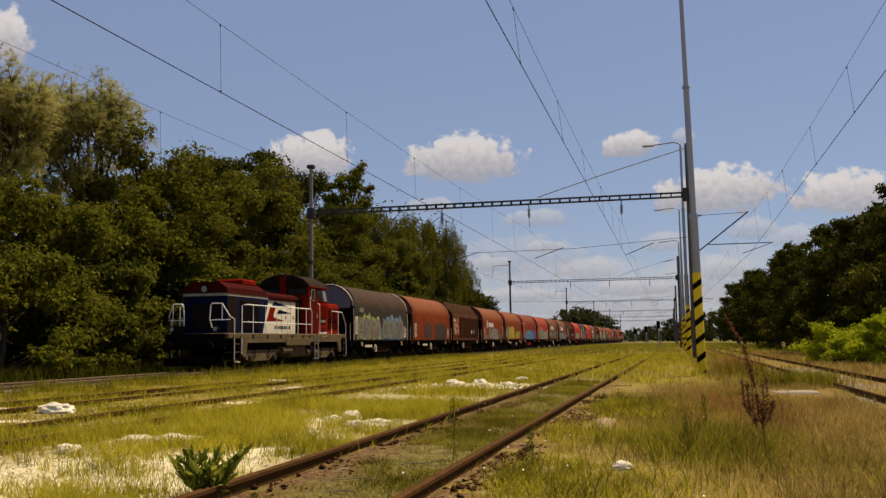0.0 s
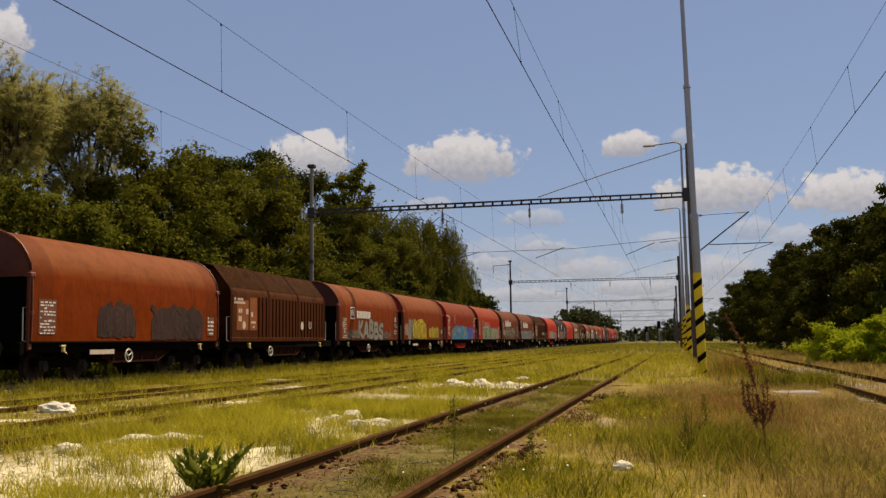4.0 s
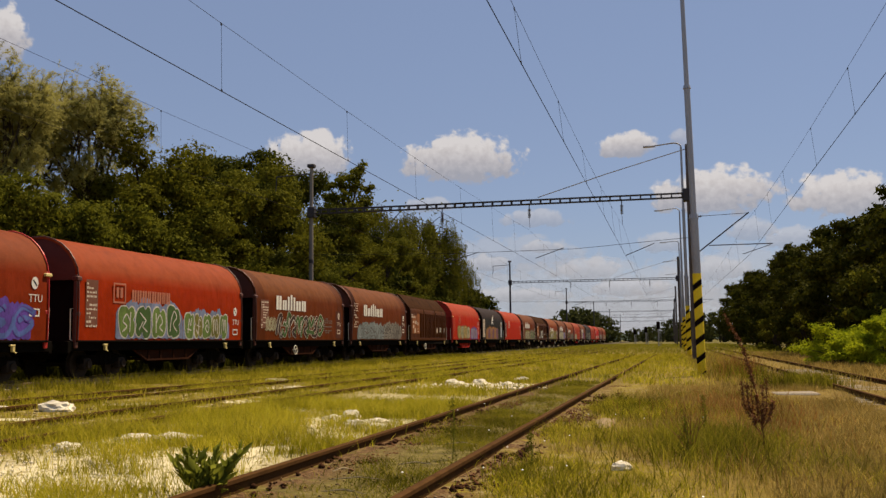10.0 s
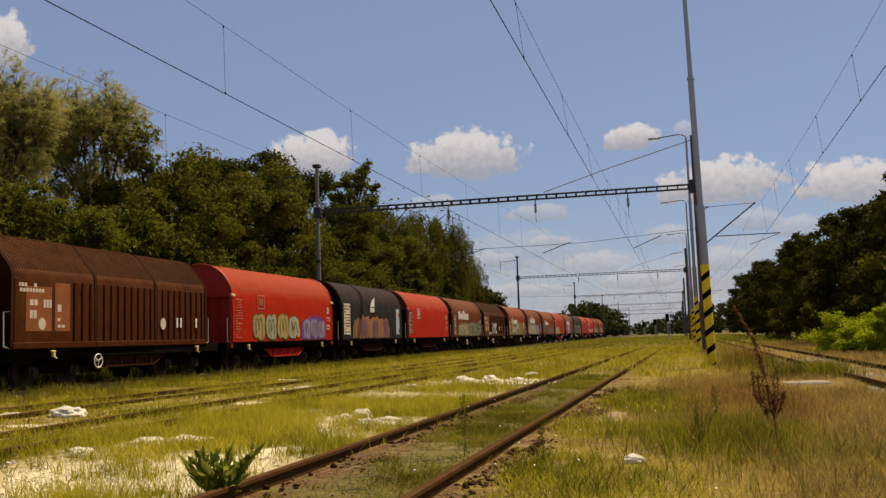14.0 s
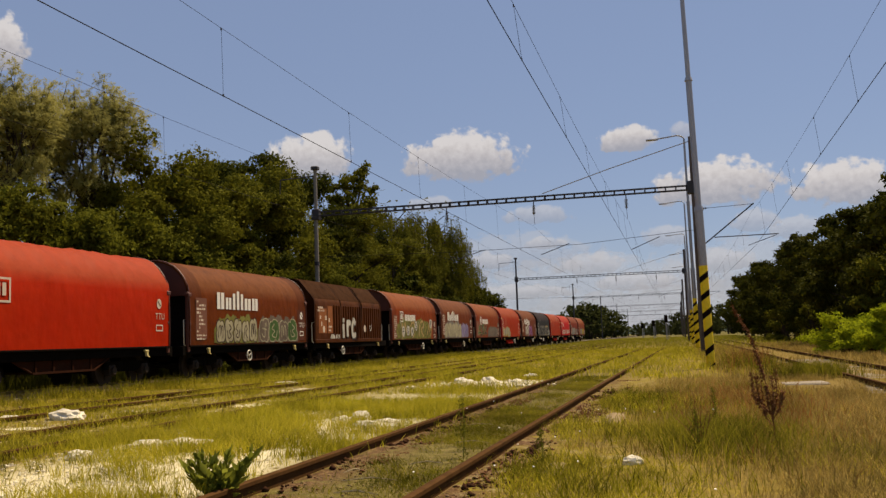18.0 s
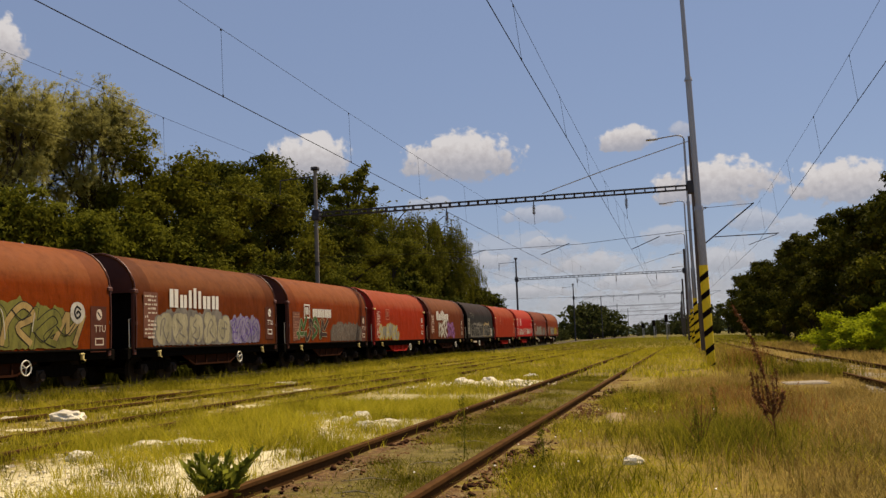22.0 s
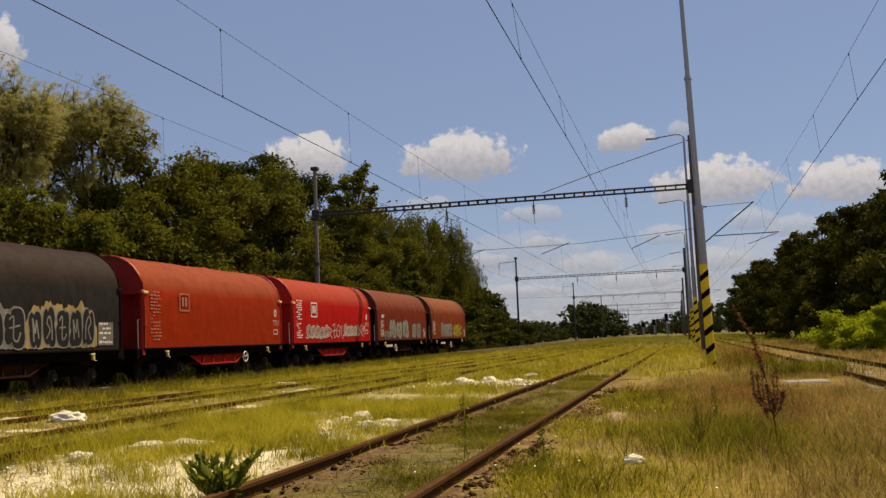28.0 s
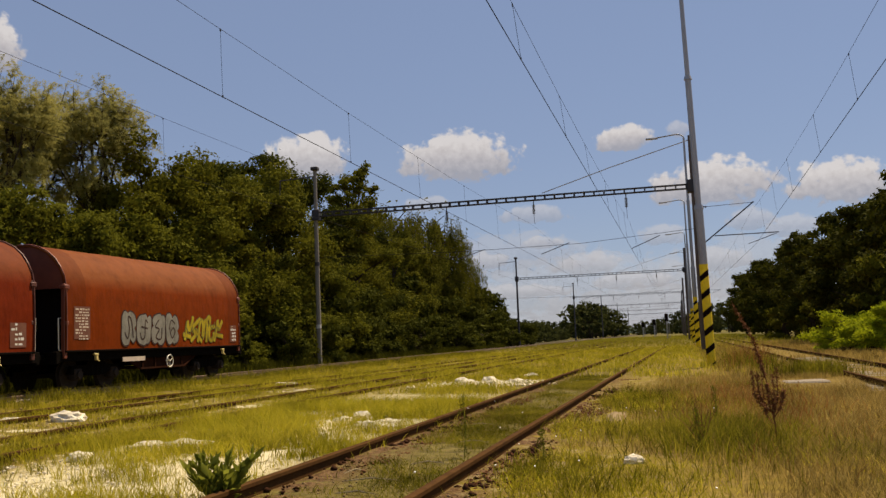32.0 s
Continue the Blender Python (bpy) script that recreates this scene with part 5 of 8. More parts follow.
    for z in (1.5, 2.42):
        part("square_mark", quad_on_side(Shape(), 4.6, z, 4.74, z + 0.26, 1.4485), UNDER, w, smooth=False)
    w = W[13] = build_wagon(13, RED, END_DARK, "bright red covered wagon with a creased tarpaulin", wheel_side=None, ripple=0.024)
    framed_mark(w, -3.15, 2.42, 0.70, PALE)
    data_panel(w, -5.1, 1.45, 0.75, 1.5, PANEL_GRIME, PALE, 15, 9)
    brake_mark(w, 4.7, 2.6, PALE)
    w = W[14] = build_wagon(14, DARKBROWN, END_DARK, "brown covered wagon with white lettering and green graffiti", wheel_side=-0.7)
    rail_word(w, -3.3, 2.53, 0.74)
    graffiti(w, -3.4, 0.1, 1.22, 2.2, 5, "pale", "soot", "olive", 28, "block")
    graffiti(w, 0.3, 4.2, 1.22, 2.25, 4, "haze", "pale", "haze", 29, "block", "green")
    data_panel(w, -4.9, 1.4, 0.8, 1.5, PANEL_BROWN, PALE, 16)
    brake_mark(w, 4.75, 2.4, WHITE)
    w = W[15] = build_ribbed(15, "dark brown ribbed steel covered wagon with white graffiti")
    graffiti(w, -2.0, 0.2, 1.34, 2.35, 3, "white", "silver", None, 30, "bubble", None, None, "irc")
    graffiti(w, -3.6, -2.2, 1.32, 1.55, 6, "white", "white", None, 54)
    w = W[16] = build_wagon(16, BROWN, END_DARK, "rust-brown covered wagon with round white graffiti", wheel_side=1.5)
    emblem_word(w, -3.6, 2.30, 1.12)
    graffiti(w, -4.55, 3.6, 1.22, 2.4, 8, "olive", "black", "olive", 31, "wild", "tan")
    for i, (y, z) in enumerate(((-2.97, 1.69), (-1.95, 1.76), (-0.98, 1.67), (-0.08, 2.05), (3.7, 2.24))):
        rg = random.Random(i)
        part("graffiti_disc", flat(Shape(), blob(y, z, 0.33, 0.33, rg, 18, 0.03), 1.458), SPRAY["white"], w, smooth=False)
        mark = Shape()
        curved, lines = READ["FUMS"[i]] if i < 4 else SIGNS[3]
        for q in lines:
            pts = [Vector((y - 0.16 + a * 0.4, z - 0.18 + b * 0.36)) for a, b in q]
            round_stroke(mark, smooth_line(pts) if curved else corners(pts), 0.07, 1.4600)
        part("graffiti_stroke", mark, SPRAY["black"], w, smooth=False)
    data_panel(w, -5.0, 1.3, 0.75, 1.4, PANEL_BROWN, PALE, 17)
    brake_mark(w, 4.75, 2.2, PALE)
    w = W[17] = build_wagon(17, DARKBROWN, END_DARK, "dark brown covered wagon with white lettering and grey-green graffiti", wheel_side=1.8)
    rail_word(w, -3.3, 2.53, 0.74)
    graffiti(w, -4.2, 1.1, 1.22, 2.42, 5, "pale", "grey", "grey", 32, "block", None)
    graffiti(w, 1.1, 3.5, 1.25, 2.25, 4, "lilac", "violet", "lilac", 33, "wild")
    data_panel(w, -4.9, 1.5, 0.85, 1.5, PANEL_BROWN, PALE, 18)
    brake_mark(w, 4.7, 2.5, WHITE)
    w = W[18] = build_wagon(18, BROWN, END_DARK, "brown covered wagon with white lettering and dark green graffiti", wheel_side=None)
    emblem_word(w, -3.57, 2.32, 1.12)
    graffiti(w, -4.5, -0.9, 1.22, 2.35, 4, "green", "pale", None, 34, "wild", "soot")
    graffiti(w, -0.1, 4.2, 1.22, 2.1, 6, "haze", "grey", "haze", 35, "wild")
    data_panel(w, -4.9, 1.3, 0.8, 1.3, PANEL_BROWN, FADED, 19)
    brake_mark(w, 4.75, 2.3, PALE)
    w = W[19] = build_wagon(19, CRIMSON, END_RED, "red covered wagon with pale yellow bubble graffiti", TRAY_RED, wheel_side=1.7, ripple=0.009)
    framed_mark(w, -3.2, 2.40, 0.68, FADED_RED)
    graffiti(w, -4.45, -0.8, 1.22, 2.15, 6, "pale", "yellow", None, 36, "bubble", "silver")
    data_panel(w, -5.0, 1.4, 0.85, 1.6, PANEL_RED, PALE, 20, 10)
    brake_mark(w, 4.75, 2.45, WHITE)
    w = W[20] = build_wagon(20, DARKBROWN, END_DARK, "dark brown covered wagon with white and violet graffiti", wheel_side=2.2)
    rail_word(w, -3.3, 2.53, 0.74)
    graffiti(w, -2.9, -0.5, 1.22, 2.6, 3, "white", "silver", None, 37, "wild")
    graffiti(w, -0.4, 1.9, 1.22, 2.45, 3, "mauve", "violet", None, 38, "wild")
    data_panel(w, -4.8, 1.6, 0.8, 1.3, PANEL_BROWN, PALE, 21)
    brake_mark(w, 4.6, 2.4, PALE)
    w = W[21] = build_wagon(21, BLACKTARP, END_BLACK_SHADED, "black covered wagon with black and tan graffiti", wheel_side=-1.0, plate=-2.9, ripple=0.012)
    graffiti(w, -3.9, 1.0, 1.25, 2.35, 6, "black", "silver", "grey", 39, "block")
    graffiti(w, 1.1, 4.0, 1.25, 2.4, 5, "black", "silver", "tan", 40, "block")
    stroke_tag = Shape()
    stroke(stroke_tag, [(-4.3, 2.9), (-4.25, 3.25), (-3.7, 3.25), (-3.6, 2.95), (-3.3, 3.25), (-3.0, 2.85), (-2.7, 3.3)], 0.05, 1.447)
    part("graffiti_tag", stroke_tag, SPRAY["silver"], w, smooth=False)
    data_panel(w, -5.1, 1.5, 0.75, 1.3, SPRAY["silver"], UNDER, 22)
    data_panel(w, 4.2, 1.3, 0.75, 0.7, SPRAY["grey"], WHITE, 23, 3)
    w = W[22] = build_wagon(22, CRIMSON, END_RED, "red covered wagon with a creased tarpaulin and pale emblem", TRAY_RED, wheel_side=1.8, ripple=0.020)
    framed_mark(w, -3.15, 2.42, 0.68, FADED_RED)
    data_panel(w, -5.05, 1.5, 0.75, 1.7, None, FADED_RED, 24, 9)
    brake_mark(w, 4.75, 2.5, PALE)
    w = W[23] = build_wagon(23, BRIGHT, END_RED, "glossy bright red covered wagon with white scribbled graffiti", TRAY_RED, wheel_side=None)
    framed_mark(w, -3.25, 2.38, 0.76, WHITE)
    graffiti(w, -3.9, 1.0, 1.3, 2.1, 9, "white", "white", None, 41, "wild")
    graffiti(w, 1.1, 4.3, 1.4, 2.1, 7, "white", "white", None, 42, "wild")
    data_panel(w, -5.05, 1.5, 0.8, 1.8, None, WHITE, 25, 10)
    brake_mark(w, 4.75, 2.5, WHITE)
    w = W[24] = build_wagon(24, MAROON, END_DARK, "maroon covered wagon with grey bubble graffiti", wheel_side=-2.0, plate=-3.6)
    graffiti(w, -3.1, 1.0, 1.22, 2.5, 3, "silver", "smoke", None, 43, "block")
    graffiti(w, -4.0, -2.9, 1.22, 1.75, 2, "grey", "silver", None, 48, "wild")
    graffiti(w, 1.7, 3.9, 1.22, 2.35, 2, "silver", "smoke", None, 44, "block")
    data_panel(w, -4.85, 1.4, 0.75, 1.0, PANEL_BROWN, PALE, 26)
    part("sticker", quad_on_side(Shape(), -4.6, 2.5, -4.1, 2.7, 1.4465, 0.1), SPRAY["white"], w, smooth=False)
    data_panel(w, 4.4, 1.3, 0.62, 0.65, PANEL_BROWN, WHITE, 27, 3)
    w = W[25] = build_wagon(25, BROWN, END_BROWN, "rust-brown covered wagon with silver and yellow graffiti", wheel_side=0.1, plate=-2.5)
    graffiti(w, -2.7, 0.75, 1.25, 2.4, 4, "silver", "soot", None, 45, "block")
    graffiti(w, 1.0, 3.7, 1.3, 2.25, 5, "yellow", "olive", None, 46, "wild")
    data_panel(w, -5.0, 1.5, 0.75, 0.95, PANEL_BROWN, PALE, 28)
    data_panel(w, 4.55, 1.3, 0.5, 0.65, PANEL_BROWN, WHITE, 29, 3)


build_train()

# ---------------------------------------------------------------- locomotive
LOCO_SOOT = plain("loco_sooty_red_paint", (0.044, 0.0045, 0.003), 0.9, 0, 0.35, 1.5, 30, dirt=(0.02, 0.012, 0.010), dirt_amount=0.8)
LOCO_RAIL = plain("loco_white_rail", (0.82, 0.80, 0.74), 0.6, 0, 0.1, 6, 40)
LOCO_RED = plain("loco_red_paint", (0.180, 0.0085, 0.0015), 0.94, 0, 0.25, 1.5, 30, dirt=(0.07, 0.014, 0.008), dirt_amount=0.8)
LOCO_PALE_PANE = plain("pale_glass", (0.22, 0.215, 0.20), 0.35, 0, 0.3, 3, 30)
# darker red: the shade of the recessed cab door, put into its paint
LOCO_DOOR = plain("loco_recess_red_paint", (0.075, 0.006, 0.003), 0.9, 0, 0.3, 2, 30, dirt=(0.03, 0.012, 0.008), dirt_amount=0.8)
LOCO_ROOF = plain("loco_brown_roof", (0.030, 0.020, 0.014), 0.9, 0, 0.3, 2, 30, dirt=(0.02, 0.014, 0.012), dirt_amount=0.8)
LOCO_BAND = plain("loco_dull_band", (0.26, 0.24, 0.20), 0.9, 0, 0.2, 2, 30, dirt=(0.12, 0.09, 0.07), dirt_amount=0.7)
LOCO_BLUE = plain("loco_blue_paint", (0.003, 0.006, 0.027), 0.92, 0, 0.2, 1.5, 30, dirt=(0.012, 0.011, 0.018), dirt_amount=0.6)
LOCO_WHITE = plain("loco_white_paint", (0.52, 0.48, 0.38), 0.85, 0, 0.12, 1.5, 30, dirt=(0.33, 0.28, 0.2), dirt_amount=0.7)
LOCO_GREY = plain("loco_grey_frame", (0.118, 0.085, 0.047), 0.92, 0, 0.3, 2, 30, dirt=(0.04, 0.025, 0.015), dirt_amount=0.9)
LOCO_DARK = plain("loco_dark_roof", (0.014, 0.009, 0.008), 0.92, 0, 0.3, 2, 30)
GLASS_DARK = plain("dark_cab_glass", (0.015, 0.018, 0.02), 0.08, 0, 0.2, 2, 30, bumpy=0.0)
LENS = plain("lamp_glass", (0.28, 0.28, 0.27), 0.15, 0, 0.1, 6, 30, bumpy=0.0)


def hood_block(y0, y1, w, z0, z1):
    """Engine hood with a chamfered top edge."""
    return Shape().along_y([(-w, z0), (w, z0), (w, z1 - 0.16), (w - 0.05, z1 - 0.05), (w - 0.16, z1), (-w + 0.16, z1), (-w + 0.05, z1 - 0.05), (-w, z1 - 0.16)], y0, y1)


def rail_loop(pts, r=0.022):
    return Shape().tube(pts, r, 7)


def build_loco():
    g = thing("diesel_locomotive", "red, white and blue diesel hood locomotive with white handrails", "locomotive", "", pose(TRAIN_X, 40.55, RAIL_TOP))
    part("main_frame", Shape().box((-1.42, -7.15, 1.28), (1.42, 6.5, 1.50), 0.03), LOCO_GREY, g)
    for y0 in (-7.3, 6.38):
        part("buffer_beam", Shape().box((-1.3, y0, 0.85), (1.3, y0 + 0.2, 1.48), 0.03), UNDER, g)
    for sx in (-1, 1):
        part("side_skirt", Shape().along_x([(-5.9, 1.30), (-5.9, 0.55), (-5.6, 0.55), (-5.45, 1.10), (-1.6, 1.12), (-1.4, 0.98), (1.3, 0.98), (1.5, 1.12), (5.2, 1.12), (5.35, 0.6), (5.65, 0.6), (5.65, 1.30)], sx * 1.38 - 0.04, sx * 1.38 + 0.04), LOCO_GREY, g)
        for y0, y1 in ((-5.6, -1.9), (2.2, 5.2)):
            part("bogie_side", Shape().along_x([(y0, 0.72), (y0 + 0.4, 0.40), (y0 + 1.0, 0.34), (y1 - 1.2, 0.34), (y1 - 0.5, 0.62), (y1, 0.72), (y1, 0.80), (y0, 0.80)], sx * 1.2 - 0.06, sx * 1.2 + 0.06), LOCO_GREY, g)
    for y in (-5.0, -3.6, -2.2, -0.9, 0.4, 1.2):
        part("lifting_lug", Shape().box((1.415, y, 1.30), (1.432, y + 0.16, 1.44), 0.005), LOCO_DARK, g)
    part("sill_box", Shape().box((1.36, -1.5, 0.96), (1.44, 1.35, 1.30), 0.02), LOCO_GREY, g)
    part("air_tank", Shape().tube([(1.2, -1.7, 0.75), (1.2, -0.7, 0.75)], 0.19, 14), LOCO_GREY, g)
    part("air_tank", Shape().tube([(1.15, 1.3, 0.62), (1.15, 1.75, 0.62)], 0.20, 14), LOCO_GREY, g)
    part("fuel_tank", Shape().box((-1.25, -0.6, 0.42), (1.25, 1.25, 1.25), 0.08), LOCO_GREY, g)
    for yb in (-3.7, 3.6):
        b = part("bogie", shared("loco_bogie", lambda: Shape().box((-1.0, -1.7, 0.55), (1.0, 1.7, 0.85), 0.04).box((-0.9, -0.4, 0.8), (0.9, 0.4, 1.25)), UNDER), None, g, at=pose(0, yb, 0))
        for dy in (-1.2, 1.2):
            w = part("wheelset", shared("wheelset", wheelset, WHEEL), None, b, at=pose(0, dy, WHEEL_R))
            WHEELSETS.append((w, dy, WHEEL_R))
            for sx in (-1, 1):
                part("axle_box", shared("axle_box", axle_box, WHEEL), None, b, at=pose(sx * 1.18, dy, WHEEL_R, 0, 0, 0 if sx > 0 else 180))
    # engine hood
    part("hood_front", hood_block(-6.4, -3.0, 0.96, 1.5, 3.16), LOCO_BLUE, g, "dark blue front of the hood")
    part("hood_middle", hood_block(-3.0, 0.62, 0.955, 1.5, 3.16), LOCO_WHITE, g, "white middle of the hood")
    sh = Shape()
    sh.add([(0.966, -3.0, 1.55), (0.966, -3.0, 3.0), (0.966, -2.45, 3.0)], [(0, 2, 1)])
    part("blue_wedge", sh, LOCO_BLUE, g, smooth=False)
    part("hood_rear", hood_block(0.62, 1.45, 0.90, 1.5, 3.16), LOCO_DARK, g)
    part("hood_roof", Shape().along_y([(-0.99, 3.12), (0.99, 3.12), (0.95, 3.36), (0.6, 3.60), (-0.6, 3.60), (-0.95, 3.36)], -6.44, -2.75), LOCO_SOOT, g, "sooty red hood roof")
    part("low_roof", Shape().along_y([(-0.99, 3.12), (0.99, 3.12), (0.97, 3.22), (0.7, 3.36), (-0.7, 3.36), (-0.97, 3.22)], -2.75, 1.42), LOCO_SOOT, g, "lower sooty red roof before the cab")
    part("exhaust", Shape().box((-0.3, -1.6, 3.34), (0.3, -0.7, 3.46), 0.03), LOCO_DARK, g)
    part("roof_box", Shape().box((-0.6, -4.3, 3.58), (0.6, -2.9, 3.84), 0.06), LOCO_RED, g, "brighter red roof box")
    part("upper_band", Shape().box((0.958, -6.38, 3.02), (0.972, -2.5, 3.13)).box((-0.97, -6.46, 3.02), (0.97, -6.405, 3.13)), LOCO_BAND, g)
    part("red_band", Shape().box((0.958, -2.45, 3.03), (0.972, 0.6, 3.13)), LOCO_RED, g)
    part("corner_panel", Shape().box((0.958, -6.36, 1.55), (0.968, -5.45, 2.98)), LOCO_DARK, g, "dark corner panel of the hood")
    for y0 in (-5.2, -4.25):
        gr = part("grille", Shape().box((0.962, y0, 1.62), (0.972, y0 + 0.88, 2.92)), BLACK, g)
        for k in range(12):
            part("slat", shared("slat", lambda: Shape().box((0.0, 0.0, 0.0), (0.022, 0.86, 0.035)), LOCO_DARK), None, gr, at=pose(0.972, y0 + 0.01, 1.66 + k * 0.105))
    # emblem on the white side
    sh = Shape()
    sh.add([(0.963, -2.65, 2.05), (0.963, -2.25, 2.68), (0.963, -1.65, 2.68), (0.963, -1.95, 2.25), (0.963, -0.7, 2.10)], [(0, 1, 2, 3), (0, 3, 4)])
    part("red_chevron", sh, LOCO_RED, g, smooth=False)
    sh = Shape()
    sh.add([(0.963, -2.1, 2.76), (0.963, -1.8, 2.97), (0.963, 0.2, 2.70), (0.963, -1.6, 2.40), (0.963, -1.3, 2.60), (0.963, 0.2, 2.46)], [(0, 1, 2), (3, 4, 5)])
    part("blue_arrows", sh, LOCO_BLUE, g, smooth=False)
    sh = Shape()
    for k in range(9):
        sh.add([(0.963, -1.75 + k * 0.2, 1.72), (0.963, -1.62 + k * 0.2, 1.72), (0.963, -1.62 + k * 0.2, 1.86), (0.963, -1.75 + k * 0.2, 1.86)], [(0, 1, 2, 3)])
    part("number_print", sh, LOCO_BLUE, g, smooth=False)["kind"] = "stuff"
    for y in (-1.0, 0.0):
        part("door_gap", Shape().box((0.955, y - 0.012, 1.55), (0.961, y + 0.012, 3.0)), BLACK, g)
    # front end
    hl = part("headlight", Shape().disc((0, -6.47, 3.3), (0, 1, 0), 0.15, 0.1, 18), LOCO_DARK, g)
    part("lens", Shape().disc((0, -6.53, 3.3), (0, 1, 0), 0.12, 0.03, 18), LENS, hl)
    part("front_grille", Shape().box((-0.55, -6.44, 1.7), (0.55, -6.41, 2.7)), LOCO_DARK, g)
    for x in (-0.95, 0.95):
        ml = part("marker_light", Shape().disc((x, -7.3, 1.66), (0, 1, 0), 0.12, 0.14, 14), LOCO_DARK, g)
        part("lens", Shape().disc((x, -7.38, 1.66), (0, 1, 0), 0.085, 0.02, 14), LENS, ml)
        part("buffer", shared("buffer", buffer_part, UNDER), None, g, at=pose(x * 0.92, -7.25, 0.98))
        part("buffer", shared("buffer", buffer_part, UNDER), None, g, at=pose(x * 0.92, 6.5, 0.98, 0, 0, 180))
    part("coupling", Shape().tube([(0, -7.25, 0.98), (0, -7.6, 0.9), (0, -7.55, 0.6)], 0.06, 6), UNDER, g)
    part("plough", Shape().box((-1.3, -7.35, 0.2), (1.3, -7.25, 0.55), 0.02), UNDER, g)
    part("hose", Shape().tube([(-0.9, -6.5, 2.6), (-0.3, -6.6, 2.35), (0.4, -6.6, 2.42), (0.9, -6.5, 2.7)], 0.03, 6), BLACK, g)
    # cab
    part("cab_body", Shape().along_x([(1.45, 1.5), (3.95, 1.5), (3.95, 3.05), (3.64, 3.86), (1.45, 3.86)], -1.32, 1.32), LOCO_RED, g, "red cab with a sloping rear")
    part("cab_roof", Shape().along_y([(-1.37, 3.80), (1.37, 3.80), (1.34, 3.90), (1.08, 4.15), (0.6, 4.36), (0, 4.42), (-0.6, 4.36), (-1.08, 4.15), (-1.34, 3.90)], 1.36, 3.80), LOCO_ROOF, g, "brown rounded cab roof")
    part("roof_front", Shape().along_y([(-1.28, 3.78), (1.28, 3.78), (1.02, 4.10), (0.58, 4.30), (-0.58, 4.30), (-1.02, 4.10)], 1.335, 1.36), LOCO_DARK, g)
    part("rain_strip", Shape().box((1.36, 1.40, 3.78), (1.385, 3.72, 3.83)), LOCO_RED, g)
    part("cab_pillar", Shape().box((-0.16, 1.30, 3.36), (0.16, 1.335, 4.32), 0.01), LOCO_RED, g)
    for x in (-0.70, 0.70):
        fr = part("front_window", Shape().box((x - 0.50, 1.415, 3.40), (x + 0.50, 1.448, 3.77), 0.01), LOCO_DARK, g)
        part("pane", Shape().box((x - 0.45, 1.405, 3.44), (x + 0.45, 1.414, 3.74)), GLASS_DARK, fr)
    dr = part("cab_door", Shape().box((1.315, 1.62, 1.56), (1.335, 2.48, 3.74), 0.006), LOCO_DOOR, g, "cab door in red darkened for its recess")
    part("window_frame", Shape().box((1.333, 1.68, 3.12), (1.346, 2.14, 3.70), 0.006), LOCO_BAND, dr)
    part("window_pane", Shape().box((1.344, 1.73, 3.17), (1.352, 2.09, 3.65)), GLASS_DARK, dr)
    part("door_handle", Shape().tube([(1.335, 2.38, 2.30), (1.38, 2.38, 2.32), (1.38, 2.38, 2.50), (1.335, 2.38, 2.52)], 0.012, 6), LOCO_RAIL, dr)
    fr = part("side_window", Shape().along_x([(2.68, 3.10), (3.86, 3.10), (3.60, 3.76), (2.36, 3.76)], 1.315, 1.335), LOCO_DOOR, g)
    part("pane", Shape().along_x([(2.76, 3.16), (3.32, 3.16), (3.06, 3.70), (2.50, 3.70)], 1.33, 1.342), GLASS_DARK, fr)
    part("pane", Shape().along_x([(3.38, 3.16), (3.80, 3.16), (3.55, 3.70), (3.12, 3.70)], 1.33, 1.342), LOCO_PALE_PANE, fr, "pale pane")
    lv = part("louvre_panel", Shape().box((1.315, 2.78, 2.34), (1.33, 3.86, 3.02)), LOCO_RED, g)
    for k in range(6):
        part("slat", shared("cab_slat", lambda: Shape().along_x([(0.0, 0.0), (1.04, 0.0), (1.04, 0.03), (0.0, 0.05)], 0.0, 0.028), LOCO_RED), None, lv, at=pose(1.328, 2.80, 2.38 + k * 0.105))
    pl = part("number_plate", Shape().box((1.315, 2.88, 2.02), (1.338, 3.66, 2.27), 0.006), LOCO_DARK, g)
    for k in range(6):
        part("plate_bar", shared("plate_bar", lambda: Shape().box((0, 0, 0), (0.006, 0.075, 0.13)), LOCO_BAND), None, pl, at=pose(1.338, 2.95 + k * 0.112, 2.08))
    part("hatch", Shape().box((1.315, 3.10, 1.62), (1.34, 3.52, 1.86), 0.01), LOCO_DOOR, g)
    ins = Shape()
    for k in range(11):
        ins.box((1.318, 2.72 + k * 0.105, 1.53), (1.326, 2.80 + k * 0.105, 1.60))
    part("inscription_bars", ins, LOCO_RAIL, g)["kind"] = "stuff"
    sill = Shape()
    for k in range(8):
        sill.box((1.418, 2.98 + k * 0.085, 1.36), (1.424, 3.04 + k * 0.085, 1.42))
    part("sill_print", sill, LOCO_BAND, g)["kind"] = "stuff"
    ld = part("ladder", Shape().box((1.40, 1.92, 0.28), (1.44, 1.96, 1.48)).box((1.40, 2.38, 0.28), (1.44, 2.42, 1.48)), LOCO_BAND, g, "pale steel ladder below the cab door")
    for z in (0.30, 0.66, 1.02):
        part("rung", shared("rung", lambda: Shape().box((0, 0, 0), (0.16, 0.44, 0.03)), LOCO_BAND), None, ld, at=pose(1.28, 1.95, z))
    part("cab_step_box", Shape().box((1.0, 1.5, 0.55), (1.36, 2.1, 1.28), 0.02), LOCO_DARK, g)
    part("short_hood", hood_block(3.95, 5.85, 1.2, 1.5, 3.10), LOCO_RED, g, "red short hood behind the cab")
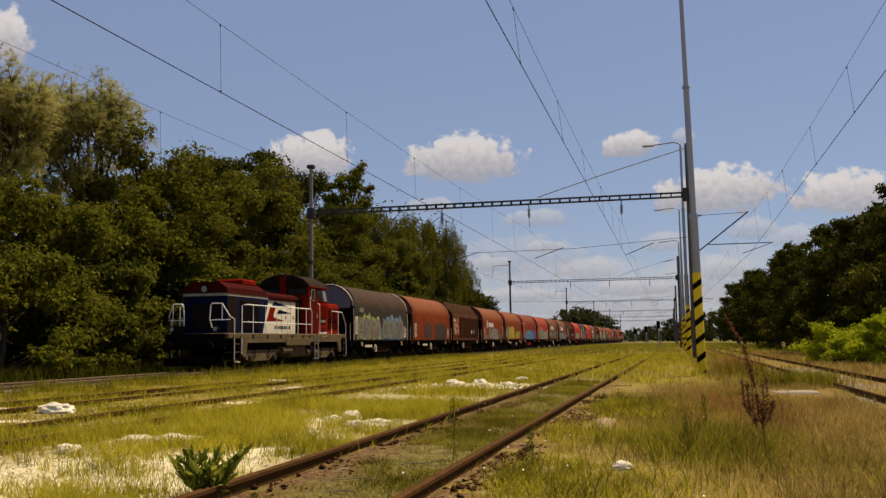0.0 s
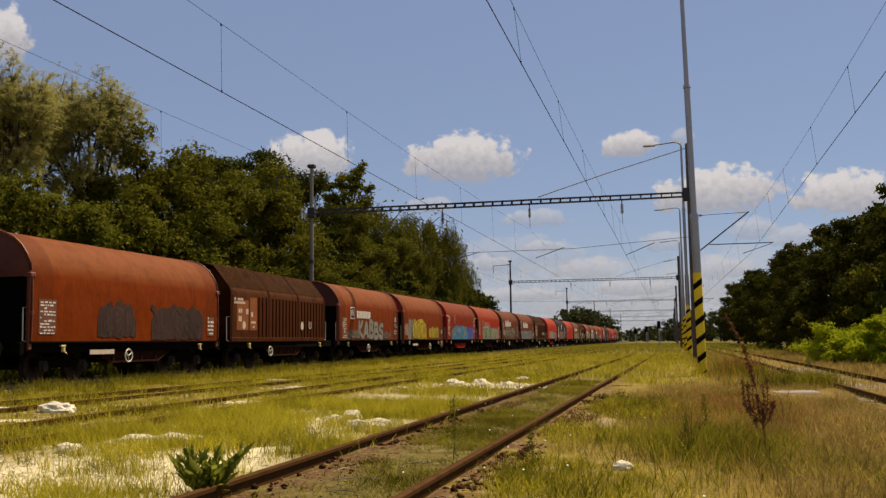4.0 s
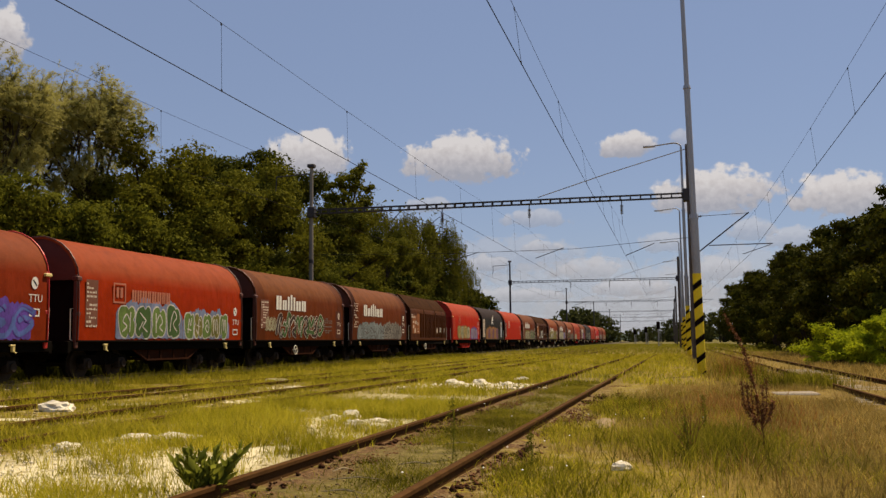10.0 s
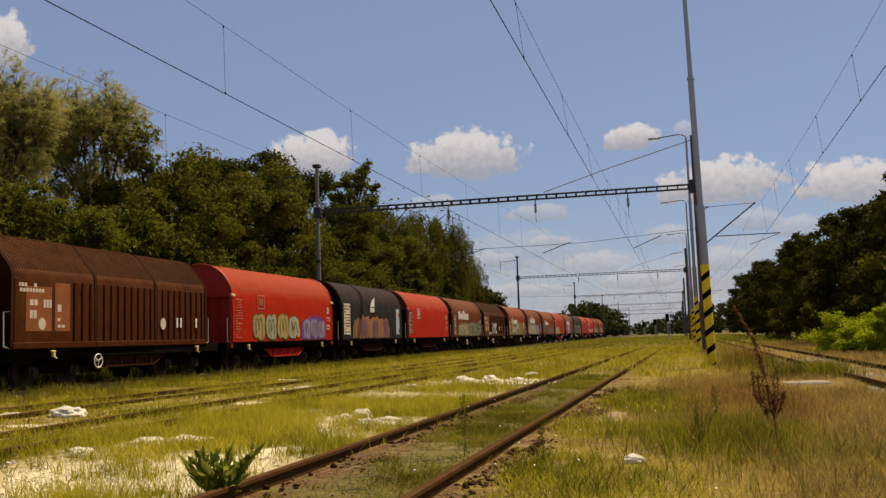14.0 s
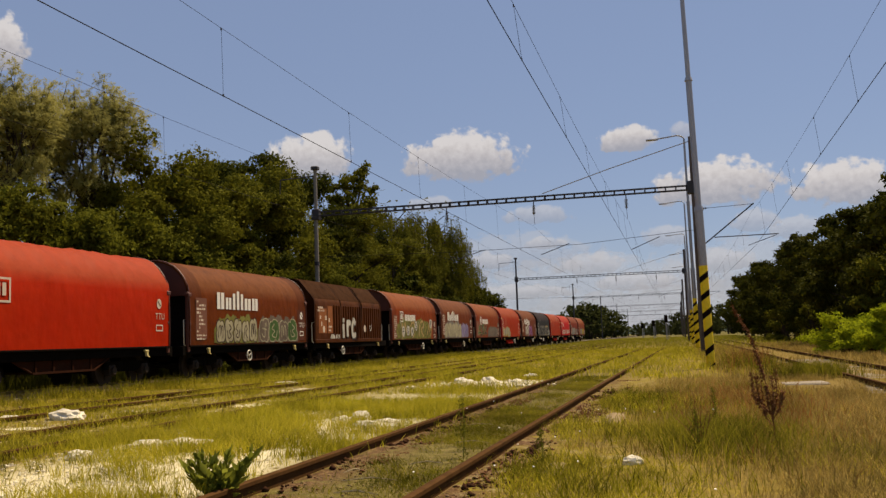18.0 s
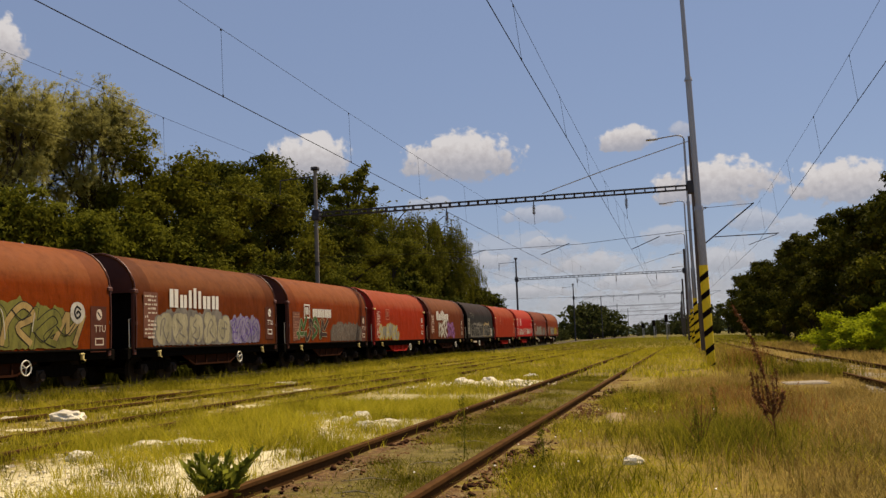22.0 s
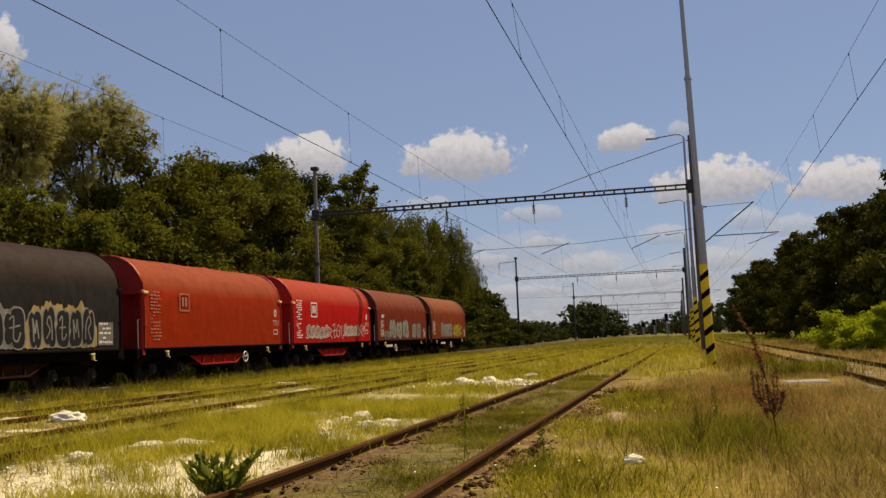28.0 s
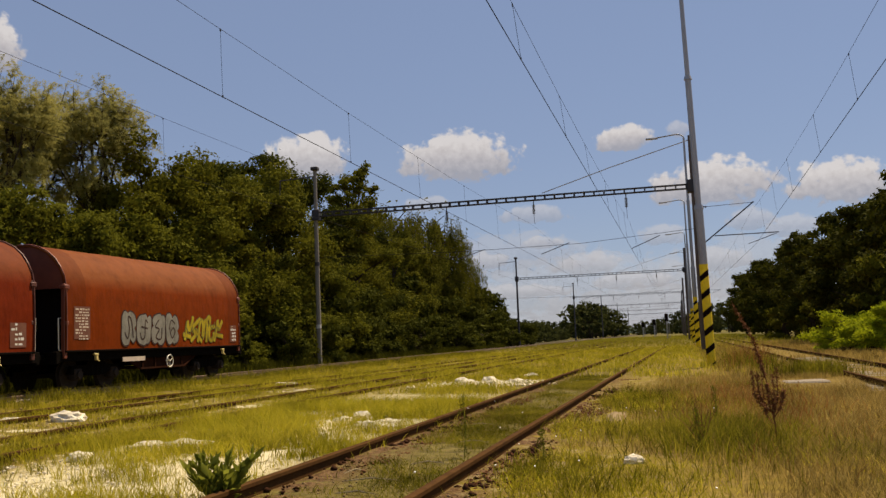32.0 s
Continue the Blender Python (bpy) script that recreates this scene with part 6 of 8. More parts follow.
    for y0 in (4.25, 5.0):
        gr = part("short_grille", Shape().box((1.198, y0, 1.75), (1.21, y0 + 0.64, 2.86)), LOCO_DOOR, g)
        for k in range(10):
            part("slat", shared("slat_red", lambda: Shape().box((0.0, 0.0, 0.0), (0.02, 0.60, 0.04)), LOCO_DOOR), None, gr, at=pose(1.208, y0 + 0.02, 1.80 + k * 0.105))
    # handrails and steps on both sides
    for sx in (-1, 1):
        x = sx * 1.4
        part("handrail", rail_loop([(x, -5.95, 0.65), (x, -5.95, 2.62), (x, -5.6, 2.68), (x, 1.5, 2.70), (x, 1.62, 2.6), (x, 1.62, 1.5)]), LOCO_RAIL, g, "white side handrail")
        part("handrail", rail_loop([(x, -5.95, 1.96), (x, 1.62, 1.96)], 0.014), LOCO_RAIL, g)
        for y in (-4.9, -3.7, -2.5, -1.3, -0.1, 0.9):
            part("rail_post", rail_loop([(x, y, 1.5), (x, y, 2.69)], 0.015), LOCO_RAIL, g)
        part("front_rail", rail_loop([(sx * 0.62, -7.0, 1.72), (sx * 0.56, -7.08, 2.05), (sx * 0.60, -7.08, 2.62), (sx * 0.66, -7.08, 2.68), (sx * 1.08, -7.05, 2.68), (sx * 1.36, -6.9, 2.15), (x, -6.6, 2.05), (x, -6.6, 0.35), (x, -6.1, 0.33)]), LOCO_RAIL, g, "white front handrail")
        part("front_rail", rail_loop([(sx * 0.56, -7.08, 2.02), (sx * 1.36, -6.9, 2.04)], 0.016), LOCO_RAIL, g)
        part("front_rail", rail_loop([(sx * 1.08, -7.05, 2.68), (sx * 1.08, -7.05, 2.0)], 0.016), LOCO_RAIL, g)
        part("rear_rail", rail_loop([(x, 4.3, 1.5), (x, 4.3, 2.68), (x, 5.9, 2.66), (x, 6.45, 2.0), (x, 6.5, 0.35), (x, 6.2, 0.35)]), LOCO_RAIL, g)
        part("rear_rail", rail_loop([(x, 5.3, 1.5), (x, 5.3, 2.66)], 0.016), LOCO_RAIL, g)
        part("cab_rail", rail_loop([(x, 2.66, 1.55), (x, 2.66, 2.95), (x * 0.95, 2.62, 3.02)], 0.018), LOCO_RAIL, g)
        part("cab_rail", rail_loop([(x * 0.96, 1.55, 2.7), (x * 0.96, 1.55, 3.3)], 0.018), LOCO_RAIL, g)
        for y in (-6.65, 6.05):
            st = part("steps", Shape().box((x - 0.03, y - 0.1, 0.35), (x + 0.03, y - 0.04, 1.4)).box((x - 0.03, y + 0.48, 0.35), (x + 0.03, y + 0.54, 1.4)), LOCO_DARK, g)
            for z in (0.38, 0.72, 1.05):
                part("tread", Shape().box((x - sx * 0.25 - 0.13, y - 0.08, z), (x - sx * 0.25 + 0.27, y + 0.5, z + 0.03)), LOCO_GREY, st)
    part("headboard", Shape().box((-1.1, -7.17, 1.5), (-0.5, -7.12, 1.8)), LOCO_DARK, g)
    cl = part("cab_lamp", Shape().box((-0.1, 1.28, 4.36), (0.1, 1.42, 4.52), 0.03), LOCO_DARK, g)
    part("lens", Shape().disc((0, 1.27, 4.44), (0, 1, 0), 0.06, 0.02, 12), LENS, cl)
    for z in (3.0, 3.12):
        part("hood_pipe", Shape().tube([(0.99, -2.4, z), (0.99, 1.3, z)], 0.02, 6), LOCO_DARK, g)
    for y in (-1.95, -0.55, 0.35):
        part("door_latch", Shape().box((0.958, y - 0.03, 2.2), (0.985, y + 0.03, 2.34), 0.008), LOCO_GREY, g)
    part("whistle", Shape().tube([(0.7, 2.0, 4.25), (0.7, 2.0, 4.5), (0.7, 1.7, 4.52)], 0.03, 6), LOCO_DARK, g)
    part("wiper", Shape().tube([(0.6, 1.40, 3.66), (0.85, 1.40, 3.95)], 0.012, 5), BLACK, g)
    for y in (-4.6, -3.2, 3.0, 4.3):
        part("sand_pipe", Shape().tube([(1.34, y, 1.1), (1.30, y + 0.1, 0.5), (1.05, y + 0.15, 0.18)], 0.025, 6), UNDER, g)
    for k, y in enumerate((0.78, 1.0, 1.22)):
        part("pipe", Shape().tube([(0.93, y, 1.55), (0.93, y, 3.0)], 0.045, 8), LOCO_GREY if k == 1 else LOCO_DARK, g)
    return g


LOCO = build_loco()

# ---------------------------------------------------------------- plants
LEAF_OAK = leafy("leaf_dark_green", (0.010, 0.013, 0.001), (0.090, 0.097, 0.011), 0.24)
LEAF_WILLOW = leafy("leaf_grey_green", (0.15, 0.140, 0.034), (0.44, 0.405, 0.125), 0.52)
LEAF_OLIVE = leafy("leaf_olive", (0.028, 0.031, 0.003), (0.192, 0.184, 0.016), 0.30)
LEAF_BRIGHT = leafy("leaf_bright_green", (0.17, 0.215, 0.008), (0.40, 0.43, 0.02), 0.45)
LEAF_DEEP = leafy("leaf_deep_green", (0.007, 0.009, 0.001), (0.082, 0.083, 0.008), 0.26)
# lighter green for far leaves: haze of the distance mixed into it
LEAF_FAR_HAZE = leafy("leaf_far_hazy_green", (0.022, 0.028, 0.008), (0.075, 0.082, 0.022), 0.35)
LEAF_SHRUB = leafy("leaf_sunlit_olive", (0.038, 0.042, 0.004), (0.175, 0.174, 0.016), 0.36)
LEAF_BIRCH = leafy("leaf_birch_green", (0.022, 0.024, 0.002), (0.165, 0.16, 0.014), 0.30)
LEAF_ROUND = leafy("leaf_broad_green", (0.11, 0.13, 0.014), (0.28, 0.29, 0.04), 0.5)


def leaf_quads(centres, outward, length, width, rng, hang=0.0):
    """Diamond leaves at the centres; outward: the way in which each leaf tends to face."""
    n = len(centres)
    if outward is None:
        face = rng.normal(size=(n, 3))
    else:
        face = outward / (np.linalg.norm(outward, axis=1)[:, None] + 1e-9) + rng.normal(size=(n, 3)) * 0.45 + np.array([0, 0, 0.25])
    face /= np.linalg.norm(face, axis=1)[:, None] + 1e-9
    q = rng.normal(size=(n, 3)) - np.array([0, 0, hang * 1.5])
    d = q - face * np.sum(q * face, axis=1)[:, None]
    d /= np.linalg.norm(d, axis=1)[:, None] + 1e-9
    p = np.cross(d, face)
    L = (length * rng.uniform(0.6, 1.3, n))[:, None]
    Wd = (width * rng.uniform(0.7, 1.3, n))[:, None]
    v = np.stack([centres - d * L * 0.4 + p * Wd / 2, centres - d * L * 0.4 - p * Wd / 2, centres + d * L * 0.6], 1).reshape(-1, 3)
    f = np.arange(3 * n).reshape(n, 3)
    return v, f


def long_leaves(root, tips, width, rng):
    """Pointed leaves from a common stem: each a folded blade of four faces."""
    n = len(tips)
    d = tips - root
    side = np.cross(d, rng.normal(size=(n, 3)))
    side *= width * rng.uniform(0.7, 1.2, (n, 1)) / (np.linalg.norm(side, axis=1)[:, None] + 1e-9)
    up = np.cross(side, d)
    up *= 0.012 / (np.linalg.norm(up, axis=1)[:, None] + 1e-9)
    m = root + d * 0.55
    v = np.stack([root + np.zeros_like(tips), m + side, m - up, m - side, tips], 1).reshape(-1, 3)
    o = np.arange(n)[:, None] * 5
    f = np.concatenate([o + np.array(q) for q in ((0, 1, 2), (0, 2, 3), (1, 4, 2), (2, 4, 3))])
    return v, f


def make_tree(name, label, seed, height, spread, leaf, count, length, width, low=0.12, lobes=26, hang=0.0, stems=1, loose=0.24):
    """Trunk with forking limbs, and a crown of leaf clumps round the limb ends, uneven and with gaps."""
    rng = np.random.default_rng(seed)
    g = thing(name, label, "tree" if height > 5 else "shrub")
    wood = Shape()
    tips = []
    for s in range(stems):
        off = np.array([rng.normal() * 0.25, rng.normal() * 0.25, 0]) * (stems > 1)
        lean = rng.normal(size=2) * 0.06
        top = np.array([lean[0] * height, lean[1] * height, height * 0.78])
        pts = [off, off + top * 0.33 + rng.normal(size=3) * 0.12, off + top * 0.66 + rng.normal(size=3) * 0.2, off + top]
        r = height * 0.016 + 0.03
        wood.tube([tuple(p) for p in pts], [r * 1.25, r, r * 0.6, 0.03], 8)
        for k in range(max(5, lobes // stems)):
            u = low + (1 - low) * ((k + rng.uniform(0, 1)) / max(5, lobes // stems))
            base = off + top * max(0.08, u - 0.16)
            a = k * 2.4 + rng.uniform(-0.6, 0.6)
            wide = spread * (0.45 + 0.75 * math.sin(math.pi * min(1, 0.18 + u * 0.80)) ** 0.8) * rng.uniform(0.55, 1.12)
            tip = off + np.array([math.cos(a) * wide, math.sin(a) * wide, height * (u * 0.95 + rng.uniform(-0.03, 0.05))])
            mid = (base + tip) / 2 + np.array([0, 0, height * 0.03])
            wood.tube([tuple(base), tuple(mid), tuple(tip)], [r * 0.42, r * 0.26, 0.012], 5)
            tips.append((tip, u))
            tips.append(((mid + tip) / 2, u))
    part("trunk", wood, BARK, g, "forked brown trunk and limbs")
    pts, outs, inner = [], [], []
    per = int(count * 0.72) // len(tips)
    fill = int(count * 0.28) // len(tips)
    for tip, u in tips:
        rad = spread * loose * rng.uniform(0.7, 1.35)
        sub = 4
        for _ in range(sub):
            o = rng.normal(size=3)
            o /= np.linalg.norm(o)
            c = tip + o * rad * rng.uniform(0.3, 0.95) * np.array([1, 1, 0.75])
            m = max(3, int(per / sub * rng.uniform(0.5, 1.5)))
            cl = rng.normal(size=(m, 3))
            cl /= np.linalg.norm(cl, axis=1)[:, None]
            cl[:, 2] = np.where(cl[:, 2] < -0.1, -cl[:, 2] * rng.choice((1, -0.4), m), cl[:, 2])
            knob = 1 + 0.22 * np.sin(cl[:, 0] * 5 + u * 40) * np.sin(cl[:, 1] * 5 + u * 23) + 0.15 * np.sin(cl[:, 2] * 8 + u * 31)
            r_ = rad * 0.62 * (knob * np.where(rng.uniform(0, 1, m) < 0.10, rng.uniform(0.9, 1.4, m), rng.uniform(0.65, 1.0, m) ** 0.6))[:, None]
            p_ = c + cl * r_ * np.array([1, 1, 0.75])
            if hang:
                p_[:, 2] -= np.abs(rng.normal(size=m)) * rad * hang
            pts.append(p_)
            outs.append(cl * 1.2 + o * 0.5)
            inner.append(c + rng.normal(size=(fill // sub, 3)) * rad * np.array([0.24, 0.24, 0.17]))
    c, o = np.concatenate(pts), np.concatenate(outs)
    ok = c[:, 2] > 0.05
    v, f = leaf_quads(c[ok], o[ok], length, width, rng, hang)
    # broader leaves fill the heart of each clump
    heart = np.concatenate(inner)
    v2, f2 = leaf_quads(heart[heart[:, 2] > 0.1], None, length * 1.9, width * 2.1, rng)
    part("crown", array_mesh("crown", np.concatenate([v, v2]), np.concatenate([f, f2 + len(v)]), leaf), None, g)
    return g


def make_willow(seed, height, spread):
    """Willow: a dark leaning trunk that forks into rising limbs, and a feathery dome of fine sprays at their ends."""
    rng = np.random.default_rng(seed)
    g = thing("willow_tree", "tall airy grey-green willow with a dark forked trunk", "tree")
    fork = np.array([0.25, 0.1, height * 0.585])
    wood = Shape().tube([(0, 0, 0), (-0.1, 0.05, height * 0.25), (0.12, 0.0, height * 0.46), tuple(fork)], [0.36, 0.28, 0.24, 0.19], 9)
    pts, outs = [], []
    heart = np.array([0, 0, height * 0.73])
    for k in range(9):
        a = k * 2.4 + rng.uniform(-0.3, 0.3)
        lift = (0.95, 0.55, 0.30, 0.75, 0.12, 0.42, 0.85, 0.05, 0.62)[k]
        flat_ = math.sqrt(max(0.05, 1 - lift * lift))
        end = heart + np.array([math.cos(a) * flat_ * spread * 0.62, math.sin(a) * flat_ * spread * 0.62, lift * height * 0.16])
        base = fork - np.array([0, 0, rng.uniform(0, 1.6)])
        mid = base + (end - base) * rng.uniform(0.35, 0.6) + np.array([math.cos(a), math.sin(a), 0]) * rng.uniform(0.1, 0.5) + rng.normal(size=3) * 0.12
        thick = (0.15, 0.07, 0.09, 0.11, 0.06, 0.06, 0.10, 0.07, 0.06)[k]
        wood.tube([tuple(base), tuple(base + (mid - base) * 0.5 + rng.normal(size=3) * 0.10), tuple(mid), tuple(end)], [thick, thick * 0.85, thick * 0.7, 0.04], 6)
        for q in range(8):
            d = rng.normal(size=3) * 0.75 + (end - heart) / np.linalg.norm(end - heart) + np.array([0, 0, 0.1])
            d /= np.linalg.norm(d)
            start = mid + (end - mid) * rng.uniform(0.3, 1.0)
            far = heart + d * np.array([spread, spread, height * 0.25]) * rng.uniform(0.72, 1.0)
            bow = (start + far) / 2 + np.array([0, 0, 0.18])
            wood.tube([tuple(start), tuple(bow), tuple(far)], [0.045, 0.026, 0.008], 4)
            out = far - heart
            out /= np.linalg.norm(out)
            for w in range(40):
                root = start + (far - start) * rng.uniform(0.30, 1.0) + rng.normal(size=3) * 0.24
                way = out * 0.8 + rng.normal(size=3) * 0.55 + np.array([0, 0, 0.1])
                way /= np.linalg.norm(way)
                m = 24
                u = rng.uniform(0.0, 1.0, m)
                long = rng.uniform(0.30, 0.62)
                pts.append(root + way[None] * (u * long)[:, None] - np.array([0, 0, 0.30])[None] * (u * u * long)[:, None] + rng.normal(size=(m, 3)) * 0.045)
                outs.append(np.repeat(way[None], m, 0) + np.array([0, 0, 0.5]))
    part("trunk", wood, BARK, g, "dark leaning trunk forked into rising limbs")
    v, f = leaf_quads(np.concatenate(pts), np.concatenate(outs), 0.14, 0.036, rng, 0.1)
    part("crown", array_mesh("crown", v, f, LEAF_WILLOW), None, g, "fine grey-green sprays of narrow leaves")
    return g


def place(src, spots, seed):
    rng = random.Random(seed)
    for i, (x, y, k) in enumerate(spots):
        m = pose(x, y, -0.05, 0, 0, rng.uniform(0, 360)) @ Matrix.Diagonal((k * rng.uniform(0.93, 1.08), k * rng.uniform(0.93, 1.08), k, 1))
        if i == 0:
            src.matrix_basis = m
        else:
            copy_thing(src, m)


def hanging_birch(seed, height, spread):
    """Weeping birch: pale stem, arching limbs, and strings of leaves that hang from them."""
    rng = np.random.default_rng(seed)
    g = thing("weeping_birch", "dark weeping birch with long hanging twigs", "tree")
    wood = Shape().tube([(0, 0, 0), (0.1, 0.05, height * 0.4), (-0.1, 0.1, height * 0.75), (0, 0, height * 0.97)], [0.22, 0.17, 0.10, 0.02], 8)
    pts = []
    for k in range(66):
        u = 0.18 + 0.82 * ((k + rng.uniform(0, 1)) / 66) ** 0.8
        a = k * 2.4 + rng.uniform(-0.5, 0.5)
        wide = spread * (0.25 + 0.85 * math.sin(math.pi * min(1, 1.13 - u)) ** 0.7) * rng.uniform(0.6, 1.1)
        base = np.array([0, 0, height * max(0.15, u - 0.10)])
        crest = np.array([math.cos(a) * wide * 0.55, math.sin(a) * wide * 0.55, height * u])
        tip = np.array([math.cos(a) * wide, math.sin(a) * wide, height * (u - 0.05)])
        wood.tube([tuple(base), tuple(crest), tuple(tip)], [0.06, 0.035, 0.01], 5)
        for q in range(26):
            w = rng.uniform(0.2, 1.08)
            top = crest + (tip - crest) * w + rng.normal(size=3) * 0.28
            length = rng.uniform(0.5, 2.3) * (0.6 + 0.5 * w)
            n = int(22 * length)
            v = rng.uniform(0, 1, n)
            line = top + np.column_stack([rng.normal() * 0.12 * v, rng.normal() * 0.12 * v, -length * v])
            pts.append(line + rng.normal(size=(n, 3)) * 0.06)
    part("trunk", wood, BARK, g, "slim trunk with arching limbs")
    c = np.concatenate(pts)
    c = c[c[:, 2] > 0.3]
    out = c * np.array([1, 1, 0.1])
    # broad inner leaves make the body dense
    heart = rng.normal(size=(2600, 3)) * np.array([spread * 0.30, spread * 0.30, height * 0.20]) + np.array([0, 0, height * 0.48])
    c, out = np.concatenate([c, heart]), np.concatenate([out, heart * np.array([1, 1, 0.1])])
    size = np.where(np.arange(len(c)) < len(c) - 2600, 1.0, 2.4)
    v, f = leaf_quads(c, out, 0.19 * size, 0.085 * size, rng, 0.8)
    part("crown", array_mesh("crown", v, f, LEAF_BIRCH), None, g)
    return g


def build_woods():
    rng = random.Random(4)
    willow = make_willow(1, 15.0, 3.1)
    place(willow, [(-27.6, 38.8, 1.0), (-28.6, 33.9, 0.97), (-30.2, 37.3, 0.88)], 1)
    oak = make_tree("broadleaf_tree", "dense dark green broadleaf tree in the wood", 2, 13.0, 3.6, LEAF_OAK, 44000, 0.14, 0.09, 0.15, 20, 0, 1, 0.34)
    place(oak, [(-27.0, 50.5, 0.98), (-28.5, 58, 1.18), (-27.5, 64.5, 1.19), (-29.5, 80, 0.98), (-28.5, 87, 1.0)], 2)
    back = make_tree("broadleaf_tree", "dark tree in the depth of the wood", 22, 12.0, 3.9, LEAF_OAK, 7500, 0.31, 0.20, 0.06, 20, 0, 1, 0.34)
    place(back, [(-29.5, 52.5, 0.80), (-29.5, 46.5, 0.72), (-33, 44, 0.80), (-32, 49, 0.92), (-33, 56, 1.0), (-33, 64, 1.0), (-33, 73, 0.95), (-33, 84, 0.95), (-31, 96, 1.0), (-31, 20, 1.0), (-26.5, 117, 0.84), (-25, 124, 0.72), (-26.5, 134, 0.66), (-26, 146, 0.48)], 22)
    olive = make_tree("broadleaf_tree", "olive-green broadleaf tree in the wood", 3, 11.0, 3.3, LEAF_OLIVE, 42000, 0.135, 0.085, 0.10, 20, 0, 1, 0.35)
    place(olive, [(-25.8, 46.3, 1.06), (-25.8, 54.5, 1.13), (-25.8, 69, 1.02), (-26, 82, 0.98), (-26.0, 42.4, 1.05), (-26.6, 36.5, 0.56), (-27.4, 40.9, 0.86)], 3)
    birch = hanging_birch(5, 14.6, 4.2)
    place(birch, [(-26.3, 97.8, 1.04), (-28, 90.0, 0.98), (-27, 105, 0.97), (-26.5, 112, 0.76)], 5)
    aspen = make_tree("aspen_tree", "slim airy tree rising above the wood", 15, 15.6, 2.2, LEAF_OLIVE, 15000, 0.19, 0.12, 0.45, 30, 0, 1, 0.30)
    place(aspen, [(-27.0, 75.5, 1.08)], 15)
    shrub = make_tree("shrub", "dense green shrub at the edge of the wood", 6, 5.0, 2.3, LEAF_SHRUB, 6200, 0.18, 0.11, 0.05, 20, 0, 3, 0.33)
    spots = []
    y = 12.0
    while y < 140:
        spots.append((-23.6 + rng.uniform(-0.5, 0.4), y, rng.uniform(0.75, 1.25) * (1.0 if y < 100 else 0.8)))
        y += rng.uniform(2.6, 4.2) * (1 if y < 70 else 1.5)
    place(shrub, [p for p in spots if p[1] < 57], 6)
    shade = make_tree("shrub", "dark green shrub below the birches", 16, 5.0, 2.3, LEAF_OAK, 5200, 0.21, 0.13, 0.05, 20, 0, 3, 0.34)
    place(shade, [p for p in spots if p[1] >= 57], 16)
    thicket = make_tree("shrub", "tall dense olive-green thicket below the willows", 17, 7.6, 2.7, LEAF_SHRUB, 24000, 0.135, 0.085, 0.04, 24, 0, 3, 0.38)
    place(thicket, [(-25.0, 28.0, 1.0), (-25.6, 31.3, 1.0), (-25.2, 34.6, 1.02), (-25.6, 38.0, 1.0), (-25.0, 41.4, 1.08), (-24.8, 46.5, 0.95), (-24.5, 51.0, 0.85), (-24.6, 59.0, 1.0)], 17)
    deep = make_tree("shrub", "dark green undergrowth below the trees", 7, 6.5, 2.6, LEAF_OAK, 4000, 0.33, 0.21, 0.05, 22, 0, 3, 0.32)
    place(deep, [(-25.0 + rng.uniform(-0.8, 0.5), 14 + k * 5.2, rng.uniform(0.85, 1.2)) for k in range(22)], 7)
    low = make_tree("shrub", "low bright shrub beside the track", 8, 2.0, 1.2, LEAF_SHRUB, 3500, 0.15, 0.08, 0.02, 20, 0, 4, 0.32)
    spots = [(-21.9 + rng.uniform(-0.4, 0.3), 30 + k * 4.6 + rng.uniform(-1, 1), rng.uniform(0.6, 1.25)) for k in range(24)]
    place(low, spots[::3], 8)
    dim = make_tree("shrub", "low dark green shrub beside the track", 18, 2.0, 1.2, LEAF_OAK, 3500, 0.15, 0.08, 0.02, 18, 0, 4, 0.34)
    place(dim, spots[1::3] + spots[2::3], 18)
    # right-hand wood
    dark = make_tree("broadleaf_tree", "dark broadleaf tree at the far side of the yard", 9, 9.0, 3.2, LEAF_DEEP, 14500, 0.22, 0.14, 0.05, 24, 0, 2, 0.34)
    place(dark, [(12.8, 46, 1.0), (13.5, 54, 1.10), (11.8, 62, 1.0), (13.0, 71, 1.12), (12.0, 81, 1.02), (13.0, 92, 1.1), (12.0, 104, 1.08), (12.5, 118, 1.12), (12.0, 134, 1.1), (13, 150, 1.15), (12.5, 170, 1.15), (13, 192, 1.1), (16, 43, 0.96), (18, 52, 0.98), (18, 66, 1.1), (18, 85, 1.1)], 9)
    bright = make_tree("shrub", "sunlit bright green shrub at the far side of the yard", 10, 2.4, 1.5, LEAF_BRIGHT, 6500, 0.17, 0.06, 0.02, 24, 0.1, 4, 0.32)
    place(bright, [(7.1, 43.5, 0.74), (7.9, 42.0, 0.96), (9.0, 40.8, 1.15), (10.0, 39.8, 1.2), (8.7, 45.5, 1.12), (10.2, 43.5, 1.3), (8.5, 57.0, 0.6)], 10)
    mid = make_tree("shrub", "green shrub in front of the dark trees", 12, 4.6, 1.7, LEAF_OLIVE, 7000, 0.18, 0.09, 0.05, 26, 0, 3, 0.30)
    place(mid, [(10.9, 47.0, 1.2), (11.9, 44.5, 0.9), (10.0, 75, 0.6), (10.2, 95, 0.7), (10.5, 120, 0.75)], 12)
    far = make_tree("broadleaf_tree", "distant dark green tree beyond the tracks", 13, 10.0, 4.5, LEAF_FAR_HAZE, 1700, 0.8, 0.52, 0.05, 34, 0, 2, 0.28)
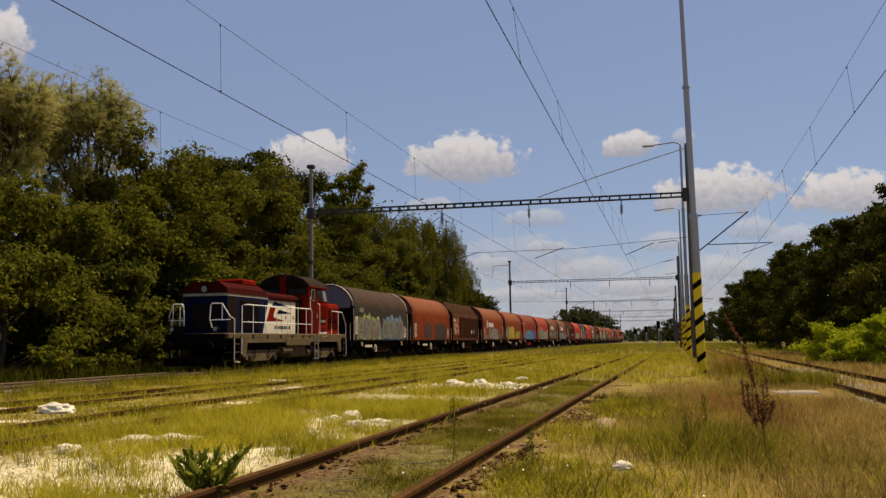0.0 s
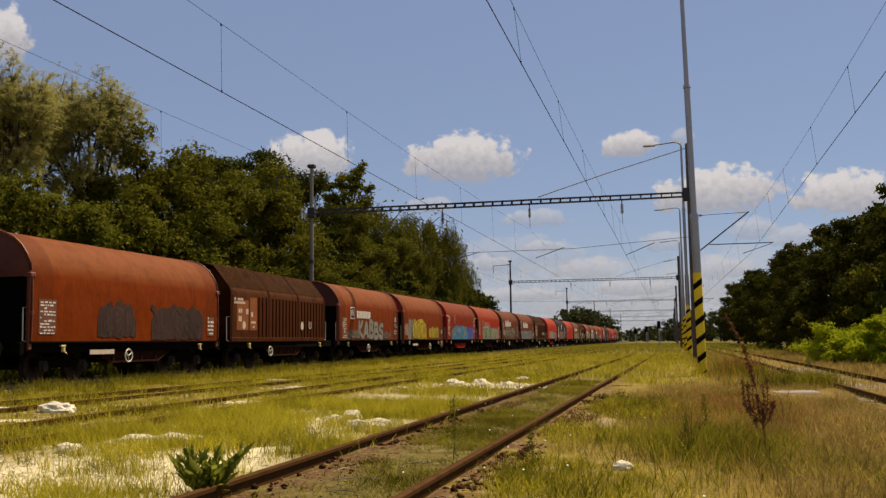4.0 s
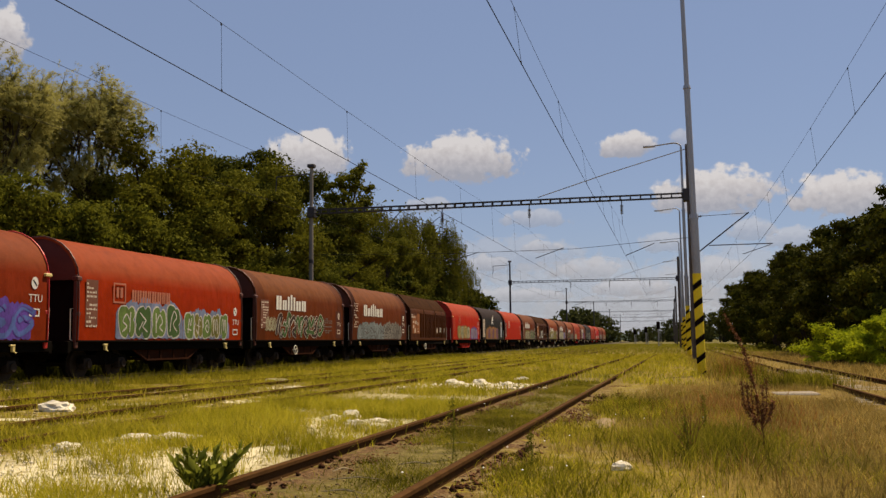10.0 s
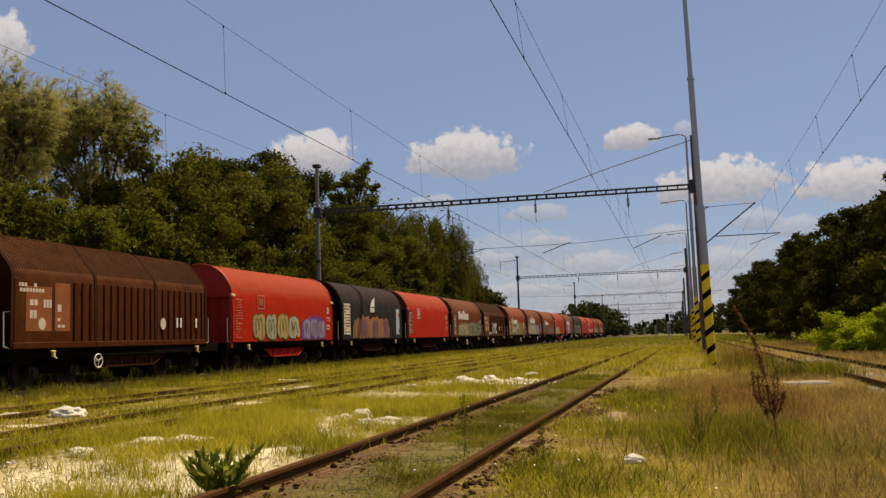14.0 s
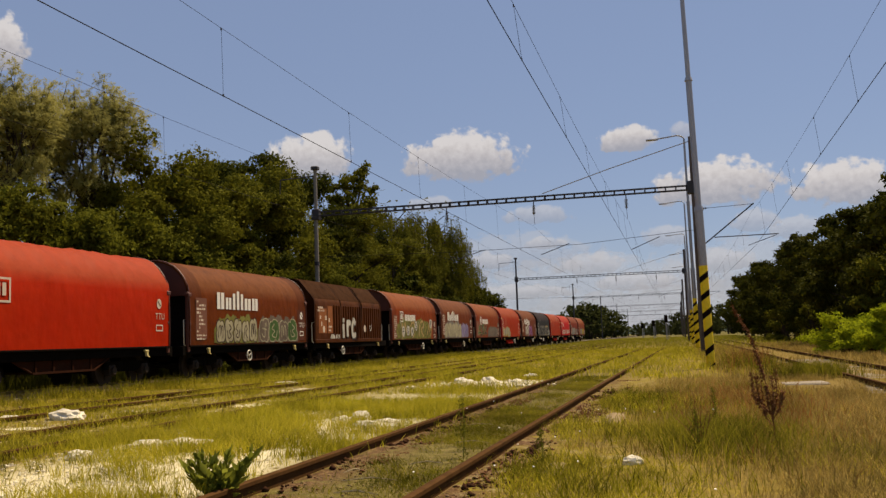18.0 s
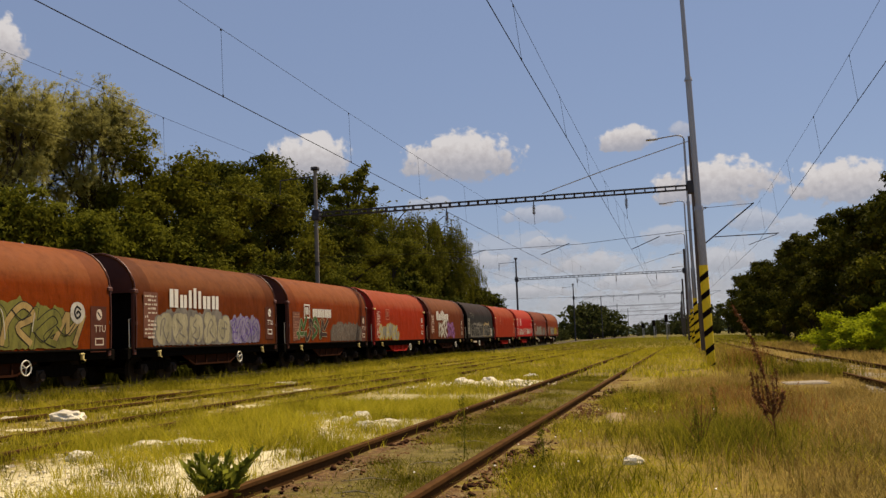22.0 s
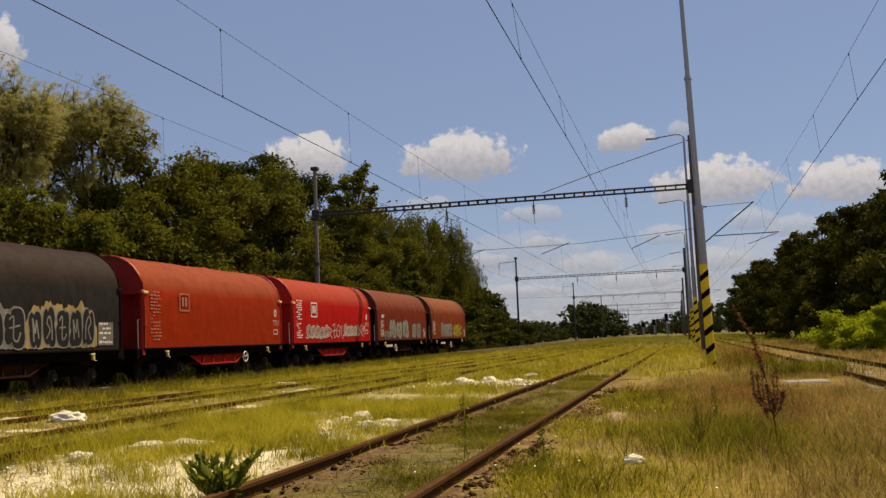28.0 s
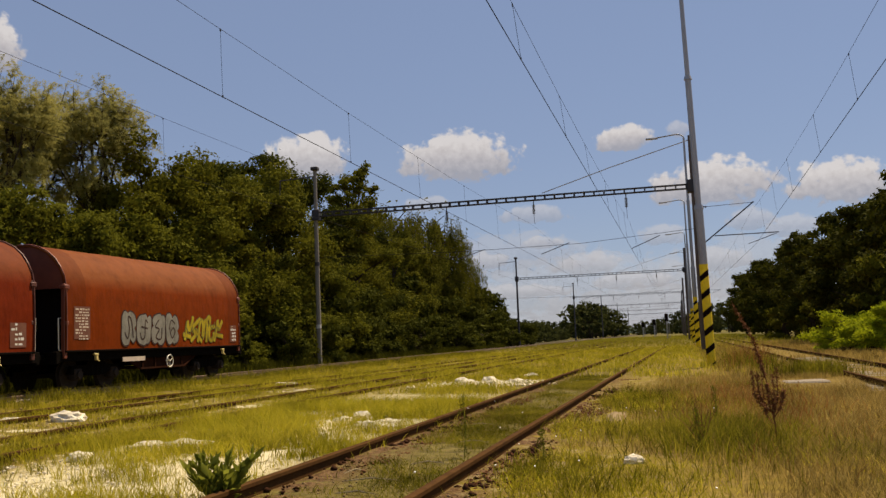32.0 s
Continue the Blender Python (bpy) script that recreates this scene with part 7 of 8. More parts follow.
    place(far, [(-25, 268, 1.0), (-29, 280, 1.05), (-24, 292, 0.95), (-30, 300, 0.95), (-27, 305, 1.0), (-48, 320, 0.45), (-22, 316, 0.85)]
          + [(-75 + rng.uniform(-6, 6), 420 + k * 22, rng.uniform(0.7, 0.9)) for k in range(4)]
          + [(-15 + k * 7.5 + rng.uniform(-2, 2), 430 + rng.uniform(-20, 60), rng.uniform(0.6, 1.0)) for k in range(9)]
          + [(-24 - 0.06 * (k * 9) + rng.uniform(-1.5, 1.5), 138 + k * 9, rng.uniform(0.22, 0.4)) for k in range(14)]
          + [(-70 + k * 6.5 + rng.uniform(-2, 2), 405 + rng.uniform(-10, 10), rng.uniform(0.45, 0.7)) for k in range(14)]
          + [(8 + k * 9 + rng.uniform(-2, 2), 300 + k * 16, rng.uniform(0.95, 1.2)) for k in range(8)]
          + [(-95 + k * 12, 480 + rng.uniform(-30, 30), rng.uniform(0.7, 1.0)) for k in range(6)], 13)


build_woods()


# ---------------------------------------------------------------- grass, weeds and stones
def grass_material(name, a, b, tip, low=0.42):
    m, n, l, bs = nodes_of(name)
    g = n.new("ShaderNodeNewGeometry")
    c = ramp(n, l, g.outputs["Random Per Island"], [(0.0, a), (0.6, b), (1.0, tip)]).outputs[0]
    t_ = n.new("ShaderNodeTexNoise")
    t_.inputs["Scale"].default_value = 0.6
    l.new(g.outputs["Position"], t_.inputs["Vector"])
    c = mix(n, l, ramp(n, l, t_.outputs[0], [(0.4, (0, 0, 0)), (0.65, (0.6,) * 3)]).outputs[0], c, tuple((x + y) / 2 for x, y in zip(b, tip)))
    p_ = n.new("ShaderNodeTexNoise")
    p_.inputs["Scale"].default_value, p_.inputs["Detail"].default_value = 1.1, 5
    l.new(g.outputs["Position"], p_.inputs["Vector"])
    c = mix(n, l, 1.0, c, ramp(n, l, p_.outputs[0], [(0.36, (low, low, low * 0.85)), (0.62, (1.0, 0.97, 0.88))]).outputs[0], "MULTIPLY")
    l.new(c, bs.inputs["Base Color"])
    bs.inputs["Roughness"].default_value = 0.9
    bs.inputs["Specular IOR Level"].default_value = 0.04
    tr = n.new("ShaderNodeBsdfTranslucent")
    l.new(c, tr.inputs[0])
    mx = n.new("ShaderNodeMixShader")
    mx.inputs[0].default_value = 0.5
    l.new(bs.outputs[0], mx.inputs[1])
    l.new(tr.outputs[0], mx.inputs[2])
    l.new(mx.outputs[0], n["Material Output"].inputs[0])
    return m


GRASS = grass_material("grass_yellow_green", (0.20, 0.195, 0.010), (0.45, 0.41, 0.022), (0.64, 0.53, 0.085), 0.58)
DRY = grass_material("grass_dry_straw", (0.13, 0.085, 0.020), (0.37, 0.265, 0.075), (0.48, 0.36, 0.13), 0.55)
FAR_GRASS = grass_material("grass_far_yellow_green", (0.15, 0.145, 0.012), (0.27, 0.25, 0.022), (0.36, 0.31, 0.05), 0.7)
GREEN = grass_material("grass_fresh_green", (0.06, 0.065, 0.005), (0.22, 0.21, 0.016), (0.36, 0.30, 0.04))


def blades(name, label, spots, height, width, material, rng, bend=0.35):
    """Many bent blades at (x, y) spots: two faces a blade."""
    n = len(spots)
    h = height * rng.uniform(0.45, 1.25, n)
    a = rng.uniform(0, math.tau, n)
    lean = rng.normal(size=(n, 2)) * bend
    wv = np.stack([np.cos(a), np.sin(a), np.zeros(n)], 1) * (width * rng.uniform(0.6, 1.3, n))[:, None] / 2
    base = np.column_stack([spots, np.full(n, -0.03)])
    mid = base + np.column_stack([lean * h[:, None] * 0.3, h * 0.55])
    tip = base + np.column_stack([lean * h[:, None], h])
    v = np.stack([base - wv, base + wv, mid + wv * 0.8, mid - wv * 0.8, tip], 1).reshape(-1, 3)
    o = np.arange(n)[:, None] * 5
    f = np.concatenate([o + np.array([0, 1, 2]), o + np.array([0, 2, 3]), o + np.array([3, 2, 4])])
    ob = new(name, array_mesh(name, v, f, material))
    return tagged(ob, label, "grass", kind="stuff")


def scatter(rng, n, x0, x1, y0, y1, clump=0, spread=0.1, keep=None):
    """Spots within the part of a strip that the view takes in, loosely in tufts."""
    y = y0 + (y1 - y0) * rng.uniform(0, 1, n * 2) ** 0.9
    lo, hi = np.maximum(x0, -0.86 * y - 1.0), np.minimum(x1, 0.25 * y + 0.8)
    x = lo + (hi - lo) * rng.uniform(0, 1, n * 2)
    ok = hi > lo
    x, y = x[ok], y[ok]
    if keep is not None:
        k = keep(x, y, rng)
        x, y = x[k], y[k]
    x, y = x[:n], y[:n]
    if clump:
        x, y = np.repeat(x, clump), np.repeat(y, clump)
        x, y = x + rng.normal(size=len(x)) * spread, y + rng.normal(size=len(y)) * spread
    return np.column_stack([x, y])


def patch(x, y, scale, seed):
    """Cheap smooth noise in 0..1."""
    s = np.zeros_like(x)
    r = np.random.default_rng(seed)
    for _ in range(5):
        a, b, c = r.uniform(-1, 1, 3) * scale
        s += np.sin(a * 6 * x + b * 6 * y + c * 40)
    return 0.5 + s / 7


def not_rails(x, y, rng):
    k = np.ones_like(x, bool)
    for cx in (TRACK_X["near"] - 0.75, TRACK_X["near"] + 0.75):
        k &= ~((np.abs(x - cx - 0.012 * (y - 6)) < 0.09) & (y < 40))
    return k


def off_right_track(x, y, rng):
    """Leaves the dry track's rails and the slab's surroundings mostly bare."""
    keep = (np.abs(x - TRACK_X["right"]) > 1.15) | (rng.uniform(0, 1, len(x)) < 0.15)
    return keep & ~((np.abs(x - 2.45) < 0.7) & (np.abs(y - 19.8) < 1.4))


def drier(x, y, rng):
    """Straw grows denser away from the near track."""
    return off_right_track(x, y, rng) & (rng.uniform(0, 1, len(x)) < np.clip((x + 1.2) / 2.6 + patch(x, y, 0.4, 23) - 0.6, 0, 1))


def earthy(x, y):
    """True on the crumbled earth and sand along the right near rail."""
    d = x - (TRACK_X["near"] + 0.69 + 0.012 * (y - 6))
    wide = 0.10 + 0.34 * np.exp(-((y - 6.9) / 0.8) ** 2) + 0.42 * np.exp(-((y - 9.6) / 1.3) ** 2) + 0.40 * np.exp(-((y - 17.6) / 1.8) ** 2) + 0.16 * patch(x, y, 0.9, 51)
    return (d > -0.1) & (d < wide)


def greener(x, y, rng):
    return not_rails(x, y, rng) & (~earthy(x, y) | (rng.uniform(0, 1, len(x)) < 0.07)) & (rng.uniform(0, 1, len(x)) < np.clip(patch(x, y, 0.35, 5) * 1.8 - 0.45 - np.maximum(x, 0) * 0.25, 0.05, 1))


def bare(x, y):
    """True where a patch of rubble lies open."""
    k = np.zeros_like(x, bool)
    for cx, cy, rx, ry in STONE_SPOTS:
        k |= ((x - cx) / rx) ** 2 + ((y - cy) / ry) ** 2 < 1.1
    return k


def build_grass():
    rng = np.random.default_rng(11)

    def on_stone(x, y, r):
        p = np.clip(patch(x, y, 0.55, 3) * 3.0 - 0.85, 0.06, 1) * np.where(bare(x, y), 0.08, 1.0)
        return (r.uniform(0, 1, len(x)) < p) & not_rails(x, y, r)

    tufty = lambda x, y, r: (r.uniform(0, 1, len(x)) < np.clip(patch(x, y, 0.35, 5) * 1.8 - 0.5, 0.08, 1)) & not_rails(x, y, r)
    sparse = lambda x, y, r: tufty(x, y, r) & (~bare(x, y) | (r.uniform(0, 1, len(x)) < 0.12))
    bedded = lambda x, y, r: r.uniform(0, 1, len(x)) < np.clip(patch(x, y, 0.6, 41) * 2.6 - 0.75, 0.12, 1) * np.clip((x - 0.012 * (y - 6) + 3.25) / 0.5, 0.05, 1)
    # stony strip left of the near track
    blades("grass", "sparse yellow-green grass over pale chippings", scatter(rng, 2700, -7.4, -3.45, 3.5, 17, 12, 0.055, on_stone), 0.24, 0.006, GRASS, rng, 0.5)
    blades("grass", "short fresh tufts between the chippings", scatter(rng, 1500, -7.4, -3.45, 4, 17, 12, 0.05, on_stone), 0.13, 0.006, GREEN, rng, 0.7)
    blades("grass", "yellow-green grass between the tracks", scatter(rng, 6200, -16.5, -3.3, 9, 34, 8, 0.08, sparse), 0.17, 0.009, GRASS, rng, 0.5)
    blades("grass", "fresh green tufts between the tracks", scatter(rng, 2400, -16.5, -3.6, 8, 36, 9, 0.09, sparse), 0.19, 0.009, GREEN, rng, 0.5)
    # near track bed and its right side
    blades("grass", "short green weeds in the near track bed", scatter(rng, 4600, -3.25, -1.95, 4, 26, 9, 0.05, bedded), 0.095, 0.007, GREEN, rng, 0.7)
    blades("grass", "green and yellow grass beside the near track", scatter(rng, 5200, -1.7, 2.2, 4, 18, 8, 0.06, greener), 0.12, 0.007, GRASS, rng, 0.5)
    blades("grass", "green tufts beside the near track", scatter(rng, 1300, -1.6, 1.6, 4, 20, 10, 0.08, greener), 0.19, 0.008, GREEN, rng, 0.5)
    blades("dry_grass", "dry straw-coloured grass", scatter(rng, 5600, -1.2, 6.5, 4, 24, 9, 0.07, drier), 0.17, 0.006, DRY, rng, 0.5)
    blades("dry_grass", "dry straw lying in the near track bed", scatter(rng, 420, -3.15, -1.95, 5, 24, 7, 0.10, bedded), 0.09, 0.007, DRY, rng, 1.3)
    # tufts along the overgrown rails
    for cx in (-8.95, -7.45, -12.9, -11.4):
        blades("grass", "grass tufts along an overgrown rail", scatter(rng, 420, cx - 0.35, cx + 0.2, 8, 40, 9, 0.10, lambda x, y, r: r.uniform(0, 1, len(x)) < np.clip(patch(x, y, 0.5, 31) * 3 - 1.1, 0.02, 1)), 0.17, 0.012, GRASS, rng)
    SORREL = grass_material("dry_sorrel_rust", (0.13, 0.05, 0.016), (0.27, 0.115, 0.035), (0.36, 0.20, 0.07), 0.7)
    blades("dry_grass", "rust-brown dry sorrel beside the striped mast", np.column_stack([rng.normal(size=2600) * 0.6 + 0.95, rng.normal(size=2600) * 2.6 + 15.0]), 0.26, 0.008, SORREL, rng, 0.4)
    blades("dry_grass", "tall brown weeds beside the striped mast", np.column_stack([rng.normal(size=700) * 0.30 + 1.95, rng.normal(size=700) * 1.6 + 29.5]), 0.62, 0.014, SORREL, rng, 0.25)
    blades("grass", "tall olive grass beside the striped mast", np.column_stack([rng.normal(size=1500) * 0.35 + 1.95, rng.normal(size=1500) * 2.0 + 29.5]), 0.48, 0.014, GREEN, rng, 0.35)
    # middle and far distance
    blades("grass", "yellow-green grass over the whole yard", scatter(rng, 9000, -16.8, 3.0, 24, 70, 6, 0.2, tufty), 0.21, 0.018, GRASS, rng)
    blades("grass", "yellow-green grass in the distance", scatter(rng, 7000, -17.0, 12, 60, 220, 4, 0.5, None), 0.26, 0.05, FAR_GRASS, rng)
    blades("dry_grass", "dry grass round the rusty track", scatter(rng, 4500, 1.0, 11, 22, 75, 6, 0.2, off_right_track), 0.24, 0.02, DRY, rng)
    blades("grass", "green grass fringe beside the train", scatter(rng, 2400, -17.1, -14.2, 12, 70, 6, 0.14, tufty), 0.32, 0.014, GREEN, rng)
    blades("grass", "grass growing over the pale rubble", np.column_stack([rng.normal(size=1500) * 0.7 - 5.0, rng.normal(size=1500) * 0.8 + 21.4]), 0.22, 0.012, GRASS, rng)
    blades("grass", "tall thin stalks beside the train", scatter(rng, 90, -16.9, -14.9, 12, 45, 2, 0.12, None), 0.46, 0.016, FAR_GRASS, rng, 0.10)
    blades("grass", "green clump beside the near track", np.column_stack([rng.normal(size=3200) * 0.40 + 0.35, rng.normal(size=3200) * 0.9 + 10.2]), 0.27, 0.008, GREEN, rng, 0.5)
    # greens darkened to hold the shadow that the train throws behind it
    SHADED_GRASS = grass_material("grass_shaded_green", (0.022, 0.026, 0.003), (0.05, 0.055, 0.006), (0.09, 0.09, 0.011), 0.7)
    blades("grass", "tall grass behind the train, darkened for its shadow", scatter(rng, 2600, -23.5, -20.2, 14, 110, 7, 0.2, None), 0.55, 0.03, SHADED_GRASS, rng)


build_grass()


def stone_cloud(name, label, spots, size, material, rng, squash=0.6):
    """Many small broken stones."""
    n = len(spots)
    dirs = np.array([(1, 0, 0), (-1, 0, 0), (0, 1, 0), (0, -1, 0), (0, 0, 1), (0, 0, -1)], float)
    s = size * rng.uniform(0.4, 1.6, n) ** 1.5
    v = np.column_stack([spots, 0.2 * s])[:, None, :] + (dirs[None] * rng.uniform(0.5, 1.0, (n, 6, 1)) * np.array([1, 1, squash]) + rng.normal(size=(n, 6, 3)) * 0.12) * s[:, None, None]
    tri = np.array([(0, 2, 4), (2, 1, 4), (1, 3, 4), (3, 0, 4), (2, 0, 5), (1, 2, 5), (3, 1, 5), (0, 3, 5)])
    f = (np.arange(n)[:, None, None] * 6 + tri[None]).reshape(-1, 3)
    ob = new(name, array_mesh(name, v.reshape(-1, 3), f, material))
    return tagged(ob, label, "stones", kind="stuff")


def build_stones():
    rng = np.random.default_rng(21)
    stone_cloud("chippings", "pale limestone chippings in the grass", scatter(rng, 5000, -7.1, -3.5, 3.8, 16, 0, 0, lambda x, y, r: bare(x, y) | (r.uniform(0, 1, len(x)) < 0.3)), 0.017, WHITE_STONE, rng)
    stone_cloud("ballast", "brown ballast stones along the near track", scatter(rng, 3000, -3.9, -0.7, 3.8, 22, 0, 0, lambda x, y, r: r.uniform(0, 1, len(x)) < np.clip(patch(x, y, 0.4, 37) * 3 - 1, 0.05, 1)), 0.011, BALLAST_DIRT, rng)
    stone_cloud("ballast", "brown ballast stones between the further tracks", scatter(rng, 4000, -14.5, -7, 9, 40), 0.025, BALLAST_DIRT, rng)
    EARTH = plain("dark_earth_clod", (0.12, 0.052, 0.024), 0.95, 0, 0.35, 8, 60)
    e = scatter(rng, 2600, -1.78, -1.2, 5.5, 24, 0, 0, lambda x, y, r: r.uniform(0, 1, len(x)) < np.clip(patch(x, y, 0.5, 17) * 3 - 1.2, 0.04, 1))
    e[:, 0] += 0.012 * (e[:, 1] - 6)
    stone_cloud("earth_clods", "dark crumbled earth beside the rail", e, 0.016, EARTH, rng, 0.7)
    e = scatter(rng, 1000, -3.22, -2.85, 5, 22, 0, 0, lambda x, y, r: r.uniform(0, 1, len(x)) < np.clip(patch(x, y, 0.6, 19) * 3 - 1.2, 0.04, 1))
    e[:, 0] += 0.012 * (e[:, 1] - 6)
    stone_cloud("earth_clods", "dark crumbled earth inside the rail", e, 0.017, EARTH, rng, 0.7)
    HUMUS = plain("dark_humus", (0.045, 0.020, 0.010), 0.98, 0, 0.4, 8, 60)
    for cx, cy, k, size in ((-1.62, 9.3, 46, 0.030), (-1.52, 9.9, 30, 0.026), (-1.66, 7.2, 22, 0.030), (-1.50, 17.6, 46, 0.04), (-1.42, 19.0, 30, 0.04), (-1.45, 8.0, 12, 0.02),
                            (-3.20, 8.7, 16, 0.03), (-3.16, 10.4, 22, 0.034), (-3.10, 11.7, 20, 0.034), (-3.05, 13.2, 18, 0.034), (-3.0, 15.0, 16, 0.034), (-3.2, 7.2, 14, 0.028)):
        h = np.column_stack([rng.normal(size=k) * 0.09 + cx, rng.normal(size=k) * 0.26 + cy])
        stone_cloud("humus_clods", "dark crumbled humus along the rusty rail", h, size, HUMUS, rng, 0.75)
    TWIG = plain("bleached_stalk", (0.36, 0.29, 0.17), 0.9, 0, 0.2, 8, 40)
    for cx, cy, a, q in ((-2.62, 7.6, 0.1, 0.5), (-2.4, 8.6, 0.2, 0.34), (-2.95, 8.1, 0.9, 0.22), (-2.3, 10.2, -0.1, 0.4), (-2.7, 12.4, 0.1, 0.5), (-2.5, 6.9, -0.15, 0.4)):
        solid("dry_stalk", Shape().tube([(-q / 2 * math.cos(a), -q / 2 * math.sin(a), 0.0), (0, 0.02, 0.022), (q / 2 * math.cos(a), q / 2 * math.sin(a), 0.0)], [0.004, 0.008, 0.003], 5), TWIG,
              "bleached dry stalk lying in the track bed", "stalk", "dry stalks", pose(cx, cy, hump(cx, cy) + 0.01))
    # heap of white rubble
    h = np.column_stack([rng.normal(size=2600) * 0.62 - 4.9, rng.normal(size=2600) * 0.55 + 23.2])
    stone_cloud("rubble_heap", "low heap of pale rubble beside the track", h, 0.05, WHITE_STONE, rng)
    rocks = [(-10.55, 14.35, 0.34, 0.20, 0.14), (-11.95, 14.7, 0.42, 0.14, 0.05), (-11.7, 17.4, 0.3, 0.12, 0.04), (-0.46, 8.6, 0.09, 0.07, 0.06), (-9.5, 22.6, 0.34, 0.14, 0.04), (-11.9, 26.6, 0.5, 0.15, 0.06),
             (-4.98, 13.3, 0.20, 0.14, 0.06), (-4.66, 13.15, 0.17, 0.13, 0.12), (-4.2, 13.0, 0.2, 0.16, 0.05), (-3.95, 12.2, 0.16, 0.12, 0.05), (-5.9, 10.25, 0.34, 0.2, 0.07), (-6.35, 10.2, 0.28, 0.16, 0.06), (-6.55, 9.1, 0.16, 0.12, 0.07), (-4.3, 12.4, 0.2, 0.15, 0.07),
             (-5.7, 24.2, 0.20, 0.2, 0.12), (-5.3, 23.2, 0.20, 0.2, 0.11), (-4.6, 22.9, 0.24, 0.2, 0.10), (-4.05, 23.2, 0.2, 0.16, 0.10), (-4.9, 24.0, 0.22, 0.2, 0.14), (-4.2, 26.6, 0.19, 0.17, 0.10)]
    for k, (cx, cy, sx, sy, sz) in enumerate(rocks):
        bm = bmesh.new()
        bmesh.ops.create_icosphere(bm, subdivisions=3, radius=1)
        for v in bm.verts:
            d = 1 + 0.32 * noise.noise(v.co * 1.3 + Vector((k * 9, 0, 0))) + 0.20 * noise.noise(v.co * 3.2 + Vector((k * 9, 3, 0))) + 0.10 * noise.noise(v.co * 7 + Vector((k * 9, 3, 0)))
            d = round(d * 9) / 9 * 0.6 + d * 0.4
            v.co = Vector((v.co.x * sx * d, v.co.y * sy * d, v.co.z * sz * d))
        me = bpy.data.meshes.new("pale_rock")
        bm.to_mesh(me)
        bm.free()
        me.materials.append(WHITE_STONE)
        solid("pale_rock", me, None, "pale weathered rock lying in the grass", "rock", "rocks", pose(cx, cy, sz * 0.3))


build_stones()


def build_sand():
    sand = plain("pale_sandy_soil", (0.25, 0.185, 0.10), 0.95, 0, 0.3, 5, 60, dirt=(0.22, 0.14, 0.07))
    for k, (cx, cy, sx, sy) in enumerate(((-1.32, 5.6, 0.30, 0.5), (-1.15, 8.3, 0.16, 0.5), (-0.35, 6.6, 0.16, 0.2), (-0.95, 13.5, 0.16, 0.7))):
        rows, n = [(0.0, 0.0, 0.035)], 20
        for ring, z in ((0.4, 0.032), (0.75, 0.018), (1.0, -0.03)):
            for i in range(n):
                a = i * math.tau / n
                r = ring * (1 + 0.28 * noise.noise(Vector((math.cos(a) * 1.4, math.sin(a) * 1.4, k * 7.0))))
                rows.append((math.cos(a) * sx * r, math.sin(a) * sy * r, z + 0.01 * noise.noise(Vector((a * 3, ring * 4, k)))))
        fs = [(0, 1 + i, 1 + (i + 1) % n) for i in range(n)]
        for q in range(2):
            fs += [(1 + q * n + i, 1 + (q + 1) * n + i, 1 + (q + 1) * n + (i + 1) % n, 1 + q * n + (i + 1) % n) for i in range(n)]
        solid("sand_patch", Shape().add(rows, fs), sand, "low pale patch of sandy soil beside the rail", "soil", "sand patches", pose(cx, cy, 0.0))


build_sand()


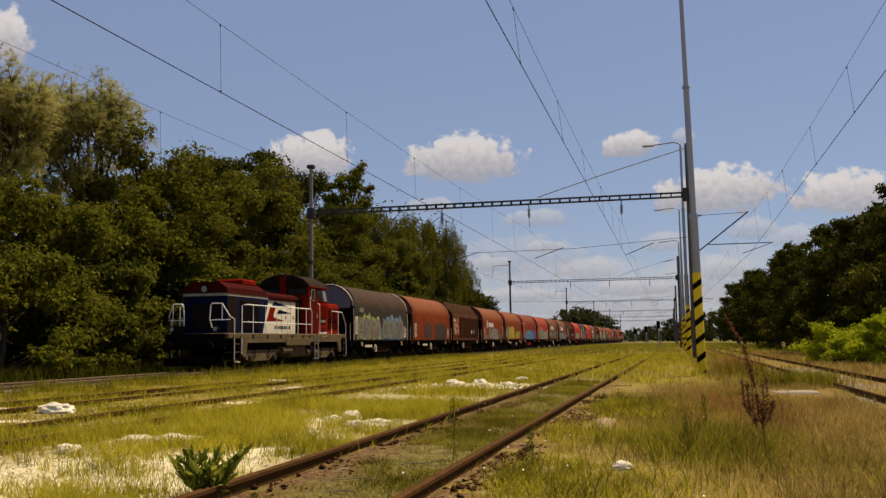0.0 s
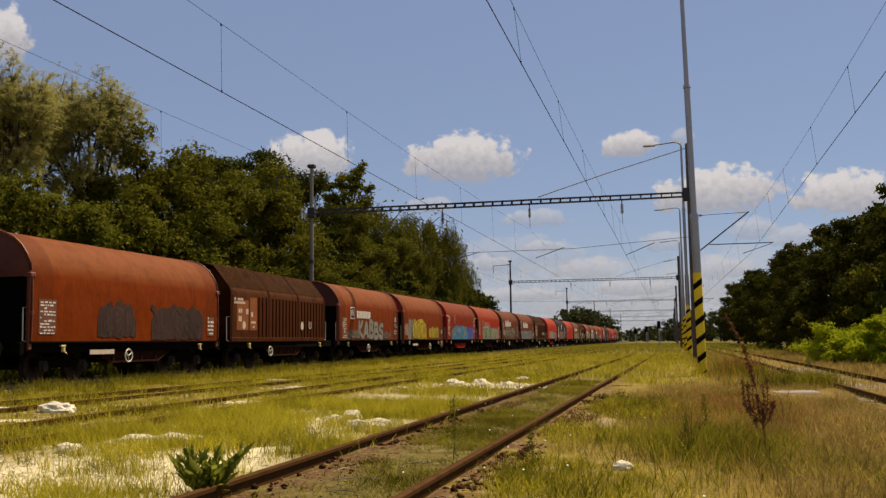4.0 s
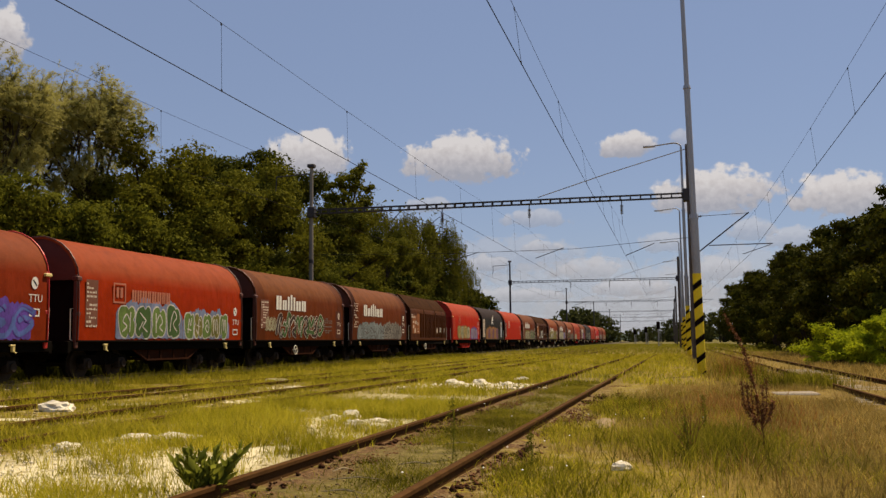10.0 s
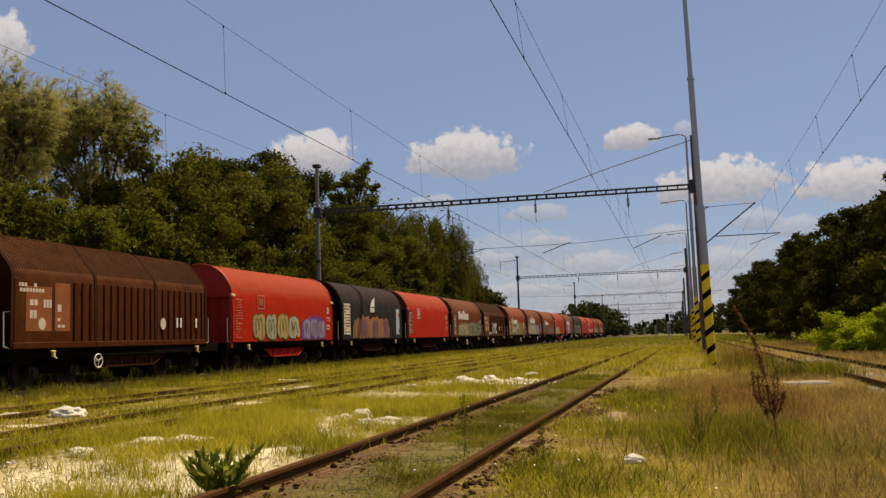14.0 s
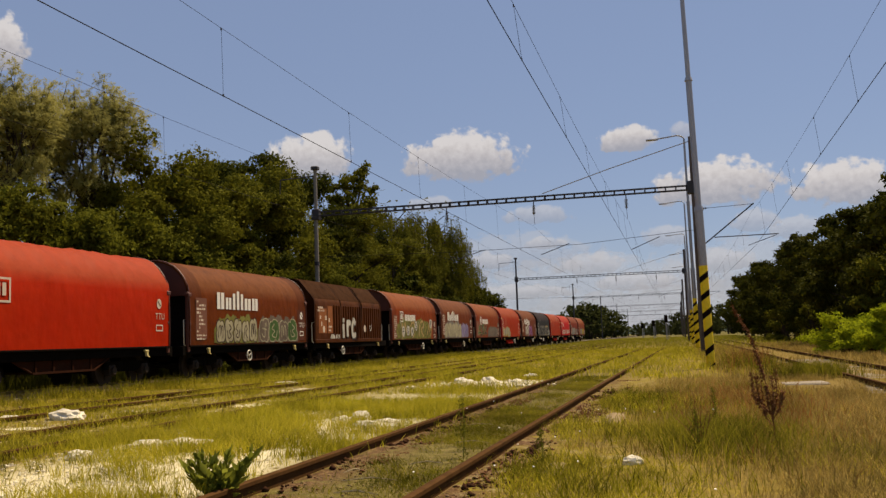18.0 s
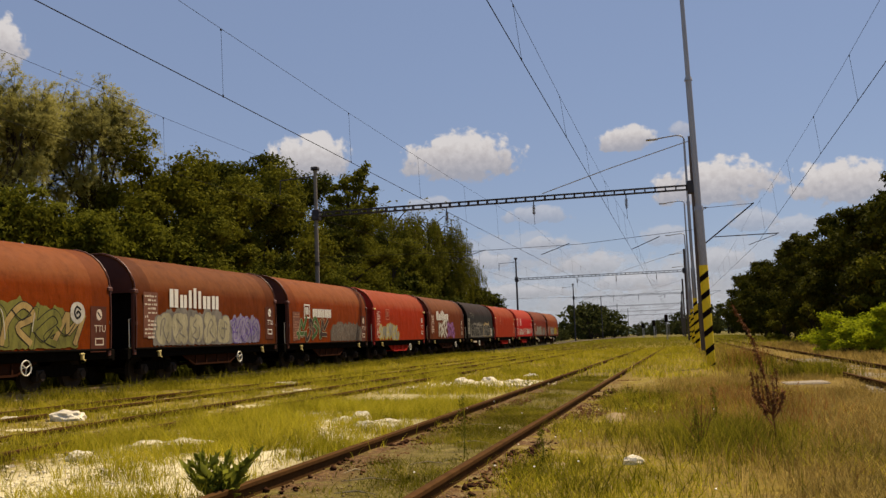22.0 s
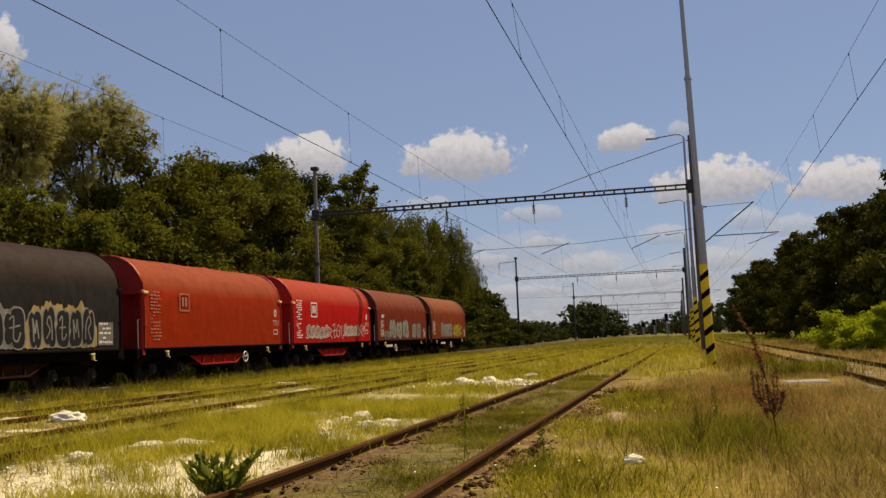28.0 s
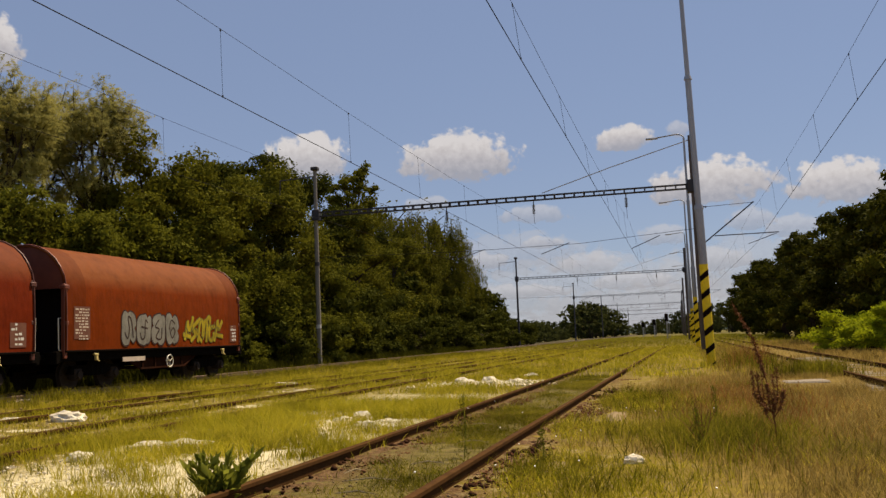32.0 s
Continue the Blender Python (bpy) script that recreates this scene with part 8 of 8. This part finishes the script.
def build_weeds():
    rng = np.random.default_rng(5)
    # tall dry dock
    DOCK = plain("dry_dock_brown", (0.20, 0.082, 0.030), 0.85, 0, 0.3, 6, 40)
    g = thing("dock_plant", "tall dry brown dock with seed stalks", "weed", at=pose(0.85, 10.0, 0))
    for i in range(8):
        r = random.Random(i)
        if i == 0:
            line = [(0.04, 0, 0), (0.02, 0.0, 0.45), (-0.06, 0.02, 0.8), (-0.13, 0.04, 1.08), (-0.30, 0.05, 1.42)]
        else:
            out = (-0.16, -0.06, 0.04, 0.13, -0.11, 0.085, -0.02)[i - 1]
            a, h = r.uniform(-0.07, 0.07), 0.78 - 0.5 * abs(out) + r.uniform(-0.22, 0.08)
            z0 = r.uniform(0.18, 0.34)
            line = [(0.02, 0, z0), (out * 0.6, a * 0.5, z0 + 0.09), (out * 0.95, a, z0 + 0.22), (out, a, h)]
        curve = []
        for q in range(len(line) - 1):
            p0, p1 = Vector(line[q]), Vector(line[q + 1])
            curve += [p0, p0.lerp(p1, 0.5)]
        curve.append(Vector(line[-1]))
        n = len(curve)
        part("stalk", Shape().tube(curve, [0.008 - 0.006 * q / n for q in range(n)], 5), DOCK, g)
        m = 420 if i == 0 else 170
        at = np.array([tuple(p) for p in curve])
        u = (rng.uniform(0.42 if i == 0 else 0.3, 1.0, m)) * (n - 1)
        k0 = np.minimum(u.astype(int), n - 2)
        c = at[k0] + (at[k0 + 1] - at[k0]) * (u - k0)[:, None] + rng.normal(size=(m, 3)) * 0.012
        v, f = leaf_quads(c, None, 0.026, 0.016, rng)
        part("seed_head", array_mesh("seed_head", v, f, DOCK), None, g)["kind"] = "stuff"
    # dead branching weed
    g = thing("dead_weed", "small dead weed with bare brown twigs", "weed", at=pose(0.15, 9.6, 0))
    for i in range(9):
        r = random.Random(i + 40)
        a, b = r.uniform(-0.28, 0.28), r.uniform(-0.1, 0.1)
        h = r.uniform(0.3, 0.62)
        part("twig", Shape().tube([(0, 0, 0), (a * 0.4, b * 0.4, h * 0.55), (a, b, h)], [0.006, 0.004, 0.002], 5), DOCK, g)
        part("twig", Shape().tube([(a * 0.4, b * 0.4, h * 0.55), (a * 0.2 + r.uniform(-0.1, 0.1), b, h * 0.95)], [0.004, 0.002], 5), DOCK, g)
    # leafy plant at the near rail
    g = thing("leafy_weed", "broad-leaved green weed growing beside the rail", "weed", at=pose(-3.46, 6.5, -0.05))
    for i in range(13):
        a = -0.21 + 0.42 * i / 12
        e = Vector((a + rng.uniform(-0.04, 0.04), rng.uniform(-0.14, 0.14), rng.uniform(0.24, 0.47) - 0.3 * abs(a)))
        part("stem", Shape().tube([(0, 0, 0), tuple(e * 0.5 + Vector((0, 0, 0.05))), tuple(e)], [0.008, 0.006, 0.003], 5), LEAF_ROUND, g)
        m = 30
        u = rng.uniform(0.2, 1.0, m)
        root = np.array(e)[None] * u[:, None]
        v, f = long_leaves(root, root + rng.normal(size=(m, 3)) * np.array([0.045, 0.045, 0.03]) + np.array([0, 0, 0.085]) + np.array(e)[None] * np.array([0.12, 0.12, 0]), 0.027, rng)
        part("leaf_spray", array_mesh("leaf_spray", v, f, LEAF_ROUND), None, g)["kind"] = "stuff"
    # tall thin weed in the track
    for x, y, h in ((-2.15, 9.1, 0.62), (-1.25, 8.3, 0.35), (0.35, 11.5, 0.5), (0.1, 9.0, 0.45), (2.1, 23.5, 0.5)):
        g = thing("thin_weed", "slender green weed with small leaves", "weed", "thin weeds", pose(x, y, 0))
        part("stem", Shape().tube([(0, 0, 0), (0.02, 0, h * 0.5), (0.0, 0.01, h)], [0.006, 0.005, 0.002], 5), LEAF_ROUND, g)
        u = rng.uniform(0.05, 1, 170)
        c = np.column_stack([rng.normal(size=170) * 0.04 * (1.3 - u), rng.normal(size=170) * 0.04, u * h])
        v, f = leaf_quads(c, None, 0.05, 0.011, rng, -0.2)
        part("leaf_spray", array_mesh("leaf_spray", v, f, LEAF_OLIVE), None, g)["kind"] = "stuff"
    # concrete slab and tussock at the far side of the yard
    solid("concrete_slab", Shape().box((-0.42, -0.32, -0.1), (0.46, 0.3, 0.04), 0.03), SLEEPER, "weathered concrete slab lying in dry grass", "slab", at=pose(2.45, 20.6, 0, 1, -1, 8))
    blades("tussock", "dark green tussock beside the slab", np.column_stack([rng.normal(size=1800) * 0.42 + 3.0, rng.normal(size=1800) * 0.3 + 23.2]), 0.42, 0.012, GREEN, rng, 0.4)
    # small white flowers
    sp = np.concatenate([scatter(rng, 11, -1.6, 1.0, 6, 14), scatter(rng, 5, -3.2, -2, 7, 16)])
    FLOWER = plain("white_petals", (0.75, 0.74, 0.66), 0.7, 0, 0.1, 8, 30)
    s = Shape()
    for x, y in sp:
        s.disc((x, y, 0.14), (0.1, -0.4, 1), 0.008, 0.006, 7)
    solid("white_flowers", s, FLOWER, "tiny white wild flowers in the grass", "flowers", kind="stuff")


build_weeds()

# ---------------------------------------------------------------- far hills and clouds
HILL = plain("far_wooded_hill", (0.05, 0.07, 0.055), 0.95, 0, 0.3, 0.01, 0.1)


def build_hills():
    xs = np.linspace(-1500, 900, 90)
    s = Shape()
    vs, fs = [], []
    for i, x in enumerate(xs):
        h = 14 + 16 * noise.noise(Vector((x * 0.004, 0, 3))) + 4 * noise.noise(Vector((x * 0.03, 0, 7)))
        for y, z in ((1900, -2), (1960, h * 0.8), (2100, h), (2400, -2)):
            vs.append((x, y, z))
    for i in range(len(xs) - 1):
        for j in range(3):
            fs.append((i * 4 + j, (i + 1) * 4 + j, (i + 1) * 4 + j + 1, i * 4 + j + 1))
    s.add(vs, fs)
    solid("backdrop", s, HILL, "low wooded hills on the horizon", "hills", kind="structure")


build_hills()


def cloud_material(name, dense, bright=0.50):
    """Backdrop cloud: vapour that glows by itself, thin and ragged towards its edge; the base is thinned and greyed to
    look shaded.
    """
    m, n, l, bs = nodes_of(name)
    tc = n.new("ShaderNodeTexCoord")
    oi = n.new("ShaderNodeObjectInfo")
    xyz = n.new("ShaderNodeSeparateXYZ")
    l.new(tc.outputs["Generated"], xyz.inputs[0])

    def calc(op, a, b=None):
        q = n.new("ShaderNodeMath")
        q.operation = op
        for i, v in enumerate((a, b)):
            if v is None:
                continue
            if hasattr(v, "links"):
                l.new(v, q.inputs[i])
            else:
                q.inputs[i].default_value = v
        return q.outputs[0]

    u = calc("MULTIPLY", calc("SUBTRACT", xyz.outputs[0], 0.5), 2.0)
    v = calc("SUBTRACT", xyz.outputs[2], 0.36)
    up = calc("MULTIPLY", calc("MAXIMUM", v, 0.0), 1.75)
    down = calc("MULTIPLY", calc("MAXIMUM", calc("MULTIPLY", v, -1.0), 0.0), 3.0)
    vv = calc("ADD", up, down)
    r2 = calc("ADD", calc("POWER", calc("ABSOLUTE", u), 2.0), calc("POWER", vv, 2.0))
    off = n.new("ShaderNodeCombineXYZ")
    l.new(calc("MULTIPLY", oi.outputs["Random"], 900.0), off.inputs[0])
    l.new(calc("MULTIPLY", oi.outputs["Random"], 377.0), off.inputs[2])
    add = n.new("ShaderNodeVectorMath")
    l.new(tc.outputs["Object"], add.inputs[0])
    l.new(off.outputs[0], add.inputs[1])

    def puff(scale, detail, rough):
        t = n.new("ShaderNodeTexNoise")
        t.inputs["Scale"].default_value, t.inputs["Detail"].default_value, t.inputs["Roughness"].default_value = scale, detail, rough
        l.new(add.outputs[0], t.inputs["Vector"])
        return t.outputs[0]

    billow = calc("ADD", calc("MULTIPLY", puff(0.020, 3, 0.5), 1.6), calc("MULTIPLY", puff(0.050, 4, 0.45), 0.6))
    dens = calc("SUBTRACT", calc("ADD", billow, -0.38), r2)
    mr = n.new("ShaderNodeMapRange")
    mr.interpolation_type = "SMOOTHSTEP"
    mr.inputs["From Min"].default_value, mr.inputs["From Max"].default_value = -0.02, 0.34
    mr.inputs["To Max"].default_value = dense
    l.new(dens, mr.inputs[0])
    # shade of the base: thinner there, so that the sky's grey-blue comes through
    thin = n.new("ShaderNodeMapRange")
    thin.inputs["From Min"].default_value, thin.inputs["From Max"].default_value = 0.12, 0.55
    thin.inputs["To Min"].default_value = 0.70
    l.new(xyz.outputs[2], thin.inputs[0])
    alpha = calc("MULTIPLY", mr.outputs[0], thin.outputs[0])
    e = n.new("ShaderNodeEmission")
    # glow coloured grey below and white above, in place of sunlight
    body = calc("ADD", xyz.outputs[2], calc("MULTIPLY", puff(0.05, 4, 0.55), 0.5))
    l.new(ramp(n, l, body, [(0.42, (0.54, 0.57, 0.61)), (0.62, (0.72, 0.75, 0.78)), (0.88, (0.93, 0.99, 1.02))]).outputs[0], e.inputs[0])
    e.inputs[1].default_value = bright
    t = n.new("ShaderNodeBsdfTransparent")
    mx = n.new("ShaderNodeMixShader")
    l.new(alpha, mx.inputs[0])
    l.new(t.outputs[0], mx.inputs[1])
    l.new(e.outputs[0], mx.inputs[2])
    l.new(mx.outputs[0], n["Material Output"].inputs[0])
    return m


CLOUD = cloud_material("cumulus_vapour", 1.0)
HAZE_CLOUD = cloud_material("thin_vapour", 0.5, 0.46)
VEIL = cloud_material("grey_vapour_veil", 0.34, 0.42)
CLOUDS = []
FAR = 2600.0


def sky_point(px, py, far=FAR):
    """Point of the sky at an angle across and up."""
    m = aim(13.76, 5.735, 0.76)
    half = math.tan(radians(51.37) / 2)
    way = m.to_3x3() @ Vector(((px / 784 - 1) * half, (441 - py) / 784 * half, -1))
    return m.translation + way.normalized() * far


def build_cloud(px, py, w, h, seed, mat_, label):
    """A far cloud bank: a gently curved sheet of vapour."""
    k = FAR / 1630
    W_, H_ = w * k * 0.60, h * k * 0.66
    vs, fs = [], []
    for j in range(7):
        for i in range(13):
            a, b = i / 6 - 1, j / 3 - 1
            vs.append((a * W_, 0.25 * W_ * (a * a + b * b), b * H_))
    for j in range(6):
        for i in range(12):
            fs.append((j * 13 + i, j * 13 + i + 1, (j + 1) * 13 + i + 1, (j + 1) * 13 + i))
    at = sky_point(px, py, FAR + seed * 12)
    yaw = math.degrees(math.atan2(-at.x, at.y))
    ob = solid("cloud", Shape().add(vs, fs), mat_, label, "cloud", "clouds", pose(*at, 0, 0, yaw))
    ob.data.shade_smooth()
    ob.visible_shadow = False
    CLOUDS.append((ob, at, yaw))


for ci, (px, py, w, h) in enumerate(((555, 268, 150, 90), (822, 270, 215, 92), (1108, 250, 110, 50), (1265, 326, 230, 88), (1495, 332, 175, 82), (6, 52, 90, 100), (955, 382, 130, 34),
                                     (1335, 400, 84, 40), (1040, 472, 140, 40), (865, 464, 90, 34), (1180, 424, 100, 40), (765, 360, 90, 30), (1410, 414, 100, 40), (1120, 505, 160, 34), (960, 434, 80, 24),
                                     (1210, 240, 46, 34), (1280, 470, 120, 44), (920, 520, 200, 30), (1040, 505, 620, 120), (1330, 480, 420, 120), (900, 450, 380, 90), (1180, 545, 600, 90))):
    build_cloud(px, py, w, h, ci, VEIL if w > 260 else CLOUD if h > 44 else HAZE_CLOUD, "thin grey veil of cloud above the horizon" if w > 260 else "white cumulus cloud with light and shade painted in" if h > 44 else "small pale cloud low in the sky")


# ---------------------------------------------------------------- motion of the train and the clouds
def motions():
    times_ = [i * 2.0 for i in range(17)]
    for k, w in WAGONS.items():
        walk(w, [(t, pose(TRAIN_X, wagon_y(k, t), RAIL_TOP)) for t in times_])
    walk(LOCO, [(t, pose(TRAIN_X, 40.55 + wagon_y(0, t) - wagon_y(0, 0), RAIL_TOP)) for t in times_])
    # wheels roll without slipping: one turn for all that share a place on their bogie
    step = 0.05
    rolled = {}
    for w, dy, r in WHEELSETS:
        if dy not in rolled:
            rows = []
            for i in range(int(32 / step) + 1):
                t = i * step
                s = 9.5868 * t + 0.0073 * t * t
                rows.append((t, pose(0, dy, r) @ Matrix.Rotation(s / r, 4, "X")))
            walk(w, rows)
            rolled[dy] = w
        else:
            src = rolled[dy].animation_data
            w.rotation_mode = "QUATERNION"
            w.animation_data_create()
            w.animation_data.action = src.action
            w.animation_data.action_slot = src.action_slot
    for ob, at, yaw in CLOUDS:
        side = Vector((-math.cos(radians(yaw)), -math.sin(radians(yaw)), 0))
        walk(ob, [(0, pose(*at, 0, 0, yaw)), (32, pose(*(at + side * 24), 0, 0, yaw))])


motions()
